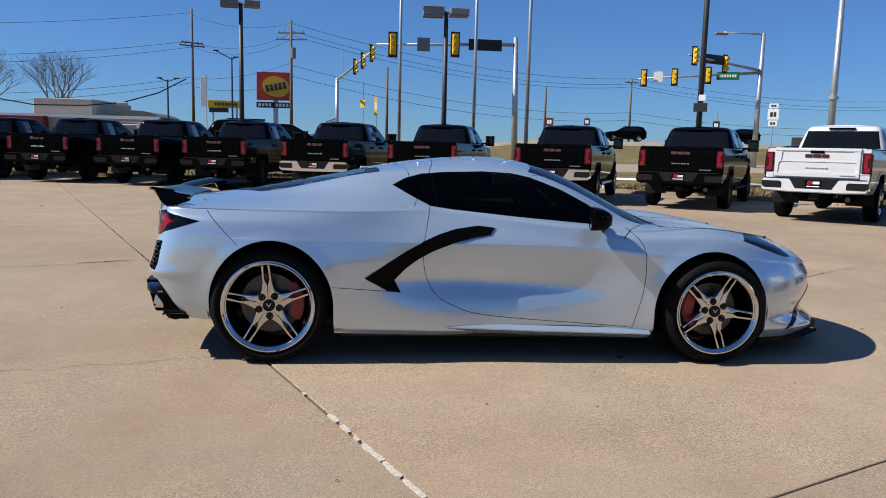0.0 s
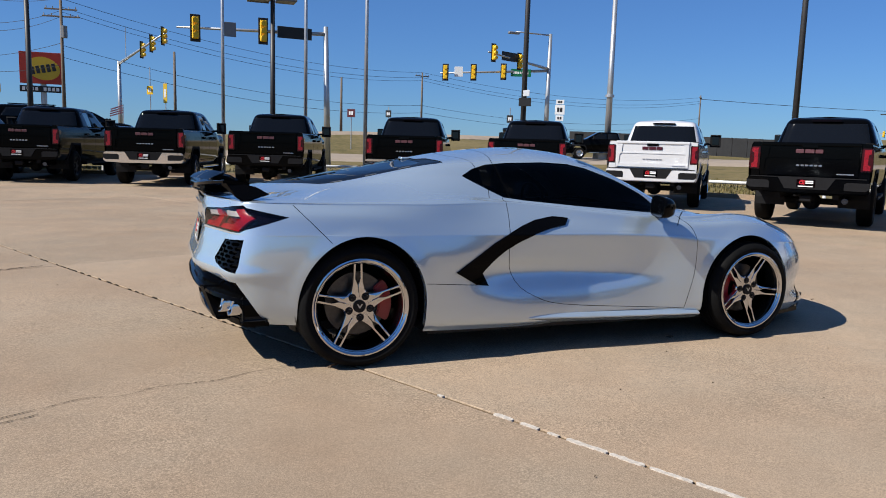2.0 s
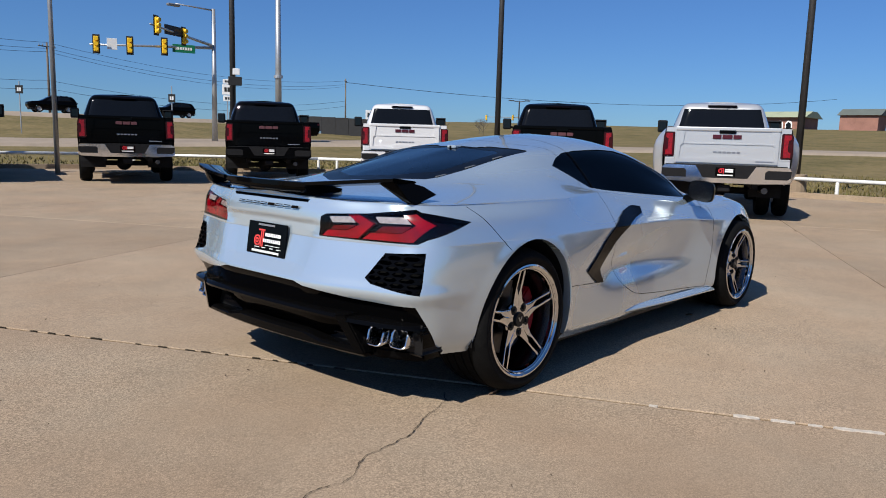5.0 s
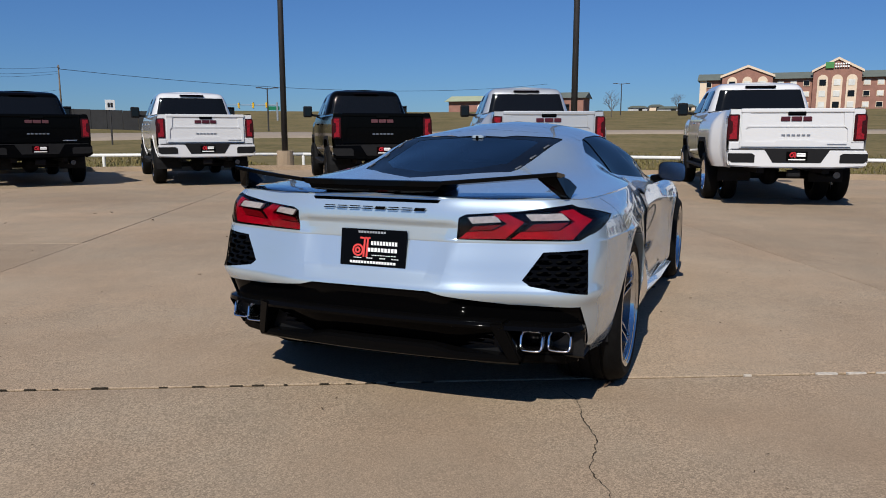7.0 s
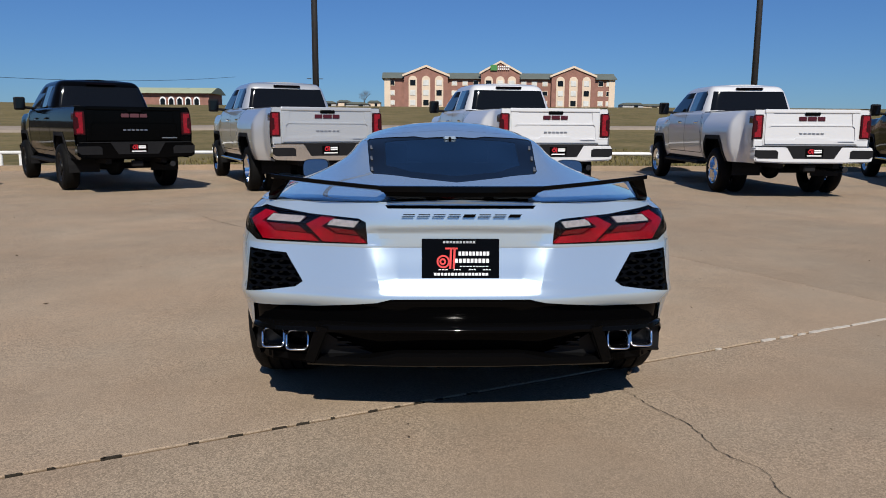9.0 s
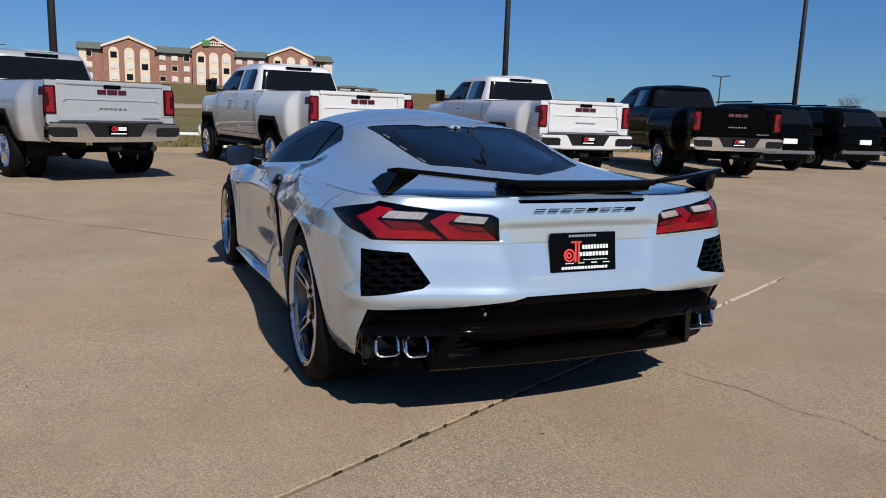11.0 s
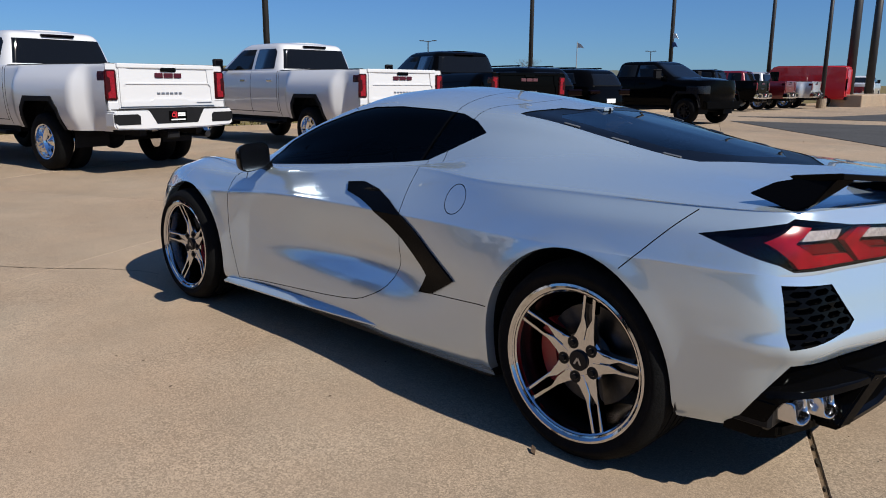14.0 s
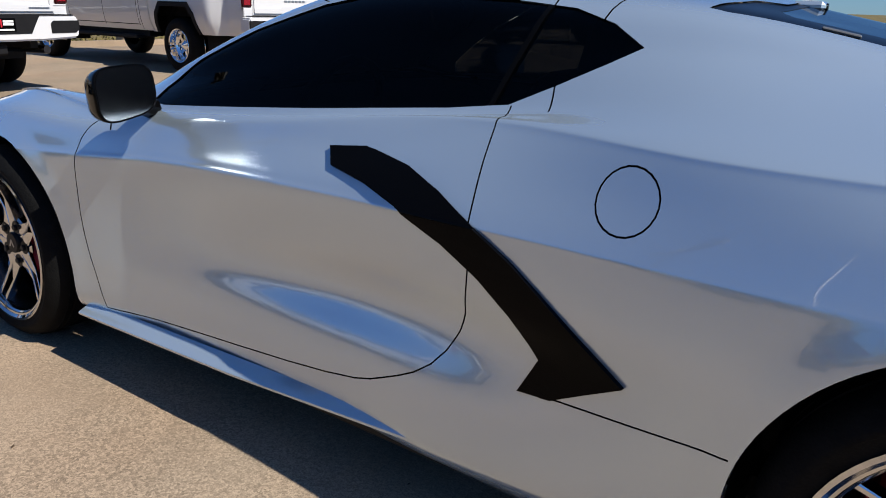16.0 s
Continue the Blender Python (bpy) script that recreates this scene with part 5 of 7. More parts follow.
def make_wheel(r, rim, width, turn, cal_x):
    """A chrome five-spoke wheel with tyre, disc and red caliper; axle along z, outer side +z, at the middle of the tread."""
    hw = width / 2
    w = thing("wheel", "", "")
    b = bmesh.new()
    prof = [(rim - 0.012, -hw + 0.01), (rim + 0.02, -hw), (r - 0.035, -hw - 0.004), (r - 0.012, -hw + 0.016), (r - 0.002, -hw + 0.05)]
    for k in range(4):
        z = -hw + 0.05 + (2 * hw - 0.1) * (k + 0.5) / 4
        prof += [(r, z - 0.018), (r, z - 0.006), (r - 0.007, z - 0.004), (r - 0.007, z + 0.004), (r, z + 0.006), (r, z + 0.018)]
    prof += [(r - 0.002, hw - 0.05), (r - 0.012, hw - 0.016), (r - 0.035, hw + 0.004), (r - 0.045, hw + 0.006), (r - 0.048, hw + 0.004), (rim + 0.02, hw), (rim - 0.012, hw - 0.01)]
    lathe(b, prof, 72, axis="z")
    part("tyre", b, RUBBER, w, "black low-profile tyre", smooth=True).data.set_sharp_from_angle(angle=radians(50))
    b = bmesh.new()
    lathe(b, [(rim - 0.012, hw - 0.006), (rim + 0.010, hw + 0.002), (rim + 0.012, hw - 0.004), (rim + 0.004, hw - 0.012)], 72, axis="z")
    lathe(b, [(rim + 0.010, hw + 0.002), (rim + 0.002, hw + 0.004), (rim - 0.006, hw - 0.003), (rim - 0.008, hw - 0.012), (rim - 0.011, hw - 0.012), (rim - 0.014, hw - 0.007), (rim - 0.019, hw - 0.012), (rim - 0.021, hw - 0.03)], 72, axis="z")
    for k in range(5):
        n0 = len(b.verts)
        spoke(b, 0.050, rim - 0.006, 0.046, 0.023, hw - 0.045, hw - 0.014, 0.03, 0.30)
        b.verts.ensure_lookup_table()
        bmesh.ops.transform(b, matrix=pose(0, 0, 0, 0, 0, turn + 72 * k), verts=b.verts[n0:])
    lathe(b, [(0.0, hw - 0.046), (0.078, hw - 0.046), (0.090, hw - 0.058), (0.092, hw - 0.10)], 40, axis="z")
    bmesh.ops.recalc_face_normals(b, faces=b.faces[:])
    bmesh.ops.bevel(b, geom=[e for e in b.edges if len(e.link_faces) == 2 and e.calc_face_angle() > 0.9 and e.calc_length() > 0.03], offset=0.0025, segments=1, affect="EDGES")
    rimo = part("rim", b, RIM_CHROME, w, "chrome five-spoke rim", smooth=True)
    rimo.data.set_sharp_from_angle(angle=radians(32))
    b = bmesh.new()
    lathe(b, [(rim - 0.020, hw - 0.028), (rim - 0.030, hw - 0.06), (rim - 0.042, 0.0), (rim - 0.03, -hw)], 72, axis="z")
    part("barrel", b, BARREL, rimo, "dark polished inner barrel", smooth=True)
    b = bmesh.new()
    lathe(b, [(0.0, hw - 0.036), (0.033, hw - 0.036), (0.036, hw - 0.040), (0.036, hw - 0.06)], 32, axis="z")
    part("hub_cap", b, SATIN_BLACK, rimo)
    b = bmesh.new()
    for s in (1, -1):
        prism(b, [(0.002 * s, -0.012), (0.016 * s, 0.012), (0.010 * s, 0.014), (0.0, -0.002)], hw - 0.0358, hw - 0.0345, "z")
    bmesh.ops.recalc_face_normals(b, faces=b.faces[:])
    part("cap_emblem", b, STEEL, rimo)
    for k in range(5):
        a = radians(turn + 36 + 72 * k)
        b = bmesh.new()
        lathe(b, [(0.0, hw - 0.036), (0.009, hw - 0.036), (0.011, hw - 0.040), (0.011, hw - 0.07)], 12, Matrix.Translation((0.063 * math.cos(a), 0.063 * math.sin(a), 0)), "z")
        lathe(b, [(0.012, hw - 0.0445), (0.022, hw - 0.0445), (0.022, hw - 0.05)], 14, Matrix.Translation((0.063 * math.cos(a), 0.063 * math.sin(a), 0)), "z")
        part("lug_nut", b, SATIN_BLACK, rimo)
    b = bmesh.new()
    lathe(b, [(0.07, hw - 0.125), (rim - 0.085, hw - 0.125), (rim - 0.083, hw - 0.128), (rim - 0.083, hw - 0.148), (rim - 0.085, hw - 0.151), (0.07, hw - 0.151)], 64, axis="z")
    part("brake_disc", b, DISC, w, "grey steel brake disc", smooth=True).data.set_sharp_from_angle(angle=radians(40))
    b = bmesh.new()
    a0, a1 = (-0.55, 0.75) if cal_x > 0 else (math.pi - 0.75, math.pi + 0.55)
    ri, ro = rim - 0.138, rim - 0.062
    prism(b, [(ri * math.cos(t), ri * math.sin(t)) for t in np.linspace(a0, a1, 9)] + [(ro * math.cos(t), ro * math.sin(t)) for t in np.linspace(a1, a0, 9)], hw - 0.16, hw - 0.095, "z")
    bmesh.ops.recalc_face_normals(b, faces=b.faces[:])
    bmesh.ops.bevel(b, geom=[e for e in b.edges if e.calc_face_angle(0) > 0.9], offset=0.008, segments=2, affect="EDGES")
    part("brake_caliper", b, RED_CAL, w, "red brake caliper")
    return w


def seat_wheel(proto, x, y, z):
    """Stand a wheel in the car, its outer side turned away from the middle."""
    w = proto
    w.parent = car
    w.matrix_basis = Matrix.Translation((x, y, z)) @ (pose(0, 0, 0, 90, 0, 0) if y < 0 else pose(0, 0, 0, -90, 0, 0))


for r, rim, wd, x, y in ((0.345, 0.262, 0.305, 0.0, 0.797), (0.327, 0.250, 0.245, WB, 0.826)):
    for s, tn in ((1, 43 if x == 0 else 66), (-1, 22 if x == 0 else -6)):
        # the caliper sits ahead of the rear axle and behind the front one
        seat_wheel(make_wheel(r, rim, wd, tn, 1 if x == 0 else -1), x, s * y, r)

# ---- pickup trucks: tailgate at x = 0, nose towards +x ----
EMBLEM_RED = mat("bright_red_emblem", (0.45, 0.012, 0.02), 0.4)
SMOKED_LAMP = mat("smoked_headlamp", (0.02, 0.02, 0.022), 0.1, 0.2, var=0.6, scale=30)
PANE = mat("truck_glass", (0.005, 0.0055, 0.006), 0.04, 0, spec=0.3)
ALLOY = mat("machined_alloy", (0.45, 0.45, 0.46), 0.25, 0.9, var=0.1, scale=30)


def road_wheel(parent, x, y, r, width, rim_mat, dual=False, n=8):
    """A truck wheel on its axle: tyre, rim with openings and hub."""
    s = 1 if y > 0 else -1
    w = thing("wheel", "", "")
    w.parent = parent
    w.matrix_basis = Matrix.Translation((x, y, r)) @ pose(0, 0, 0, -90 * s, 0, 0)
    hw, rim = width / 2, r * 0.60
    b = bmesh.new()
    lathe(b, [(rim - 0.01, -hw + 0.02), (rim + 0.02, -hw), (r - 0.05, -hw), (r - 0.012, -hw + 0.03), (r, -hw + 0.06), (r, hw - 0.06), (r - 0.012, hw - 0.03), (r - 0.05, hw), (rim + 0.02, hw), (rim - 0.01, hw - 0.02)], 40, axis="z")
    part("tyre", b, RUBBER, w, smooth=True).data.set_sharp_from_angle(angle=radians(40))
    b = bmesh.new()
    d = 0.13 if dual else 0.035
    lathe(b, [(rim + 0.012, hw - 0.012), (rim + 0.004, hw), (rim - 0.012, hw - 0.01), (rim - 0.03, hw - d * 0.8), (rim - 0.06, hw - d - 0.02)], 40, axis="z")
    lathe(b, [(rim - 0.06, hw - d - 0.10), (0.0, hw - d - 0.10)], 40, axis="z")
    for k in range(n):
        a = 360 * k / n
        prism(b, [(0.06, -0.035), (rim - 0.02, -0.022), (rim - 0.02, 0.022), (0.06, 0.035)], hw - d - 0.05, hw - d, "z", pose(0, 0, 0, 0, 0, a))
    lathe(b, [(0.10, hw - d - 0.05), (0.085, hw - d + 0.02), (0.0, hw - d + 0.025 + (0.06 if dual else 0))], 24, axis="z")
    bmesh.ops.recalc_face_normals(b, faces=b.faces[:])
    part("rim", b, rim_mat, w)
    return w


def truck_rows(S, dual):
    """Rows of the lower body from sill to rail, from the tail forward and round the nose."""
    L = 5.98 + S
    xs = np.concatenate([np.linspace(0, L - 0.55, 70), L - 0.55 * (1 - np.sin(np.linspace(0, math.pi / 2, 14)[1:]) ** 0.75)])
    rows = []
    for k, (y0, z0, zf) in enumerate(((0.92, 0.60, 0.50), (0.975, 0.78, 0.70), (0.998, 1.02, 0.95), (0.992, 1.22, 1.14), (0.968, 1.37, 1.27), (0.935, 1.415, 1.345))):
        pts = []
        for x in xs:
            t = min(1, max(0, (x - 4.3 - S) / 0.6))
            z = z0 + (zf - z0) * t * t * (3 - 2 * t)
            e = (x - (L - 0.55)) / 0.55
            y = y0 * (1 - 0.03 * t)
            if k == 5:
                y -= 0.03 * t
            if e > 0:
                y *= (1 - e ** 3.2) ** (1 / 3.2)
            if dual and k < 5:
                u = (x - 1.35) / (0.98 if x < 1.35 else 0.92)
                if abs(u) < 1:
                    y += (0.16, 0.175, 0.175, 0.15, 0.05)[k] * (lambda q: q * q * (3 - 2 * q))(min(1, (1 - abs(u)) / 0.22))
            pts.append((x, y, z))
        rows.append(np.array(pts))
    return rows, xs, L


def make_truck(name, label, body_mat, bumper_mat, rim_mat, S=0.0, dual=False, badge=BADGE_RED, bars=WHITE_PLASTIC, group="parked pickup trucks"):
    T = thing(name, label, "pickup truck", group)
    ax_r, ax_f = 1.30 + 0.1 * (S > 0), 5.33 - 0.16 + S
    rows, xs, L = truck_rows(S, dual)
    hb = bmesh.new()
    sheet(hb, [[tuple(p) for p in r] for r in smooth_rows(rows, 3)])
    hood = smooth_rows([rows[-1][xs > 4.45 + S]] + [np.array([(x, y * f, z + dz - 0.10 * max(0, (x - L + 0.9) / 0.9) ** 2) for x, y, z in rows[-1][xs > 4.45 + S]]) for f, dz in ((0.86, 0.03), (0.5, 0.075), (0.0, 0.085))], 3)
    sheet(hb, [[tuple(p) for p in r] for r in hood])
    bmesh.ops.remove_doubles(hb, verts=hb.verts[:], dist=0.001)
    bmesh.ops.recalc_face_normals(hb, faces=hb.faces[:])
    if sum(f.normal.y for f in hb.faces) < 0:
        bmesh.ops.reverse_faces(hb, faces=hb.faces[:])
    with_normals(hb)
    for cx in (ax_r, ax_f):
        out = [(cx + 0.57, 0.3), (cx + 0.57, 0.60), (cx + 0.50, 0.90), (cx + 0.37, 1.045), (cx - 0.37, 1.045), (cx - 0.50, 0.90), (cx - 0.57, 0.60), (cx - 0.57, 0.3)]
        fs = stencil(hb, out, "side", lambda c: c.y > 0.4)
        nb = lift(hb, fs, 0.012, 0.02)
        inn = [(cx + 0.50, 0.3), (cx + 0.50, 0.60), (cx + 0.44, 0.86), (cx + 0.33, 0.985), (cx - 0.33, 0.985), (cx - 0.44, 0.86), (cx - 0.50, 0.60), (cx - 0.50, 0.3)]
        cut = stencil(nb, inn, "side", lambda c: True)
        bmesh.ops.delete(nb, geom=cut, context="FACES")
        trim = TRIM_IN if (dual or body_mat is BLACK_PAINT) else body_mat
        part("arch_trim", mirrored(nb), trim, T), part("arch_trim", nb, trim, T)
        bmesh.ops.delete(hb, geom=fs, context="FACES")
    for pts in ([(2.03 + S, 0.62), (2.03 + S, 1.415)], [(2.10 + S, 0.68), (2.10 + S, 1.40)], [(3.14 + S, 0.66), (3.12 + S, 1.40)], [(4.26 + S, 0.66), (4.33 + S, 1.36)], [(2.10 + S, 0.69), (4.26 + S, 0.69)]):
        for a, c in zip(pts, pts[1:]):
            fs = [f for f in stencil(hb, strip(a, c, 0.012), "side", lambda p: p.y > 0.5) if f.calc_area() < 0.004]
            if fs:
                sink(hb, fs, 0.015, 1)
    rb = mirrored(hb)
    lay = rb.verts.layers.float_vector["n0"]
    for v in rb.verts:
        v[lay] = Vector((v[lay].x, -v[lay].y, v[lay].z))
    tmp = bpy.data.meshes.new("half")
    rb.to_mesh(tmp), rb.free()
    hb.from_mesh(tmp)
    bpy.data.meshes.remove(tmp)
    bmesh.ops.remove_doubles(hb, verts=[v for v in hb.verts if abs(v.co.y) < 0.002], dist=0.001)
    # front face: grille opening and lamps
    fs = stencil(hb, [(-0.72, 0.78), (0.72, 0.78), (0.68, 1.20), (-0.68, 1.20)], "rear", lambda c: c.x > L - 0.5)
    part("grille", lift(hb, fs, 0.004, 0.03), CHROME if bumper_mat is not BLACK_PAINT else GLOSS_BLACK, T)
    for s in (1, -1):
        fs = stencil(hb, [(s * 0.70, 0.98), (s * 0.97, 0.98), (s * 0.97, 1.18), (s * 0.70, 1.20)], "rear", lambda c: c.x > L - 0.75)
        part("headlight", lift(hb, fs, 0.006, 0.02), CLEAR_LENS if body_mat is not BLACK_PAINT else SMOKED_LAMP, T)
    skin("body", hb, body_mat, T, mats=(GAP,))
    # bed
    b = bmesh.new()
    for s in (1, -1):
        box(b, 0.03, 2.0 + S, s * 0.86, s * 0.945, 1.405, 1.422, 0.004)
        box(b, 0.03, 2.0 + S, s * 0.85, s * 0.87, 0.85, 1.41)
    box(b, 0.03, 2.0 + S, -0.86, 0.86, 0.84, 0.87)
    box(b, 1.97 + S, 2.02 + S, -0.93, 0.93, 0.65, 1.41)
    part("bed_liner", b, TRIM_IN, T)
    # tailgate
    b = bmesh.new()
    box(b, 0.0, 0.07, -0.80, 0.80, 0.90, 1.415, 0.012, seg=2)
    box(b, -0.022, 0.03, -0.80, 0.80, 1.365, 1.418, 0.012, seg=2)
    for s in (1, -1):
        prism(b, [(s * 0.66, 1.36), (s * 0.78, 1.36), (s * 0.78, 0.93), (s * 0.74, 0.93), (s * 0.72, 1.16), (s * 0.68, 1.19)], -0.018, 0.02, "x")
    prism(b, [(-0.72, 1.20), (0.72, 1.20), (0.70, 1.185), (-0.70, 1.185)], -0.012, 0.02, "x")
    prism(b, [(-0.78, 0.99), (-0.30, 0.99), (-0.26, 1.015), (0.26, 1.015), (0.30, 0.99), (0.78, 0.99), (0.78, 0.93), (-0.78, 0.93)], -0.02, 0.02, "x")
    bmesh.ops.recalc_face_normals(b, faces=b.faces[:])
    tg = part("tailgate", b, body_mat, T)
    b = bmesh.new()
    box(b, -0.026, 0.0, -0.13, 0.13, 1.33, 1.385, 0.012)
    part("tailgate_handle", b, GLOSS_BLACK, tg)
    for dy, w in ((0.158, 0.132), (0.0, 0.152), (-0.153, 0.124)):
        b = bmesh.new()
        box(b, -0.018, 0.0, dy - w / 2, dy + w / 2, 1.258, 1.315, 0.006)
        part("badge", b, badge, tg)
    b = bmesh.new()
    for i in range(6):
        box(b, -0.008, 0.0, -0.21 + i * 0.072, -0.21 + i * 0.072 + 0.052, 1.066, 1.090, 0.002)
    part("lettering", b, STEEL, tg)
    b = bmesh.new()
    box(b, -0.024, 0.0, -0.72, -0.45, 0.955, 0.972)
    part("model_badge", b, STEEL, tg)
    for s in (1, -1):
        b = bmesh.new()
        y0, y1 = s * 0.815, s * 0.995
        vs = prism(b, [(y0, 1.005), (y1 - s * 0.02, 1.005), (y1, 1.04), (y1 - s * 0.005, 1.31), (y1 - s * 0.03, 1.345), (y0, 1.345)], -0.012, 0.17, "x")
        bmesh.ops.recalc_face_normals(b, faces=b.faces[:])
        bmesh.ops.bevel(b, geom=b.edges[:], offset=0.01, segments=2, affect="EDGES")
        tl = part("tail_light", b, TRUCK_LENS, T, "deep red tail light with smoked core")
        b = bmesh.new()
        prism(b, [(s * 0.850, 1.03), (s * 0.955, 1.03), (s * 0.955, 1.09), (s * 0.915, 1.11), (s * 0.915, 1.25), (s * 0.955, 1.27), (s * 0.955, 1.325), (s * 0.850, 1.325)], -0.016, 0.0, "x")
        bmesh.ops.recalc_face_normals(b, faces=b.faces[:])
        part("lamp_bar", b, TRUCK_CORE, tl)
        b = bmesh.new()
        box(b, 0.0, 0.12, s * 0.80, s * 0.955, 0.88, 0.99, 0.01)
        box(b, 0.01, 0.06, s * 0.80, s * 0.955, 0.99, 1.41)
        part("corner_panel", b, body_mat, T)
    # rear bumper with step pockets and plate recess
    b = bmesh.new()
    prism(b, [(-0.96, 0.63), (-0.50, 0.61), (0.50, 0.61), (0.96, 0.63), (0.99, 0.68), (0.99, 0.86), (0.93, 0.885), (-0.93, 0.885), (-0.99, 0.86), (-0.99, 0.68)], -0.16, 0.06, "x")
    bmesh.ops.recalc_face_normals(b, faces=b.faces[:])
    bmesh.ops.bevel(b, geom=[e for e in b.edges if e.calc_face_angle(0) > 0.7], offset=0.02, segments=2, affect="EDGES")
    bp = part("rear_bumper", b, bumper_mat, T)
    b = bmesh.new()
    prism(b, [(-0.46, 0.885), (0.46, 0.885), (0.34, 0.69), (-0.34, 0.69)], -0.165, -0.10, "x")
    box(b, -0.15, 0.0, -0.93, 0.93, 0.885, 0.897)
    part("bumper_step", b, TRIM_IN, bp)
    for s in (1, -1):
        b = bmesh.new()
        prism(b, [(s * 0.60, 0.69), (s * 0.93, 0.69), (s * 0.985, 0.73), (s * 0.985, 0.83), (s * 0.64, 0.83), (s * 0.60, 0.80)], -0.166, -0.10, "x")
        bmesh.ops.recalc_face_normals(b, faces=b.faces[:])
        part("step_pocket", b, TRIM_IN, bp)
    b = bmesh.new()
    box(b, -0.172, -0.166, -0.15, 0.15, 0.72, 0.86, 0.003)
    pl = part("number_plate", b, BLACK_PAINT if body_mat is not BLACK_PAINT else DARK_LENS, T, "dealer plate with plain emblem")
    b = bmesh.new()
    lathe(b, [(0.034, -0.176), (0.018, -0.176), (0.018, -0.172), (0.034, -0.172)], 14, pose(0, 0.075, 0.805), "x")
    box(b, -0.176, -0.172, 0.020, 0.036, 0.765, 0.85)
    box(b, -0.176, -0.172, 0.020, 0.085, 0.838, 0.85)
    part("emblem", b, EMBLEM_RED, pl)
    b = bmesh.new()
    for y0, y1, z0, z1 in ((-0.12, 0.005, 0.815, 0.838), (-0.12, 0.005, 0.785, 0.808), (-0.12, 0.12, 0.73, 0.748)):
        box(b, -0.176, -0.172, y0, y1, z0, z1)
    part("lettering", b, WHITE_PLASTIC, pl)
    # cab
    lev = [(1.34, 2.05, 4.80, 0.95), (1.40, 2.06, 4.72, 0.935), (1.60, 2.12, 4.38, 0.875), (1.80, 2.18, 4.05, 0.805), (1.90, 2.22, 3.88, 0.76), (1.965, 2.30, 3.74, 0.70), (2.0, 2.45, 3.60, 0.58)]
    crow = []
    for z, x0, x1, yw in lev:
        pts = []
        for t in np.linspace(0, math.pi, 61):
            # a rounded box, from the middle of the back round the side to the middle of the front
            c_, s_ = -math.cos(t), math.sin(t)
            p_ = 0.20
            ux, uy = abs(c_) ** p_ * (1 if c_ > 0 else -1), abs(s_) ** (0.24)
            pts.append(((x0 + x1) / 2 + S + ux * (x1 - x0) / 2, uy * yw, z + 0.0))
        crow.append(np.array(pts))
    crow.append(np.array([(p[0], p[1] * 0.0, 2.022) for p in crow[-1]]))
    cb = bmesh.new()
    sheet(cb, [[tuple(p) for p in r] for r in smooth_rows(crow, 3)])
    mb = mirrored(cb)
    tmp = bpy.data.meshes.new("half")
    mb.to_mesh(tmp), mb.free()
    cb.from_mesh(tmp)
    bpy.data.meshes.remove(tmp)
    bmesh.ops.remove_doubles(cb, verts=cb.verts[:], dist=0.003)
    bmesh.ops.recalc_face_normals(cb, faces=cb.faces[:])
    with_normals(cb)
    panes = []
    for s in (1, -1):
        for poly, nm in (([(2.30 + S, 1.45), (3.05 + S, 1.44), (3.05 + S, 1.87), (2.42 + S, 1.87), (2.34 + S, 1.80)], "rear_door_window"), ([(3.15 + S, 1.44), (4.33 + S, 1.43), (4.10 + S, 1.60), (3.80 + S, 1.83), (3.70 + S, 1.87), (3.15 + S, 1.87)], "front_door_window")):
            panes.append((stencil(cb, poly, "side", (lambda c: c.y > 0.4) if s > 0 else (lambda c: c.y < -0.4)), nm))
    back = lambda c: c.x < 2.5 + S
    panes.append((stencil(cb, [(-0.80, 1.45), (0.80, 1.45), (0.71, 1.86), (-0.71, 1.86)], "rear", back), "rear_window"))
    panes.append((stencil(cb, [(-0.84, 1.44), (0.84, 1.44), (0.70, 1.88), (-0.70, 1.88)], "rear", lambda c: c.x > 3.6 + S), "windscreen"))
    for fs, nm in panes:
        part(nm, lift(cb, [f for f in fs if f.is_valid], 0.0, 0.012), PANE, T, smooth=True)
        sink(cb, [f for f in fs if f.is_valid], 0.015, 1)
    skin("cab", cb, body_mat, T, mats=(GAP,))
    b = bmesh.new()
    box(b, 2.17 + S, 2.24 + S, -0.27, 0.27, 1.895, 1.94, 0.012)
    part("high_stop_lamp", b, DARK_LENS, T)
    # mirrors, handles, boards, chassis
    for s in (1, -1):
        b = bmesh.new()
        box(b, 4.10 + S, 4.22 + S, s * 1.06, s * 1.27, 1.40, 1.68, 0.03, seg=2)
        mr = part("tow_mirror", b, TRIM_IN, T)
        b = bmesh.new()
        box(b, 4.092 + S, 4.10 + S, s * 1.085, s * 1.245, 1.43, 1.65, 0.003)
        part("mirror_glass", b, MIRROR, mr)
        b = bmesh.new()
        bar(b, (4.2 + S, s * 0.92, 1.44), (4.17 + S, s * 1.15, 1.46), 0.03)
        part("mirror_arm", b, TRIM_IN, mr)
        for x in (2.25, 3.32):
            b = bmesh.new()
            box(b, x + S, x + 0.2 + S, s * 0.985, s * 1.02, 1.235, 1.265, 0.01)
            part("door_handle", b, CHROME if body_mat is not BLACK_PAINT else GLOSS_BLACK, T)
        b = bmesh.new()
        box(b, 2.15 + S, 4.45 + S, s * 0.80, s * 1.0, 0.46, 0.52, 0.015)
        part("running_board", b, CHROME if bumper_mat is CHROME else TRIM_IN, T)
    b = bmesh.new()
    for s in (1, -1):
        box(b, 0.0, L - 0.4, s * 0.42, s * 0.52, 0.52, 0.68)
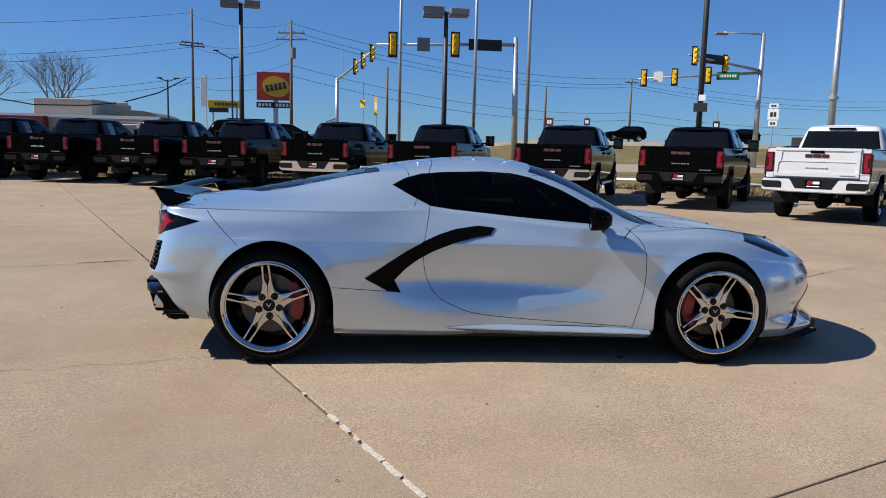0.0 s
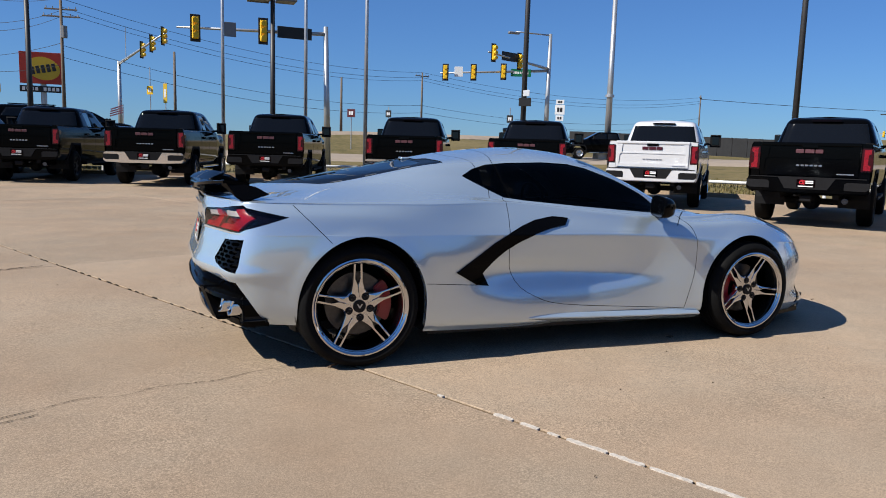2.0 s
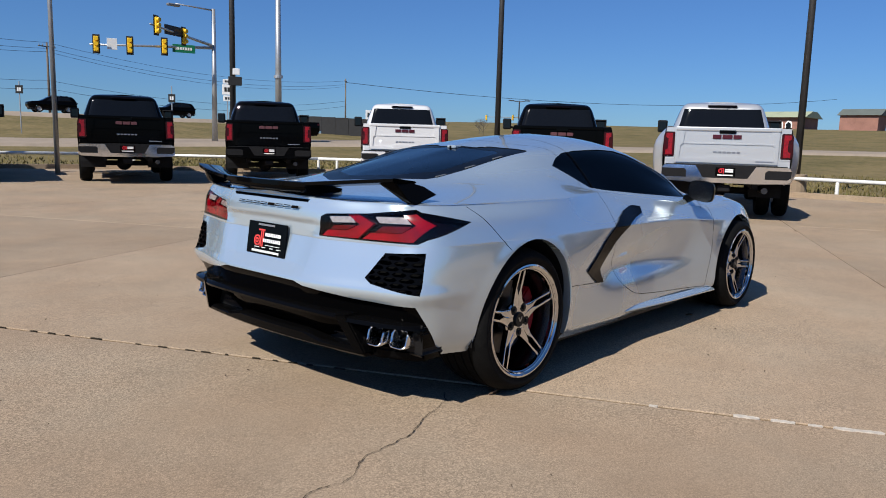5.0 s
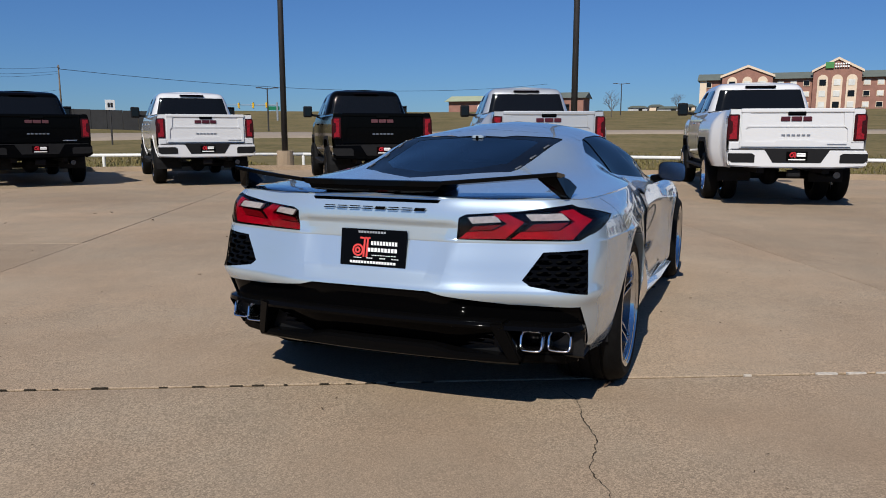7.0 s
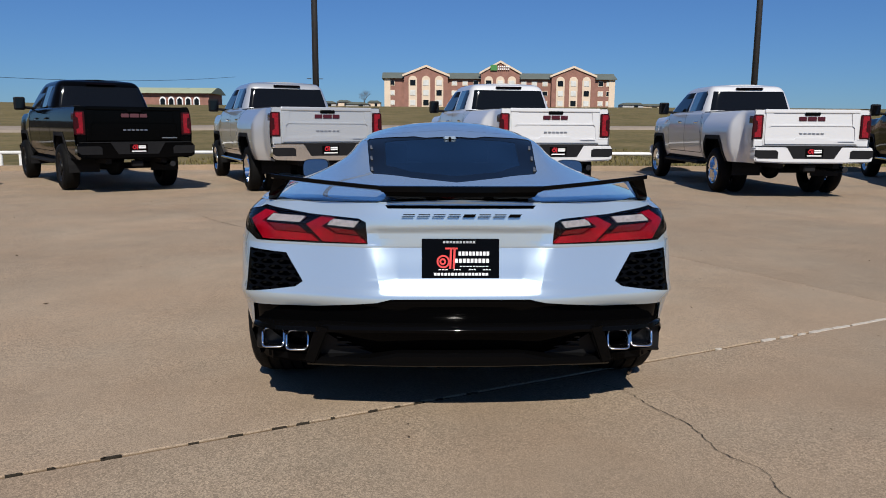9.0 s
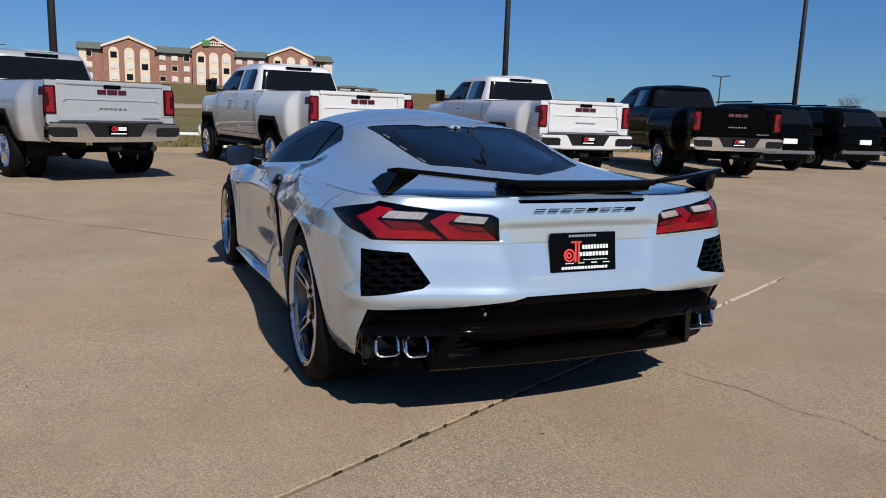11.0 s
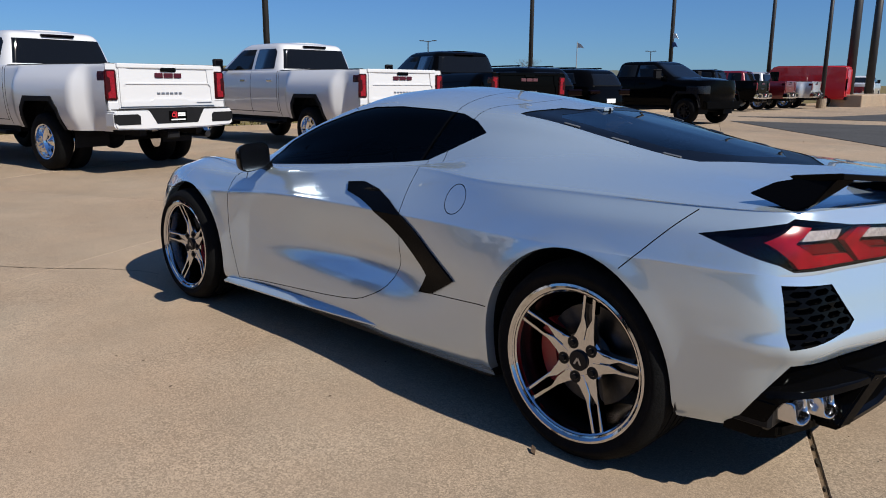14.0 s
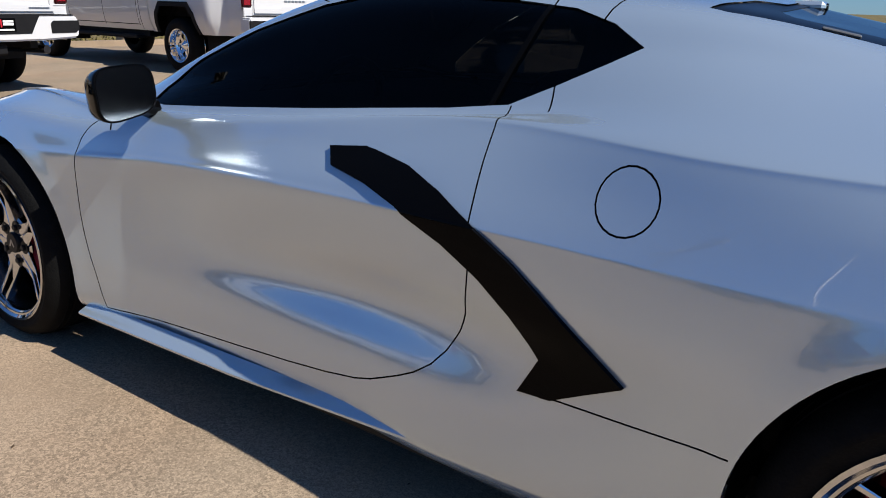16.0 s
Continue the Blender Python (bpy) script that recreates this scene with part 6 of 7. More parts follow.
    box(b, 0.9, 2.0, -0.35, 0.35, 0.60, 0.80)
    box(b, 2.0 + S, L - 0.4, -0.85, 0.85, 0.5, 0.66)
    bar(b, (ax_r, -0.85, 0.42), (ax_r, 0.85, 0.42), 0.06)
    bmesh.ops.create_uvsphere(b, u_segments=12, v_segments=8, radius=0.17, matrix=Matrix.Translation((ax_r, 0.05, 0.42)))
    box(b, -0.05, 0.25, -0.035, 0.035, 0.48, 0.56)
    box(b, -0.06, 0.0, -0.10, 0.10, 0.46, 0.58, 0.02)
    bar(b, (ax_f, -0.85, 0.42), (ax_f, 0.85, 0.42), 0.05)
    for s in (1, -1):
        box(b, ax_r - 0.03, ax_r + 0.03, s * 0.55, s * 0.62, 0.40, 0.85)
    part("chassis", b, TRIM_IN, T)
    b = bmesh.new()
    bar(b, (-0.02, -0.62, 0.50), (0.9, -0.60, 0.50), 0.05, n=14)
    part("exhaust", b, BARREL, T)
    for cx in (ax_r, ax_f):
        for s in (1, -1):
            b = bmesh.new()
            a = [(cx + 0.54 * math.cos(t), 0.46 + 0.60 * math.sin(t)) for t in np.linspace(-0.2, math.pi + 0.2, 16)]
            sheet(b, [[(p[0], s * y, p[1]) for p in a] for y in (0.45, 0.97)])
            part("wheel_well", b, TRIM_IN, T)
    b = bmesh.new()
    prism(b, [(-0.95, 0.50), (0.95, 0.50), (0.98, 0.75), (-0.98, 0.75)], L - 0.12, L + 0.02, "x")
    bmesh.ops.recalc_face_normals(b, faces=b.faces[:])
    bmesh.ops.bevel(b, geom=b.edges[:], offset=0.03, segments=2, affect="EDGES")
    part("front_bumper", b, bumper_mat, T)
    for s in (1, -1):
        road_wheel(T, ax_f, s * 0.88, 0.425, 0.27, rim_mat)
        if dual:
            road_wheel(T, ax_r, s * 1.02, 0.415, 0.22, rim_mat, True)
            road_wheel(T, ax_r, s * 0.72, 0.415, 0.22, rim_mat)
        else:
            road_wheel(T, ax_r, s * 0.88, 0.425, 0.27, rim_mat)
    # the bed sides and cab of a heavy truck stand tall
    for ob in T.children_recursive:
        if ob.data is not None and ob.parent.name.split(".")[0] != "wheel":
            for v in ob.data.vertices:
                v.co.z = float(np.interp(v.co.z, (0.0, 0.95, 1.42, 2.03), (0.0, 0.95, 1.51, 2.085)))
    return T


t_white = make_truck("pickup_truck", "white four-door heavy pickup truck with body-coloured bumper", WHITE_PAINT, WHITE_PAINT, CHROME)
t_white.matrix_basis = pose(9.40, 9.22, 0, 0, 0, 47)
t_black = make_truck("pickup_truck", "black lifted four-door pickup truck with black bumper", BLACK_PAINT, BLACK_PAINT, SATIN_BLACK, badge=BADGE_PINK)
t_black.matrix_basis = pose(9.78, 5.24, 0, 0, 0, 36)
t_dual = make_truck("pickup_truck", "white dual-rear-wheel pickup truck with body-coloured bumper", WHITE_PAINT, WHITE_PAINT, CHROME, 0.58, True)
t_dual.matrix_basis = pose(9.15, -2.10, 0, 0, 0, 10.5)
t_silver = make_truck("pickup_truck", "silver-white dual-rear-wheel pickup truck with chrome bumper", GREY_PAINT, CHROME, CHROME, 0.58, True)
t_silver.matrix_basis = pose(9.36, 1.80, 0, 0, 0, 24)
t_chrome = make_truck("pickup_truck", "black four-door pickup truck with chrome rear bumper", BLACK_PAINT, CHROME, ALLOY, badge=BADGE_PINK)
t_chrome.matrix_basis = pose(4.95, 13.52, 0, 0, 0, 66)
t_bdual = make_truck("pickup_truck", "black dual-rear-wheel pickup truck with chrome bumper", BLACK_PAINT, CHROME, CHROME, 0.58, True, BADGE_PINK)
t_bdual.matrix_basis = pose(9.1, -10.35, 0, 0, 0, -16)
copy_thing(t_dual, pose(8.90, -6.40, 0, 0, 0, -2))
for x, y, h, src in ((7.75, 12.15, 57, t_black), (1.73, 15.4, 72, t_black), (-1.25, 15.97, 75, t_chrome), (-4.3, 17.3, 78, t_black), (-7.0, 18.0, 80, t_black), (-10.0, 18.9, 81, t_black), (-13.2, 19.9, 82, t_black), (15.5, -22.05, 172, t_black)):
    copy_thing(src, pose(x, y, 0, 0, 0, h))

# ---- poles, signals and signs ----
LAMP_GREY = mat("lamp_housing", (0.20, 0.20, 0.20), 0.5, 0.3, var=0.1, scale=5)
GREEN_SIGN = mat("green_sign", (0.0, 0.14, 0.06), 0.5, 0, var=0.05, scale=5)
BLACK_SIGN = mat("sign_black", (0.012, 0.012, 0.012), 0.6, 0, var=0.2, scale=5)
RED_SIGN = mat("sign_red", (0.42, 0.03, 0.012), 0.5, 0, var=0.06, scale=2)
YELLOW_SIGN = mat("sign_yellow", (0.62, 0.40, 0.02), 0.5, 0, var=0.06, scale=2)


def light_pole(x, y, h, r, material=BRONZE, heads=2, base=True, turn=0, group="lot light poles", label="tall dark lot light pole on a concrete base"):
    z0 = max(0, land(x, y))
    T = thing("light_pole", label, "light pole", group, m=pose(x, y, z0, 0, 0, turn))
    b = bmesh.new()
    bar(b, (0, 0, 0), (0, 0, h), r, r * 0.72, 12)
    part("pole", b, material, T, smooth=True)
    if base:
        b = bmesh.new()
        bar(b, (0, 0, -0.2), (0, 0, 0.55), 0.28, 0.26, 16)
        part("base", b, CONCRETE, T)
    for k in range(heads):
        s = 1 if k == 0 else -1
        b = bmesh.new()
        box(b, s * 0.12, s * 0.78, -0.30, 0.30, h - 0.12, h + 0.14, 0.03)
        bar(b, (0, 0, h), (s * 0.2, 0, h), 0.05)
        part("lamp_head", b, LAMP_GREY, T)
    return T


light_pole(17.63, 3.15, 11, 0.095)
light_pole(16.15, 11.8, 11, 0.095)
light_pole(17.81, -9.27, 11, 0.095)
light_pole(18.0, -21.7, 11, 0.095)
light_pole(19.6, -36.2, 11, 0.12)
light_pole(18.8, -47.9, 11, 0.14)
light_pole(14.0, -43.9, 9.0, 0.13, heads=1)
light_pole(10.94, 18.66, 11, 0.10)
light_pole(2.8, 21.5, 6.05, 0.10)
light_pole(-5.3, 27.2, 7.1, 0.11, turn=10)
for x, y in ((14.2, -49.2), (15.2, -57.0)):
    light_pole(x, y, 11, 0.30, label="thick dark lot light pole on an island")
for x, y, h in ((1.23, 22.3, 10.5), (3.76, 20.63, 10.5), (5.06, 17.75, 10.5)):
    T = thing("flagpole", "slim silver flagpole with no flag", "flagpole", "flagpoles", m=pose(x, y, 0))
    b = bmesh.new()
    bar(b, (0, 0, -0.1), (0, 0, h), 0.065, 0.045, 12)
    part("pole", b, GALV, T, smooth=True)
    b = bmesh.new()
    bmesh.ops.create_uvsphere(b, u_segments=12, v_segments=8, radius=0.09, matrix=Matrix.Translation((0, 0, h)))
    part("finial", b, STEEL, T)
T = thing("highway_pole", "tall galvanised pole with a collar", "pole", m=pose(32.0, 45.4, land(32, 45.4)))
b = bmesh.new()
bar(b, (0, 0, 0), (0, 0, 13), 0.26, 0.17, 14)
part("pole", b, GALV, T, smooth=True)
b = bmesh.new()
bar(b, (0, 0, 4.9), (0, 0, 5.1), 0.34, 0.34, 14)
part("collar", b, GALV, T)
b = bmesh.new()
box(b, -1.0, -0.2, -0.4, 0.4, -0.3, 1.7, 0.03)
part("cabinet", b, GALV, T)


def signal(parent, m, k=1.0):
    """A three-lamp signal head with a black backplate, seen from behind."""
    b = bmesh.new()
    box(b, -0.26 * k, 0.26 * k, -0.015, 0.015, -0.70 * k, 0.70 * k, 0.01, m)
    plate_ = part("backplate", b, BLACK_SIGN, parent)
    b = bmesh.new()
    for i in (-1, 0, 1):
        vs = bmesh.ops.create_cone(b, cap_ends=True, segments=14, radius1=0.17 * k, radius2=0.15 * k, depth=0.3, matrix=m @ Matrix.Translation((0, -0.14, i * 0.38 * k)) @ pose(0, 0, 0, 90, 0, 0))
    box(b, -0.17 * k, 0.17 * k, -0.16, 0.0, -0.56 * k, 0.56 * k, 0.03, m)
    part("signal_head", b, SIGNAL_YELLOW, parent)


def board(parent, name, m, w, h, material, depth=0.04):
    b = bmesh.new()
    box(b, -w / 2, w / 2, -depth / 2, depth / 2, -h / 2, h / 2, 0.008, m)
    return part(name, b, material, parent)


# near mast: arm towards -x
T = thing("traffic_mast", "galvanised mast arm with yellow traffic signals", "traffic signal", "traffic masts")
b = bmesh.new()
bar(b, (8.2, 37.5, land(8.2, 37.5)), (8.05, 37.5, 7.7), 0.20, 0.13, 14)
part("mast", b, GALV, T, smooth=True)
b = bmesh.new()
bar(b, (8.1, 37.5, 7.3), (0.2, 37.5, 7.05), 0.11, 0.05, 12)
part("arm", b, GALV, T, smooth=True)
for x, z in ((1.125, 7.06), (4.61, 7.18)):
    signal(T, pose(x, 37.42, z, 0, 0, 4))
board(T, "sign_back", pose(2.83, 37.35, 7.12, 0, 0, 4), 0.72, 0.75, LAMP_GREY)
board(T, "street_sign", pose(6.3, 37.35, 7.2, 0, 0, 4), 1.9, 0.62, BLACK_SIGN)
# mast across the junction: two arms and a lamp
T = thing("traffic_mast", "galvanised mast with two signal arms and a lamp", "traffic signal", "traffic masts")
g0 = land(26.85, 46)
for nm, a, c, r0, r1 in (("mast", (26.85, 46, g0), (26.9, 46, 9.9), 0.20, 0.13), ("arm", (26.8, 46, 7.2), (18.3, 46.4, 6.55), 0.11, 0.05), ("arm", (26.8, 46, 7.35), (19.6, 41.0, 7.55), 0.11, 0.05), ("lamp_arm", (26.9, 46, 9.8), (24.0, 46, 9.85), 0.06, 0.04)):
    b = bmesh.new()
    bar(b, a, c, r0, r1, 12)
    part(nm, b, GALV, T, smooth=True)
b = bmesh.new()
box(b, 23.4, 24.3, 45.85, 46.15, 9.66, 9.82, 0.04)
part("lamp_head", b, LAMP_GREY, T)
for x, y, z in ((18.6, 46.3, 6.6), (20.75, 46.2, 6.72), (23.1, 46.1, 6.9), (19.9, 41.0, 7.5), (22.9, 43.2, 7.35)):
    signal(T, pose(x, y - 0.15, z, 0, 0, -25 if y > 44 else 20), 0.85)
board(T, "lane_sign", pose(19.6, 46.1, 6.7, 0, 0, -20), 0.6, 0.7, WHITE_PLASTIC)
ob = board(T, "street_sign", pose(24.5, 45.9, 6.9, 0, 0, -20), 1.5, 0.55, GREEN_SIGN)
b = bmesh.new()
for i in range(7):
    box(b, -0.6 + i * 0.17, -0.6 + i * 0.17 + 0.12, -0.03, -0.02, -0.09, 0.09, 0, pose(24.5, 45.9, 6.9, 0, 0, -20))
part("lettering", b, WHITE_PLASTIC, ob)
board(T, "street_sign", pose(22.0, 42.6, 7.55, 0, 0, 25), 1.9, 0.6, BLACK_SIGN)
# far mast: arm towards the viewer
T = thing("traffic_mast", "galvanised mast with an arm of yellow signals", "traffic signal", "traffic masts")
for nm, a, c, r0, r1 in (("mast", (-3.6, 64.5, 0.3), (-3.6, 64.5, 7.6), 0.2, 0.14), ("arm", (-3.6, 64.5, 7.4), (-0.2, 51.0, 8.4), 0.12, 0.05)):
    b = bmesh.new()
    bar(b, a, c, r0, r1, 12)
    part(nm, b, GALV, T, smooth=True)
for t in (0.55, 0.75, 0.97):
    signal(T, pose(-3.6 + 3.4 * t, 64.4 - 13.5 * t, 7.3 + t, 0, 0, 60), 0.9)
b = bmesh.new()
bar(b, (-3.0, 63, 7.6), (-3.0, 63, 10.2), 0.03)
part("sensor_post", b, GALV, T)


# small signs
def road_sign(name, label, x, y, top, boards, r=0.04, material=GALV):
    z0 = max(0.0, land(x, y))
    T = thing(name, label, "road sign", m=pose(x, y, z0, 0, 0, -30))
    b = bmesh.new()
    bar(b, (0, 0, -0.1), (0, 0, top - z0), r, r, 8)
    part("post", b, material, T)
    for w, h, z, mt in boards:
        o = board(T, "sign_board", pose(0, -0.06, z - z0), w, h, mt, 0.03)
        b = bmesh.new()
        for i in range(2):
            box(b, -0.28 * w + i * 0.3 * w, -0.05 * w + i * 0.3 * w, -0.085, -0.073, z - z0 - 0.22 * h, z - z0 + 0.22 * h)
        part("symbol", b, BLACK_SIGN if mt is WHITE_PLASTIC else WHITE_PLASTIC, o)
    return T


road_sign("route_sign", "white route marker boards on a post", 28.8, 47.4, 5.2, ((0.62, 0.34, 5.05, WHITE_PLASTIC), (0.75, 0.75, 4.45, WHITE_PLASTIC), (0.6, 0.42, 3.8, WHITE_PLASTIC)))
road_sign("stop_sign", "red road sign on a thin post", 15.2, 60.0, 4.4, ((0.7, 0.7, 4.0, mat("dark_red_sign", (0.09, 0.012, 0.016), 0.5)),))
road_sign("warning_sign", "yellow warning sign seen from its edge", 0.0, 63.5, 6.0, ((0.35, 1.6, 5.1, YELLOW_SIGN),))
road_sign("school_beacon", "yellow flashing beacon box on a post", -1.2, 63.8, 7.2, ((0.55, 0.7, 5.3, SIGNAL_YELLOW),))
road_sign("crossing_signal", "small dark crossing signal on a post", 26.0, 50.5, 4.6, ((0.5, 0.6, 3.7, BLACK_SIGN),))
road_sign("crossing_signal", "small dark crossing signal on a post", 18.0, 58.0, 4.6, ((0.5, 0.6, 4.0, BLACK_SIGN),))
road_sign("parking_sign", "two white sign boards on a dark post", 31.0, 34.0, 2.9, ((0.55, 0.6, 2.65, WHITE_PLASTIC),), 0.05, BRONZE)
T = thing("pole_sign", "small dark sign board strapped to a pole", "sign", m=pose(10.85, 18.5, 0))
board(T, "sign_board", pose(-0.05, -0.2, 2.85, 0, 0, -30), 0.42, 0.28, BLACK_SIGN)
board(T, "sign_back", pose(0, -0.19, 3.15, 0, 0, -30), 0.22, 0.2, WHITE_PLASTIC)

# restaurant sign: red panel with a yellow oval, lettering as plain bars
T = thing("restaurant_sign", "red roadside sign with a yellow oval on a pole", "sign", m=pose(-10.2, 72, 0))
b = bmesh.new()
bar(b, (0, 0.3, 0), (0, 0.3, 6.0), 0.25, 0.25, 12)
part("pole", b, GALV, T)
pn = board(T, "panel", pose(-0.05, 0, 7.25), 3.5, 2.75, RED_SIGN, 0.5)
b = bmesh.new()
ring = [(1.35 * math.cos(a), 1.0 * math.sin(a)) for a in np.linspace(0, 2 * math.pi, 33)[:-1]]
prism(b, ring, -0.29, -0.25, "y", pose(0.1, 0, 7.2, 0, 12, 0))
part("oval", b, YELLOW_SIGN, pn)
b = bmesh.new()
for i in range(5):
    box(b, -1.02 + i * 0.43, -0.72 + i * 0.43, -0.33, -0.29, -0.32, 0.36, 0.02, pose(0.1, 0, 7.15, 0, -12, 0))
part("lettering", b, BLACK_SIGN, pn)
lp = board(T, "lower_panel", pose(-0.2, 0, 5.4), 3.3, 0.55, BLACK_SIGN, 0.3)
b = bmesh.new()
for i in range(9):
    if i != 4:
        box(b, -1.55 + i * 0.34, -1.32 + i * 0.34, -0.17, -0.15, 5.25, 5.55, 0, pose(-0.1, 0, 0))
part("lettering", b, WHITE_PLASTIC, lp)
T = thing("shop_sign", "low yellow and black shop sign on posts", "sign", m=pose(-15.6, 74, 0))
o = board(T, "panel", pose(0, 0, 5.45), 3.4, 0.75, YELLOW_SIGN, 0.3)
board(T, "lower_panel", pose(-0.6, 0, 4.85), 1.9, 0.45, BLACK_SIGN, 0.3)
b = bmesh.new()
for i in range(9):
    box(b, -1.0 + i * 0.26, -0.82 + i * 0.26, -0.17, -0.15, 5.3, 5.6)
part("lettering", b, BLACK_SIGN, o)
for s in (-1.2, 1.2):
    b = bmesh.new()
    bar(b, (s, 0, 0), (s, 0, 5.2), 0.1)
    part("post", b, GALV, T)
T = thing("feather_banner", "white vertical banner on a pole", "banner", m=pose(-15.4, 64, 0))
board(T, "banner", pose(0, 0, 6.0), 0.5, 2.6, WHITE_PLASTIC, 0.03)
b = bmesh.new()
bar(b, (0.25, 0, 0), (0.25, 0, 7.4), 0.04)
part("pole", b, GALV, T)


# utility poles and wires
def utility_pole(x, y, h, arms, turn=0, lean=0):
    z0 = land(x, y)
    T = thing("utility_pole", "weathered wooden utility pole with crossarms", "utility pole", "utility poles", m=pose(x, y, z0, 0, lean, turn))
    b = bmesh.new()
    bar(b, (0, 0, 0), (0, 0, h - z0), 0.17, 0.11, 10)
    part("pole", b, WOOD_POLE, T, smooth=True)
    for z, w in arms:
        b = bmesh.new()
        box(b, -w / 2, w / 2, -0.06, 0.06, z - z0 - 0.06, z - z0 + 0.06, 0.01)
        am = part("crossarm", b, WOOD_POLE, T)
        for s in (-0.45, -0.25, 0.25, 0.45):
            b = bmesh.new()
            bar(b, (s * w, 0, z - z0 + 0.05), (s * w, 0, z - z0 + 0.25), 0.05, 0.03)
            part("insulator", b, LAMP_GREY, am)
    return T


utility_pole(-19.0, 75, 15.0, ((11.3, 2.6), (11.6, 2.2)), 30)
utility_pole(-8.2, 68.5, 13.2, ((12.0, 2.6), (11.4, 3.0)), -10)
b = bmesh.new()
bar(b, (-8.0, 68.2, 9.6), (-8.0, 68.2, 10.6), 0.28)
tagged(part("transformer", b, LAMP_GREY), "grey transformer can on a utility pole", "transformer")
utility_pole(34, 95, 11.5, ((11.0, 2.4),), 20)
utility_pole(96, 112, 12.5, ((12.0, 2.4),), 40)
utility_pole(19.5, 82, 9.0, (), 0)
utility_pole(1.0, 73, 9.6, (), 0)


def wire(a, c, sag, r=0.022):
    b = bmesh.new()
    n = 16
    P = []
    for i in range(n + 1):
        t = i / n
        p = Vector(a).lerp(Vector(c), t)
        p.z -= sag * 4 * t * (1 - t)
        P.append(p)
    rows = [[(p.x, p.y + r * math.cos(k * 2.1), p.z + r * math.sin(k * 2.1)) for k in range(3)] for p in P]
    sheet(b, rows, close=True)
    ob = part("power_line", b, BLACK_SIGN)
    tagged(ob, "thin sagging overhead power line", "power line", "power lines")


for dz, sg in ((14.6, 1.2), (11.8, 1.6), (11.2, 1.8), (8.2, 2.0), (7.6, 2.2)):
    wire((-19, 75, dz), (-70, 82, dz - 0.4), sg)
for a, c, sg in (((-19, 75, 14.4), (-8.2, 68.5, 12.9), 0.8), ((-19, 75, 11.6), (-8.2, 68.5, 11.9), 0.9), ((-19, 75, 11.2), (-8.2, 68.5, 11.4), 1.1), ((-19, 75, 8.0), (-8.2, 68.5, 9.2), 0.5), ((-19, 75, 7.2), (-8.2, 68.5, 7.4), 0.6)):
    wire(a, c, sg)
for z, sg in ((12.9, 3.0), (12.2, 3.2), (11.8, 3.4), (9.0, 3.0), (8.0, 3.0)):
    wire((-8.2, 68.5, z), (34, 95, z - 1.4 if z > 10 else z - 2.0), sg * 0.5)
    wire((34, 95, z - 1.4 if z > 10 else z - 2.0), (96, 112, z - 0.8), sg * 0.6)
wire((96, 112, 11.8), (240, 60, 16), 3, 0.05)

# ---- buildings ----
BRICK_RED = mat("red_brick", (0.25, 0.125, 0.095), 0.9, 0, var=0.2, scale=0.6)
CREAM = mat("cream_render", (0.62, 0.50, 0.38), 0.9, 0, var=0.08, scale=0.3)
ROOF_GREEN = mat("green_grey_roof", (0.10, 0.115, 0.10), 0.85, 0, var=0.15, scale=0.5)
TAN_WALL = mat("tan_block_wall", (0.44, 0.38, 0.32), 0.9, 0, var=0.1, scale=0.2)
BLIND = mat("window_blind", (0.55, 0.55, 0.52), 0.5, 0, var=0.15, scale=0.5)

hotel = thing("hotel", "long red-brick hotel with cream bays and green roof", "hotel", m=pose(224, 0, 6.3))
b = bmesh.new()
box(b, 0, 16, -57, 11.8, -3, 8.6)
part("wall", b, BRICK_RED, hotel)
b = bmesh.new()
prism(b, [(-1.0, 8.6), (17, 8.6), (12, 10.6), (4, 10.6)], -57.8, 12.6, "y")
bmesh.ops.recalc_face_normals(b, faces=b.faces[:])
part("roof", b, ROOF_GREEN, hotel)
bays = []
for yc, w, top, hip in ((-0.5, 13.0, 9.4, 2.6), (-22.6, 11.5, 10.2, 3.2), (-44.5, 13.0, 9.4, 2.6)):
    b = bmesh.new()
    prism(b, [(yc - w / 2, -3), (yc + w / 2, -3), (yc + w / 2, top), (yc, top + hip), (yc - w / 2, top)], -1.4, 2.0, "x")
    bmesh.ops.recalc_face_normals(b, faces=b.faces[:])
    bay = part("gable_bay", b, BRICK_RED, hotel)
    b = bmesh.new()
    for s in (1, -1):
        prism(b, [(yc + s * (w / 2 + 0.5), top - 0.3), (yc + s * (w / 2 + 0.5), top + 0.3), (yc, top + hip + 0.5), (yc, top + hip - 0.15)], -1.8, 0, "x")
    bmesh.ops.recalc_face_normals(b, faces=b.faces[:])
    part("gable_trim", b, CREAM, bay)
    for k in (-1, 0, 1):
        y0 = yc + k * w * 0.3
        b = bmesh.new()
        arc_ = [(y0 + 1.25 * math.cos(a), 8.1 + 1.25 * math.sin(a)) for a in np.linspace(0, math.pi, 9)]
        prism(b, [(y0 - 1.25, -3), (y0 + 1.25, -3)] + arc_, -1.65, -1.3, "x")
        bmesh.ops.recalc_face_normals(b, faces=b.faces[:])
        strip_ = part("cream_bay", b, CREAM, bay)
        for fl in range(3):
            b = bmesh.new()
            box(b, -1.75, -1.6, y0 - 0.8, y0 + 0.8, 0.7 + 2.9 * fl, 2.3 + 2.9 * fl, 0.04)
            part("window", b, BLIND if (fl + k) % 3 else PANE, bay)
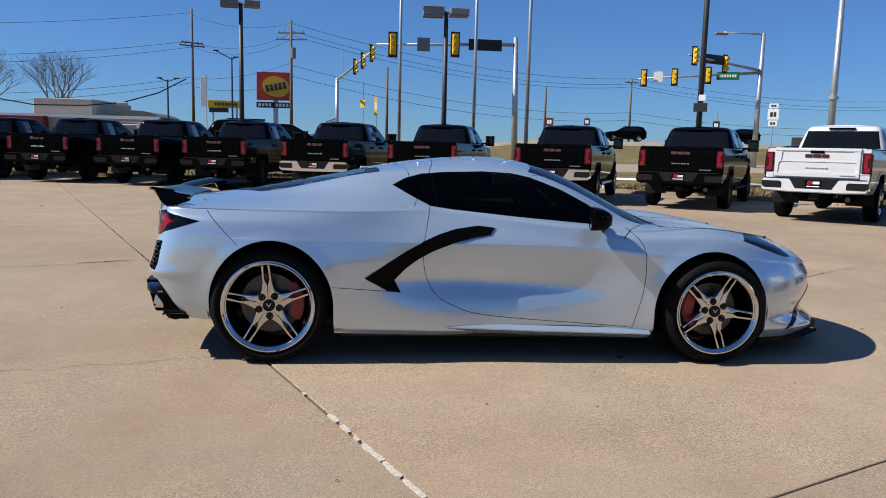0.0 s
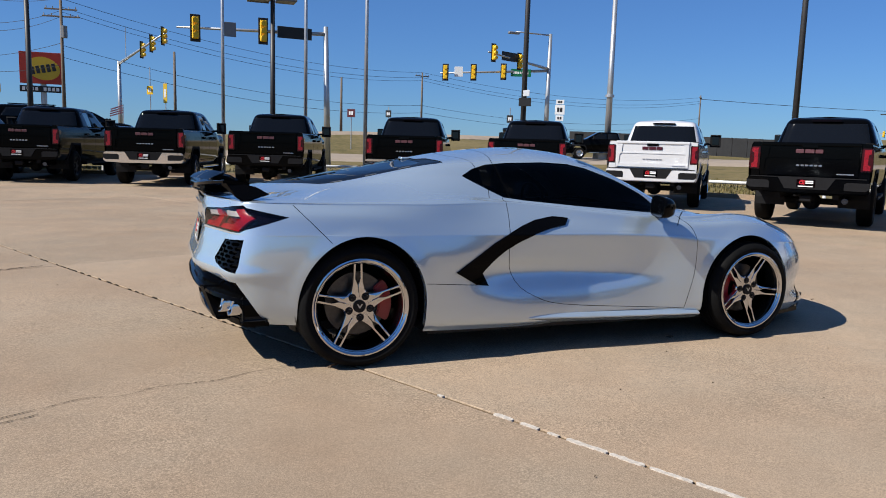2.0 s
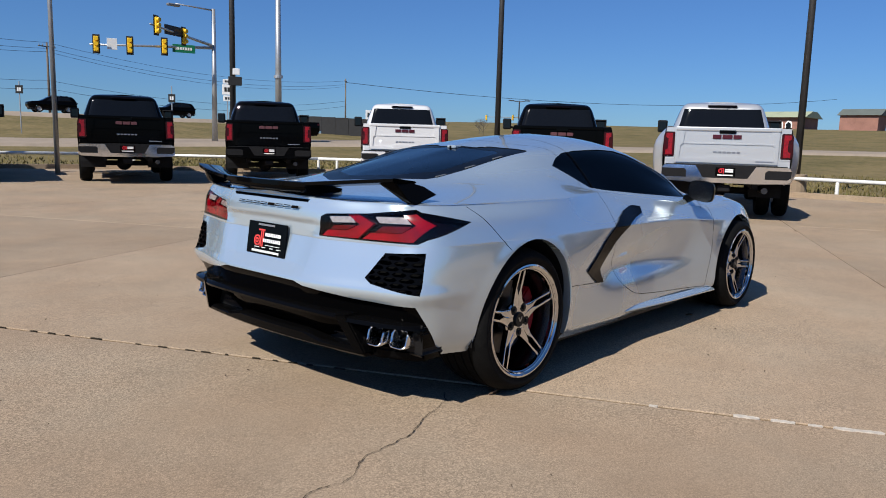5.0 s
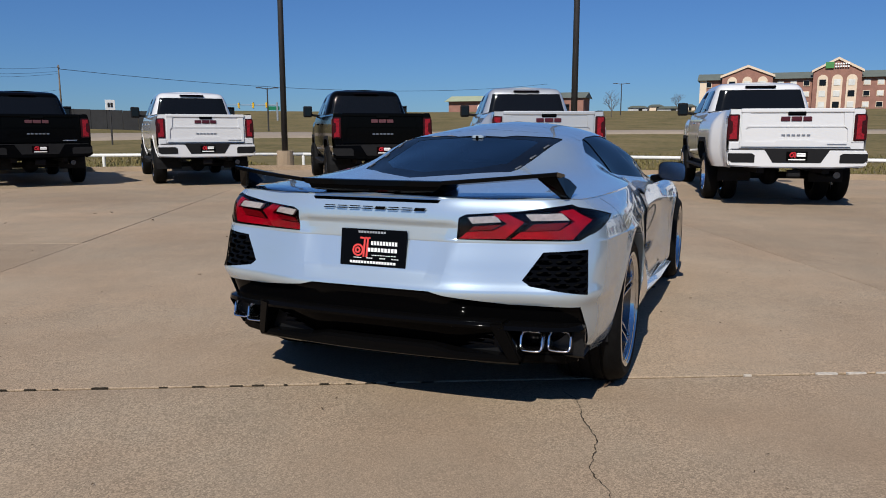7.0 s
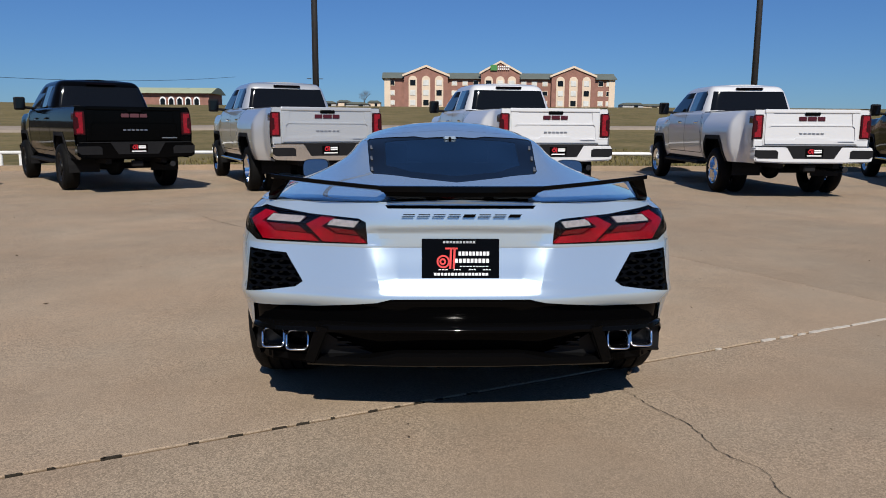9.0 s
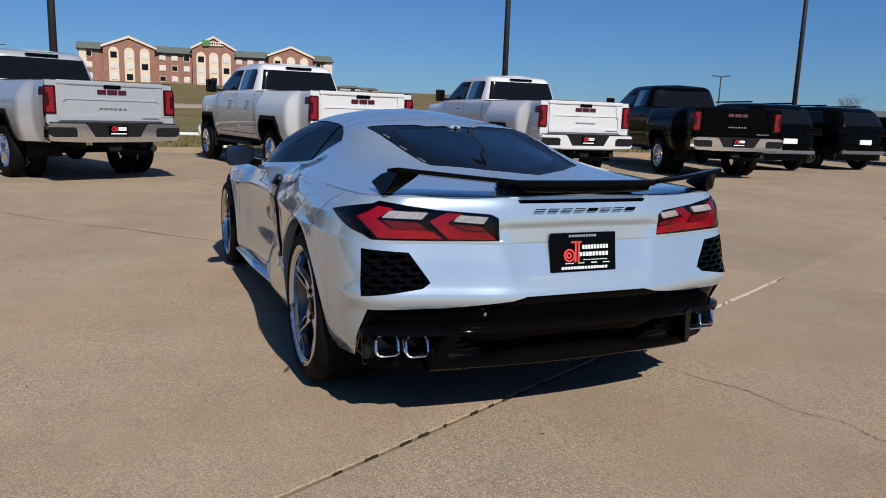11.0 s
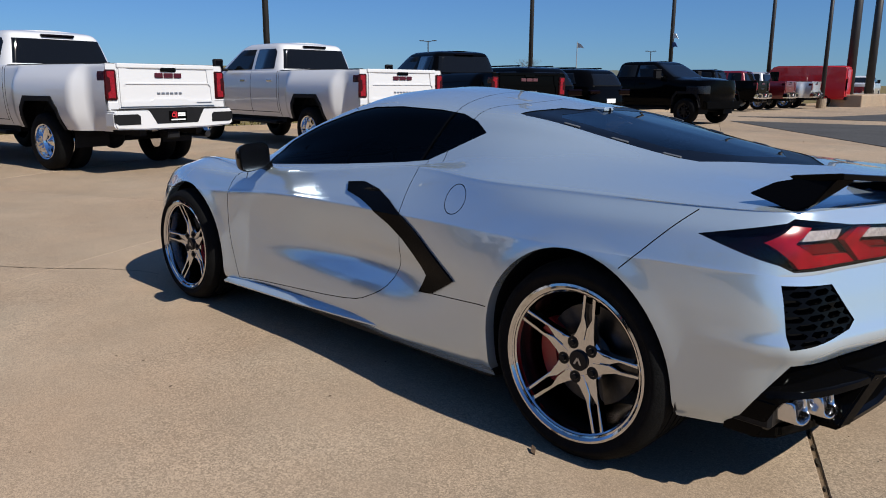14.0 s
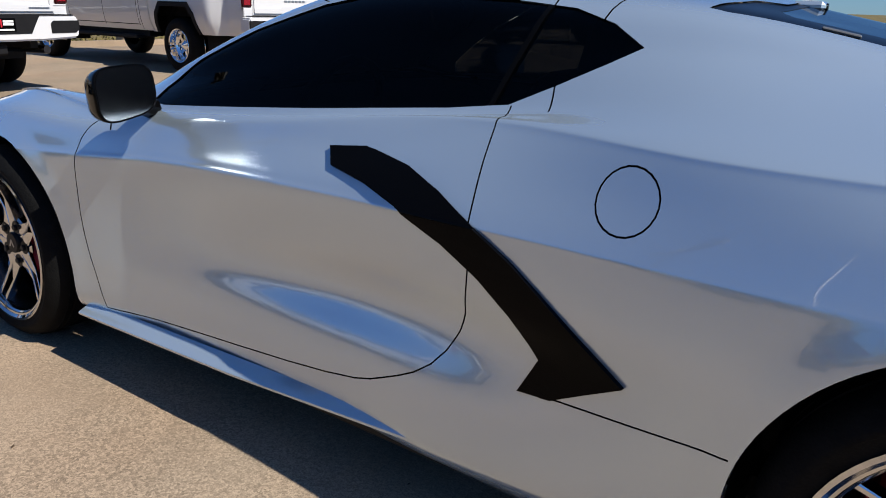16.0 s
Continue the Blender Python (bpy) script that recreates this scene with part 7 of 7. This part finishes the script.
for y0 in [9.6, *np.arange(-9.0, -16.5, -3.2), *np.arange(-29.8, -37.6, -3.2), -53.0, -55.5]:
    for fl in range(3):
        b = bmesh.new()
        box(b, -0.12, 0.1, y0 - 0.85, y0 + 0.85, 0.7 + 2.9 * fl, 2.3 + 2.9 * fl, 0.04)
        wn = part("window", b, CREAM, hotel)
        b = bmesh.new()
        box(b, -0.2, 0.0, y0 - 0.7, y0 + 0.7, 0.95 + 2.9 * fl, 2.15 + 2.9 * fl)
        part("pane", b, PANE if int(y0 * 7 + fl) % 3 == 0 else BLIND, wn)
for y0 in (11.0, -56.4):
    b = bmesh.new()
    box(b, -0.3, 0.5, y0 - 0.9, y0 + 0.9, -3, 8.6)
    part("cream_corner", b, CREAM, hotel)
b = bmesh.new()
box(b, -1.9, -1.75, -21.6, -19.6, 11.0, 12.6)
part("sign_green", b, mat("green_sign_panel", (0.05, 0.20, 0.05), 0.5), hotel)
b = bmesh.new()
for z in (11.9, 11.2):
    for i in range(6):
        box(b, -1.9, -1.75, -22.2 - i * 0.6, -21.8 - i * 0.6, z, z + 0.4)
part("sign_lettering", b, WHITE_PLASTIC, hotel)

hall = thing("brick_hall", "low brick hall with arched windows and pale roof", "building", m=pose(215, 72, 5.4))
b = bmesh.new()
box(b, 0, 14, -10.5, 13, -2, 4.4)
part("wall", b, BRICK_RED, hall)
b = bmesh.new()
prism(b, [(-1.2, 4.4), (15, 4.4), (9, 6.2), (5, 6.2)], -11.5, 14, "y")
bmesh.ops.recalc_face_normals(b, faces=b.faces[:])
part("roof", b, mat("pale_green_roof", (0.30, 0.33, 0.22), 0.8, 0, var=0.1, scale=0.4), hall)
for k in range(5):
    y0 = -7 + k * 2.4
    b = bmesh.new()
    prism(b, [(y0 - 0.9, 0.2), (y0 + 0.9, 0.2)] + [(y0 + 0.9 * math.cos(a), 2.6 + 0.9 * math.sin(a)) for a in np.linspace(0, math.pi, 7)], -0.25, 0.1, "x")
    bmesh.ops.recalc_face_normals(b, faces=b.faces[:])
    wn = part("arched_window", b, WHITE_PLASTIC, hall)
    b = bmesh.new()
    prism(b, [(y0 - 0.65, 0.5), (y0 + 0.65, 0.5), (y0 + 0.65, 2.6), (y0, 3.15), (y0 - 0.65, 2.6)], -0.32, -0.2, "x")
    bmesh.ops.recalc_face_normals(b, faces=b.faces[:])
    part("pane", b, PANE, wn)
sml = thing("brick_house", "small brick building with a hipped roof", "building", m=pose(190, 42, 5.3))
b = bmesh.new()
box(b, 0, 8, -4, 4, -2, 4.0)
part("wall", b, BRICK_RED, sml)
b = bmesh.new()
prism(b, [(-0.6, 4.0), (8.6, 4.0), (4, 5.6)], -4.6, 4.6, "y")
bmesh.ops.recalc_face_normals(b, faces=b.faces[:])
part("roof", b, ROOF_GREEN, sml)
PALE = mat("pale_siding", (0.36, 0.36, 0.36), 0.8, 0, var=0.15, scale=0.3)
for k, (x, y, w, h) in enumerate(((262, 34, 3.2, 2.1), (266, 28.5, 2.4, 2.6), (258, 23, 4.0, 1.7), (262, 17.5, 2.2, 2.4), (256, -72, 3.6, 2.0), (262, -80, 4.4, 1.8))):
    hs = thing("far_house", "distant pale low house on the hill", "house", "far houses", m=pose(x, y, 6.5))
    b = bmesh.new()
    box(b, 0, 6, -w, w, -2, h)
    part("wall", b, CREAM if k % 2 else PALE, hs)
    b = bmesh.new()
    prism(b, [(-w - 0.3, h), (w + 0.3, h), (w * 0.6, h + 0.7), (-w * 0.6, h + 0.7)], -0.4, 6.4, "x")
    bmesh.ops.recalc_face_normals(b, faces=b.faces[:])
    part("roof", b, ROOF_GREEN, hs)
    b = bmesh.new()
    box(b, -0.12, 0.1, -w * 0.5, -w * 0.1, 0.3, h - 0.3)
    part("window", b, PANE, hs)

shop = thing("strip_shop", "low tan flat-roofed shop with a red fascia", "building", m=pose(0, 70, 0))
for nm, x0, x1, y0, z1, mt in (("wall", -42, -21, 0, 3.7, TAN_WALL), ("upper_wall", -33, -27.5, 0.6, 5.4, TAN_WALL), ("red_fascia", -44, -31.4, -1.0, 3.65, mat("dark_red_fascia", (0.17, 0.02, 0.02), 0.6, 0, var=0.1, scale=0.5)), ("side_wall", -24.5, -20.5, -0.5, 3.3, mat("brown_wall", (0.28, 0.22, 0.16), 0.9, 0, var=0.1, scale=0.3))):
    b = bmesh.new()
    box(b, x0, x1, y0, 12, -0.5 if nm == "wall" else 0.4, z1, 0.05)
    part(nm, b, mt, shop)
b = bmesh.new()
box(b, -42.2, -21, -0.15, 0.3, 3.55, 3.85)
part("coping", b, WHITE_PLASTIC, shop)
b = bmesh.new()
prism(b, [(-26.5, 3.6)] + [(-24.0 + 2.5 * math.cos(a), 3.6 + 0.9 * math.sin(a)) for a in np.linspace(math.pi, 0, 9)] + [(-21.5, 3.6)], 2, 10, "y")
bmesh.ops.recalc_face_normals(b, faces=b.faces[:])
part("curved_roof", b, ROOF_GREEN, shop)
b = bmesh.new()
bar(b, (-26, -0.6, 3.0), (-22.5, -0.6, 3.0), 0.04)
for k in range(3):
    box(b, -23.0 + 0.6 * k, -22.55 + 0.6 * k, -0.65, -0.5, 2.7, 3.15)
part("shop_lettering", b, WHITE_PLASTIC, shop)

wall_ = thing("precast_wall", "long dark grey precast wall beyond the road", "wall")
for i in range(16):
    t0, t1 = i / 26, (i + 0.98) / 26
    a, c = Vector((42, 68)).lerp(Vector((66, 40)), t0), Vector((42, 68)).lerp(Vector((66, 40)), t1)
    d = c - a
    b = bmesh.new()
    zt = 3.45 - 0.9 * t0
    prism(b, [(0, 0.6), (d.length, 0.6), (d.length, zt), (0, zt)], -0.15, 0.15, "y", Matrix.Translation((a.x, a.y, 0)) @ Matrix.Rotation(math.atan2(d.y, d.x), 4, "Z"))
    bmesh.ops.recalc_face_normals(b, faces=b.faces[:])
    part("panel", b, WALL_GREY, wall_)
low_ = thing("metal_shed", "long low grey metal shed beyond the lot", "shed", m=pose(60, -95, 0))
b = bmesh.new()
box(b, 0, 30, -14, 14, 0, 2.4)
part("wall", b, mat("grey_cladding", (0.16, 0.17, 0.15), 0.8, 0, var=0.15, scale=0.3), low_)
b = bmesh.new()
prism(b, [(-14.6, 2.4), (14.6, 2.4), (0, 3.4)], -0.5, 30.5, "x")
bmesh.ops.recalc_face_normals(b, faces=b.faces[:])
part("roof", b, ROOF_GREEN, low_)

# ---- bare trees ----
BARK = mat("grey_bark", (0.10, 0.085, 0.07), 0.95, 0, var=0.25, scale=3)


def bare_tree(x, y, h, seed, spread=1.0, label="leafless winter tree with fine spreading branches", twigs=5):
    rnd = random.Random(seed)
    z0 = land(x, y)
    T = thing("bare_tree", label, "tree", "bare trees", m=pose(x, y, z0))
    tb, cb = bmesh.new(), bmesh.new()

    def grow(p, d, l, r, depth):
        q = p + d * l
        bar(tb if depth < 2 else cb, p, q, r, r * 0.68, 6 if depth < 2 else 4)
        if depth >= twigs:
            return
        n = 5 if depth == 0 else 3 if depth < 4 else 2
        for k in range(n):
            a = 2 * math.pi * (k + rnd.uniform(-0.3, 0.3)) / n
            if depth == 0:
                nd = Vector((math.cos(a) * 0.55 * spread, math.sin(a) * 0.55 * spread, 1)).normalized() if k else Vector((0.05, 0, 1)).normalized()
            else:
                nd = (d + Vector((math.cos(a) * 0.6 * spread + rnd.gauss(0, 0.15), math.sin(a) * 0.6 * spread + rnd.gauss(0, 0.15), 0.18))).normalized()
            grow(p.lerp(q, rnd.uniform(0.6, 1.0)), nd, l * rnd.uniform(0.62, 0.85), r * 0.58, depth + 1)
    grow(Vector((0, 0, -0.2)), Vector((rnd.gauss(0, 0.05), 0, 1)).normalized(), h * 0.26, h * 0.013, 0)
    part("trunk", tb, BARK, T)
    part("crown", cb, BARK, T)


bare_tree(-32.2, 75, 13.2, 3, 1.0, twigs=6)
bare_tree(-38.6, 74, 13.2, 8, 1.0, twigs=6)
bare_tree(140, 22.5, 7.0, 5, 1.3, "small reddish-brown bare tree on the hill")
bare_tree(200, 16, 6.5, 6, 1.2)
bare_tree(232, -8.0, 8.0, 7, 1.0)
bare_tree(120, -150, 9.0, 11, 1.2)
for k, (x, y) in enumerate(((96, 86), (100, 80), (104, 84), (130, -170), (138, -160), (112, -175))):
    bare_tree(x, y, 5.0, 20 + k, 1.3, twigs=4)
# fine grass and weeds on the verge
GRASS_BLADE = mat("grass_blade", (0.10, 0.10, 0.035), 0.9, 0, col2=(0.20, 0.15, 0.07), scale=0.8, spec=0.1)
rnd = random.Random(9)
vs_, fs_ = [], []
for k in range(26000):
    a = rnd.random()
    e = rnd.random() ** 1.6 * 16
    if a < 0.5:
        x, y = 17.1 + e, rnd.uniform(-26, 8)
    elif a < 0.75:
        t = rnd.random()
        x, y = 16 - 9 * t + e * 0.6, 11 + 10 * t + e * 0.8
    else:
        x, y = rnd.uniform(-30, 9), 23.2 + e
        if x > 0:
            y -= 0.25 * x
    if inside((x, y), LOT):
        continue
    z = land(x, y)
    h, w, tn = rnd.uniform(0.05, 0.16), rnd.uniform(0.02, 0.05), rnd.uniform(0, 6.3)
    i = len(vs_)
    vs_ += [(x - w * math.cos(tn), y - w * math.sin(tn), z - 0.01), (x + w * math.cos(tn), y + w * math.sin(tn), z - 0.01), (x + rnd.gauss(0, 0.04), y + rnd.gauss(0, 0.04), z + h)]
    fs_.append((i, i + 1, i + 2))
me = bpy.data.meshes.new("grass")
me.from_pydata(vs_, [], fs_)
me.materials.append(GRASS_BLADE)
tagged(new("grass", me), "dry tufted winter grass along the verge", "grass", kind="stuff")


# ---- other vehicles ----
def make_suv(name, label, body_mat):
    """A mid-size SUV, tail at x = 0."""
    T = thing(name, label, "suv", "parked SUVs")
    lev = [(0.45, 0.06, 4.6, 0.86), (0.62, 0.0, 4.72, 0.93), (0.85, 0.0, 4.75, 0.955), (1.05, 0.03, 4.68, 0.94), (1.14, 0.05, 4.2, 0.92), (1.22, 0.07, 3.55, 0.90), (1.45, 0.22, 3.05, 0.83), (1.62, 0.38, 2.75, 0.75), (1.70, 0.55, 2.5, 0.66), (1.73, 0.9, 2.3, 0.5)]
    rows = []
    for z, x0, x1, yw in lev:
        pts = []
        for t in np.linspace(0, math.pi, 61):
            c_, s_ = -math.cos(t), math.sin(t)
            ux, uy = abs(c_) ** 0.35 * (1 if c_ > 0 else -1), abs(s_) ** 0.30
            pts.append(((x0 + x1) / 2 + ux * (x1 - x0) / 2, uy * yw, z))
        rows.append(np.array(pts))
    rows.append(np.array([(p[0], 0.0, 1.745) for p in rows[-1]]))
    cb = bmesh.new()
    sheet(cb, [[tuple(p) for p in r] for r in smooth_rows(rows, 3)])
    mb = mirrored(cb)
    tmp = bpy.data.meshes.new("half")
    mb.to_mesh(tmp), mb.free()
    cb.from_mesh(tmp)
    bpy.data.meshes.remove(tmp)
    bmesh.ops.remove_doubles(cb, verts=cb.verts[:], dist=0.003)
    bmesh.ops.recalc_face_normals(cb, faces=cb.faces[:])
    with_normals(cb)
    for cx in (0.95, 3.75):
        for s in (1, -1):
            fs = stencil(cb, arch(cx, 0.36, 0.40, 0.42, 20), "side", (lambda c: c.y > 0.4) if s > 0 else (lambda c: c.y < -0.4))
            bmesh.ops.delete(cb, geom=fs, context="FACES")
    panes = [(stencil(cb, [(-0.68, 1.22), (0.68, 1.22), (0.55, 1.58), (-0.55, 1.58)], "rear", lambda c: c.x < 0.9), "rear_window")]
    for s in (1, -1):
        kp = (lambda c: c.y > 0.4) if s > 0 else (lambda c: c.y < -0.4)
        panes.append((stencil(cb, [(0.62, 1.24), (1.9, 1.22), (1.9, 1.60), (0.85, 1.60)], "side", kp), "rear_door_window"))
        panes.append((stencil(cb, [(1.98, 1.22), (3.0, 1.20), (2.5, 1.58), (1.98, 1.60)], "side", kp), "front_door_window"))
    for fs, nm in panes:
        part(nm, lift(cb, fs, 0.0, 0.012), PANE, T, smooth=True)
        sink(cb, [f for f in fs if f.is_valid], 0.015, 1)
    skin("body", cb, body_mat, T, mats=(GAP,))
    for s in (1, -1):
        b = bmesh.new()
        box(b, 0.02, 0.18, s * 0.45, s * 0.90, 0.98, 1.10, 0.03)
        part("tail_light", b, DARK_LENS, T)
        for cx in (0.95, 3.75):
            road_wheel(T, cx, s * 0.82, 0.36, 0.24, ALLOY)
        b = bmesh.new()
        bar(b, (0.9, s * 0.60, 1.76), (2.6, s * 0.62, 1.76), 0.02)
        part("roof_rail", b, GLOSS_BLACK, T)
    b = bmesh.new()
    box(b, -0.03, 0.1, -0.75, 0.75, 0.46, 0.55, 0.02)
    part("skid_trim", b, STEEL, T)
    b = bmesh.new()
    box(b, -0.03, 0.0, -0.2, 0.2, 0.72, 0.85)
    part("number_plate", b, WHITE_PLASTIC, T)
    b = bmesh.new()
    box(b, 0.2, 4.5, -0.8, 0.8, 0.28, 0.48)
    part("chassis", b, TRIM_IN, T)
    return T


suv = make_suv("suv", "black mid-size SUV with silver rear trim", BLACK_PAINT)
suv.matrix_basis = pose(11.0, -14.0, 0, 0, 0, -12)
copy_thing(suv, pose(11.2, -17.0, 0, 0, 0, -6))
copy_thing(suv, pose(31.2, 80.5, land(31.2, 81.5) + 0.14, 0, 0, 172))
copy_thing(suv, pose(-2.0, 50.5, land(-2, 49.5) + 0.14, 0, 0, 175))
t_red = make_truck("pickup_truck", "dark red four-door pickup truck with chrome bumper", DARKRED_PAINT, CHROME, ALLOY)
t_red.matrix_basis = pose(14, -38.9, 0, 0, 0, 4)
copy_thing(t_chrome, pose(14, -35.3, 0, 0, 0, 4))
copy_thing(t_silver, pose(14, -42.8, 0, 0, 0, 4))
copy_thing(t_white, pose(12, -66, 0, 0, 0, 95))
copy_thing(t_white, pose(18, -66.5, 0, 0, 0, 100))
copy_thing(suv, pose(44.6, 80.0, land(44.6, 81) + 0.14, 0, 0, 176))
copy_thing(t_chrome, pose(34.5, 44.0, land(34, 43) + 0.14, 0, 0, 158))
copy_thing(t_chrome, pose(-7.0, 27.5, 0.2, 0, 0, 20))

copy_thing(suv, pose(-7.4, 30.0, 0.72, 0, 0, 8))
# street lamps and a pole beyond the road
for x, y, h, arms in ((-17.4, 60, 6.6, ((-0.65, 0.1), (0.75, 0.1))), (-12.1, 60, 8.6, ((-1.3, 0.5), (0.35, 0.0)))):
    T = thing("street_lamp", "thin dark street lamp with short arms beyond the road", "street lamp", "far street lamps", m=pose(x, y, 0))
    b = bmesh.new()
    bar(b, (0, 0, 0), (0, 0, h), 0.10, 0.06)
    part("pole", b, BRONZE, T)
    for dx, dz in arms:
        b = bmesh.new()
        bar(b, (0, 0, h - 0.15), (dx, 0, h + dz), 0.04)
        part("arm", b, BRONZE, T)
        b = bmesh.new()
        box(b, dx - 0.22, dx + 0.22, -0.1, 0.1, h + dz - 0.02, h + dz + 0.08, 0.02)
        part("lamp_head", b, BRONZE, T)
for x, y, z0, z1, w, tn in ((60, 43.1, 0.0, 5.3, 1.1, -55), (120, 17.7, 3.5, 8.5, 1.3, -80), (63.3, -60, 0.0, 6.2, 1.0, 40), (57, -100, 0.0, 6.2, 0.8, 35)):
    T = thing("street_lamp", "thin dark twin-armed street lamp in the distance", "street lamp", "far street lamps", m=pose(x, y, z0, 0, 0, tn))
    b = bmesh.new()
    bar(b, (0, 0, 0), (0, 0, z1 - z0), 0.09, 0.06)
    part("pole", b, BRONZE, T)
    for e in (1, -1):
        b = bmesh.new()
        bar(b, (0, 0, z1 - z0 - 0.1), (e * w * 0.6, 0, z1 - z0), 0.04)
        box(b, min(e * w * 0.5, e * w), max(e * w * 0.5, e * w), -0.12, 0.12, z1 - z0 - 0.04, z1 - z0 + 0.06, 0.02)
        part("lamp_head", b, BRONZE, T)
T = thing("traffic_mast", "small far mast arm with a row of signals", "traffic signal", "traffic masts")
b = bmesh.new()
bar(b, (120, 83, 2.0), (120, 83, 6.4), 0.2, 0.15, 10)
part("mast", b, GALV, T)
b = bmesh.new()
bar(b, (120, 83, 5.9), (120, 96, 6.1), 0.10, 0.05, 8)
part("arm", b, GALV, T)
for y in (95.0, 91.6, 88.2, 85.1):
    signal(T, pose(119.7, y, 5.9, 0, 0, -125), 0.9)
board(T, "street_sign", pose(119.7, 83.6, 5.3, 0, 0, -55), 2.2, 0.7, GREEN_SIGN)
T = thing("pole_pennant", "small white and blue pennants strapped to a light pole", "pennant", m=pose(19.6, -36.2, 0, 0, 0, -35))
for nm, z, mt in (("upper_pennant", 3.9, WHITE_PLASTIC), ("lower_pennant", 3.45, mat("blue_pennant_cloth", (0.05, 0.09, 0.22), 0.8, 0, var=0.2, scale=6))):
    b = bmesh.new()
    prism(b, [(-0.12, z - 0.15), (-0.12, z + 0.15), (-0.45, z + 0.10), (-0.75, z - 0.18), (-0.5, z - 0.12)], -0.012, 0.012, "y")
    bmesh.ops.recalc_face_normals(b, faces=b.faces[:])
    part(nm, b, mt, T)
T = thing("flag_pole", "thin far pole with a small dark flag", "flag pole", m=pose(55.3, -78.6, 0))
b = bmesh.new()
bar(b, (0, 0, 0), (0, 0, 6.6), 0.07, 0.05)
part("pole", b, GALV, T)
b = bmesh.new()
prism(b, [(0, 6.5), (0.5, 6.3), (0.95, 5.8), (0.45, 5.9), (0, 5.85)], -0.02, 0.02, "y", pose(0, 0, 0, 0, 0, -125))
bmesh.ops.recalc_face_normals(b, faces=b.faces[:])
part("flag", b, mat("dark_flag_cloth", (0.05, 0.06, 0.09), 0.9, 0, var=0.3, scale=4), T)
T = thing("flag_pole", "short thin pole with a small faded red and white flag", "flag pole", m=pose(-3.05, 55, 0))
b = bmesh.new()
bar(b, (0, 0, 0), (0, 0, 3.7), 0.03)
part("pole", b, GALV, T)
b = bmesh.new()
for k in range(4):
    prism(b, [(-0.9 + 0.02 * k, 2.75 + 0.16 * k), (-0.03, 3.05 + 0.16 * k), (-0.03, 3.15 + 0.16 * k), (-0.9 + 0.02 * k, 2.85 + 0.16 * k)], -0.01, 0.01, "y")
bmesh.ops.recalc_face_normals(b, faces=b.faces[:])
part("flag", b, mat("faded_flag_cloth", (0.42, 0.20, 0.22), 0.9, 0, var=0.3, scale=8), T)
# drooping service cable with its splice box
SAG = [(-22, 41, 3.7), (-19.4, 40, 3.33), (-16.6, 40, 3.36), (-14.4, 40, 3.6), (-12.4, 40, 4.2), (-10.8, 40, 5.05)]
T = thing("service_cable", "thick drooping black service cable with a splice box", "cable")
b = bmesh.new()
for p0, p1 in zip(SAG, SAG[1:]):
    bar(b, p0, p1, 0.035, n=6)
part("cable", b, SATIN_BLACK, T)
b = bmesh.new()
box(b, -14.75, -14.15, 39.9, 40.1, 3.42, 3.62, 0.04)
part("splice_box", b, GALV, T)

van = thing("cargo_van", "tall red cargo van with dark rear lamps", "van", m=pose(14, -48.7, 0, 0, 0, 5))
b = bmesh.new()
prism(b, [(0, 0.45), (5.9, 0.45), (5.95, 1.1), (5.2, 1.35), (4.5, 2.35), (4.2, 2.5), (0.15, 2.5), (0, 2.35)], -0.98, 0.98, "y")
bmesh.ops.recalc_face_normals(b, faces=b.faces[:])
bmesh.ops.bevel(b, geom=b.edges[:], offset=0.08, segments=3, affect="EDGES")
part("body", b, RED_PAINT, van, smooth=True).data.set_sharp_from_angle(angle=radians(30))
for s in (1, -1):
    b = bmesh.new()
    box(b, -0.02, 0.06, s * 0.82, s * 0.95, 1.0, 1.7, 0.02)
    part("tail_light", b, DARK_LENS, van)
    for cx in (1.2, 4.8):
        road_wheel(van, cx, s * 0.86, 0.37, 0.24, STEEL)
    b = bmesh.new()
    prism(b, [(4.0, 1.35), (5.1, 1.35), (4.5, 2.15), (4.0, 2.15)], s * 0.975, s * 0.99, "y")
    part("window", b, PANE, van)
b = bmesh.new()
box(b, -0.06, 0.1, -0.95, 0.95, 0.42, 0.62, 0.03)
part("rear_bumper", b, TRIM_IN, van)
isl = thing("kerb_island", "raised concrete island round two poles", "island", m=pose(14.6, -53, 0, 0, 0, 4))
b = bmesh.new()
box(b, -1.2, 1.2, -5.5, 5.0, -0.1, 0.75, 0.06, seg=2)
part("kerb_block", b, CONCRETE, isl)
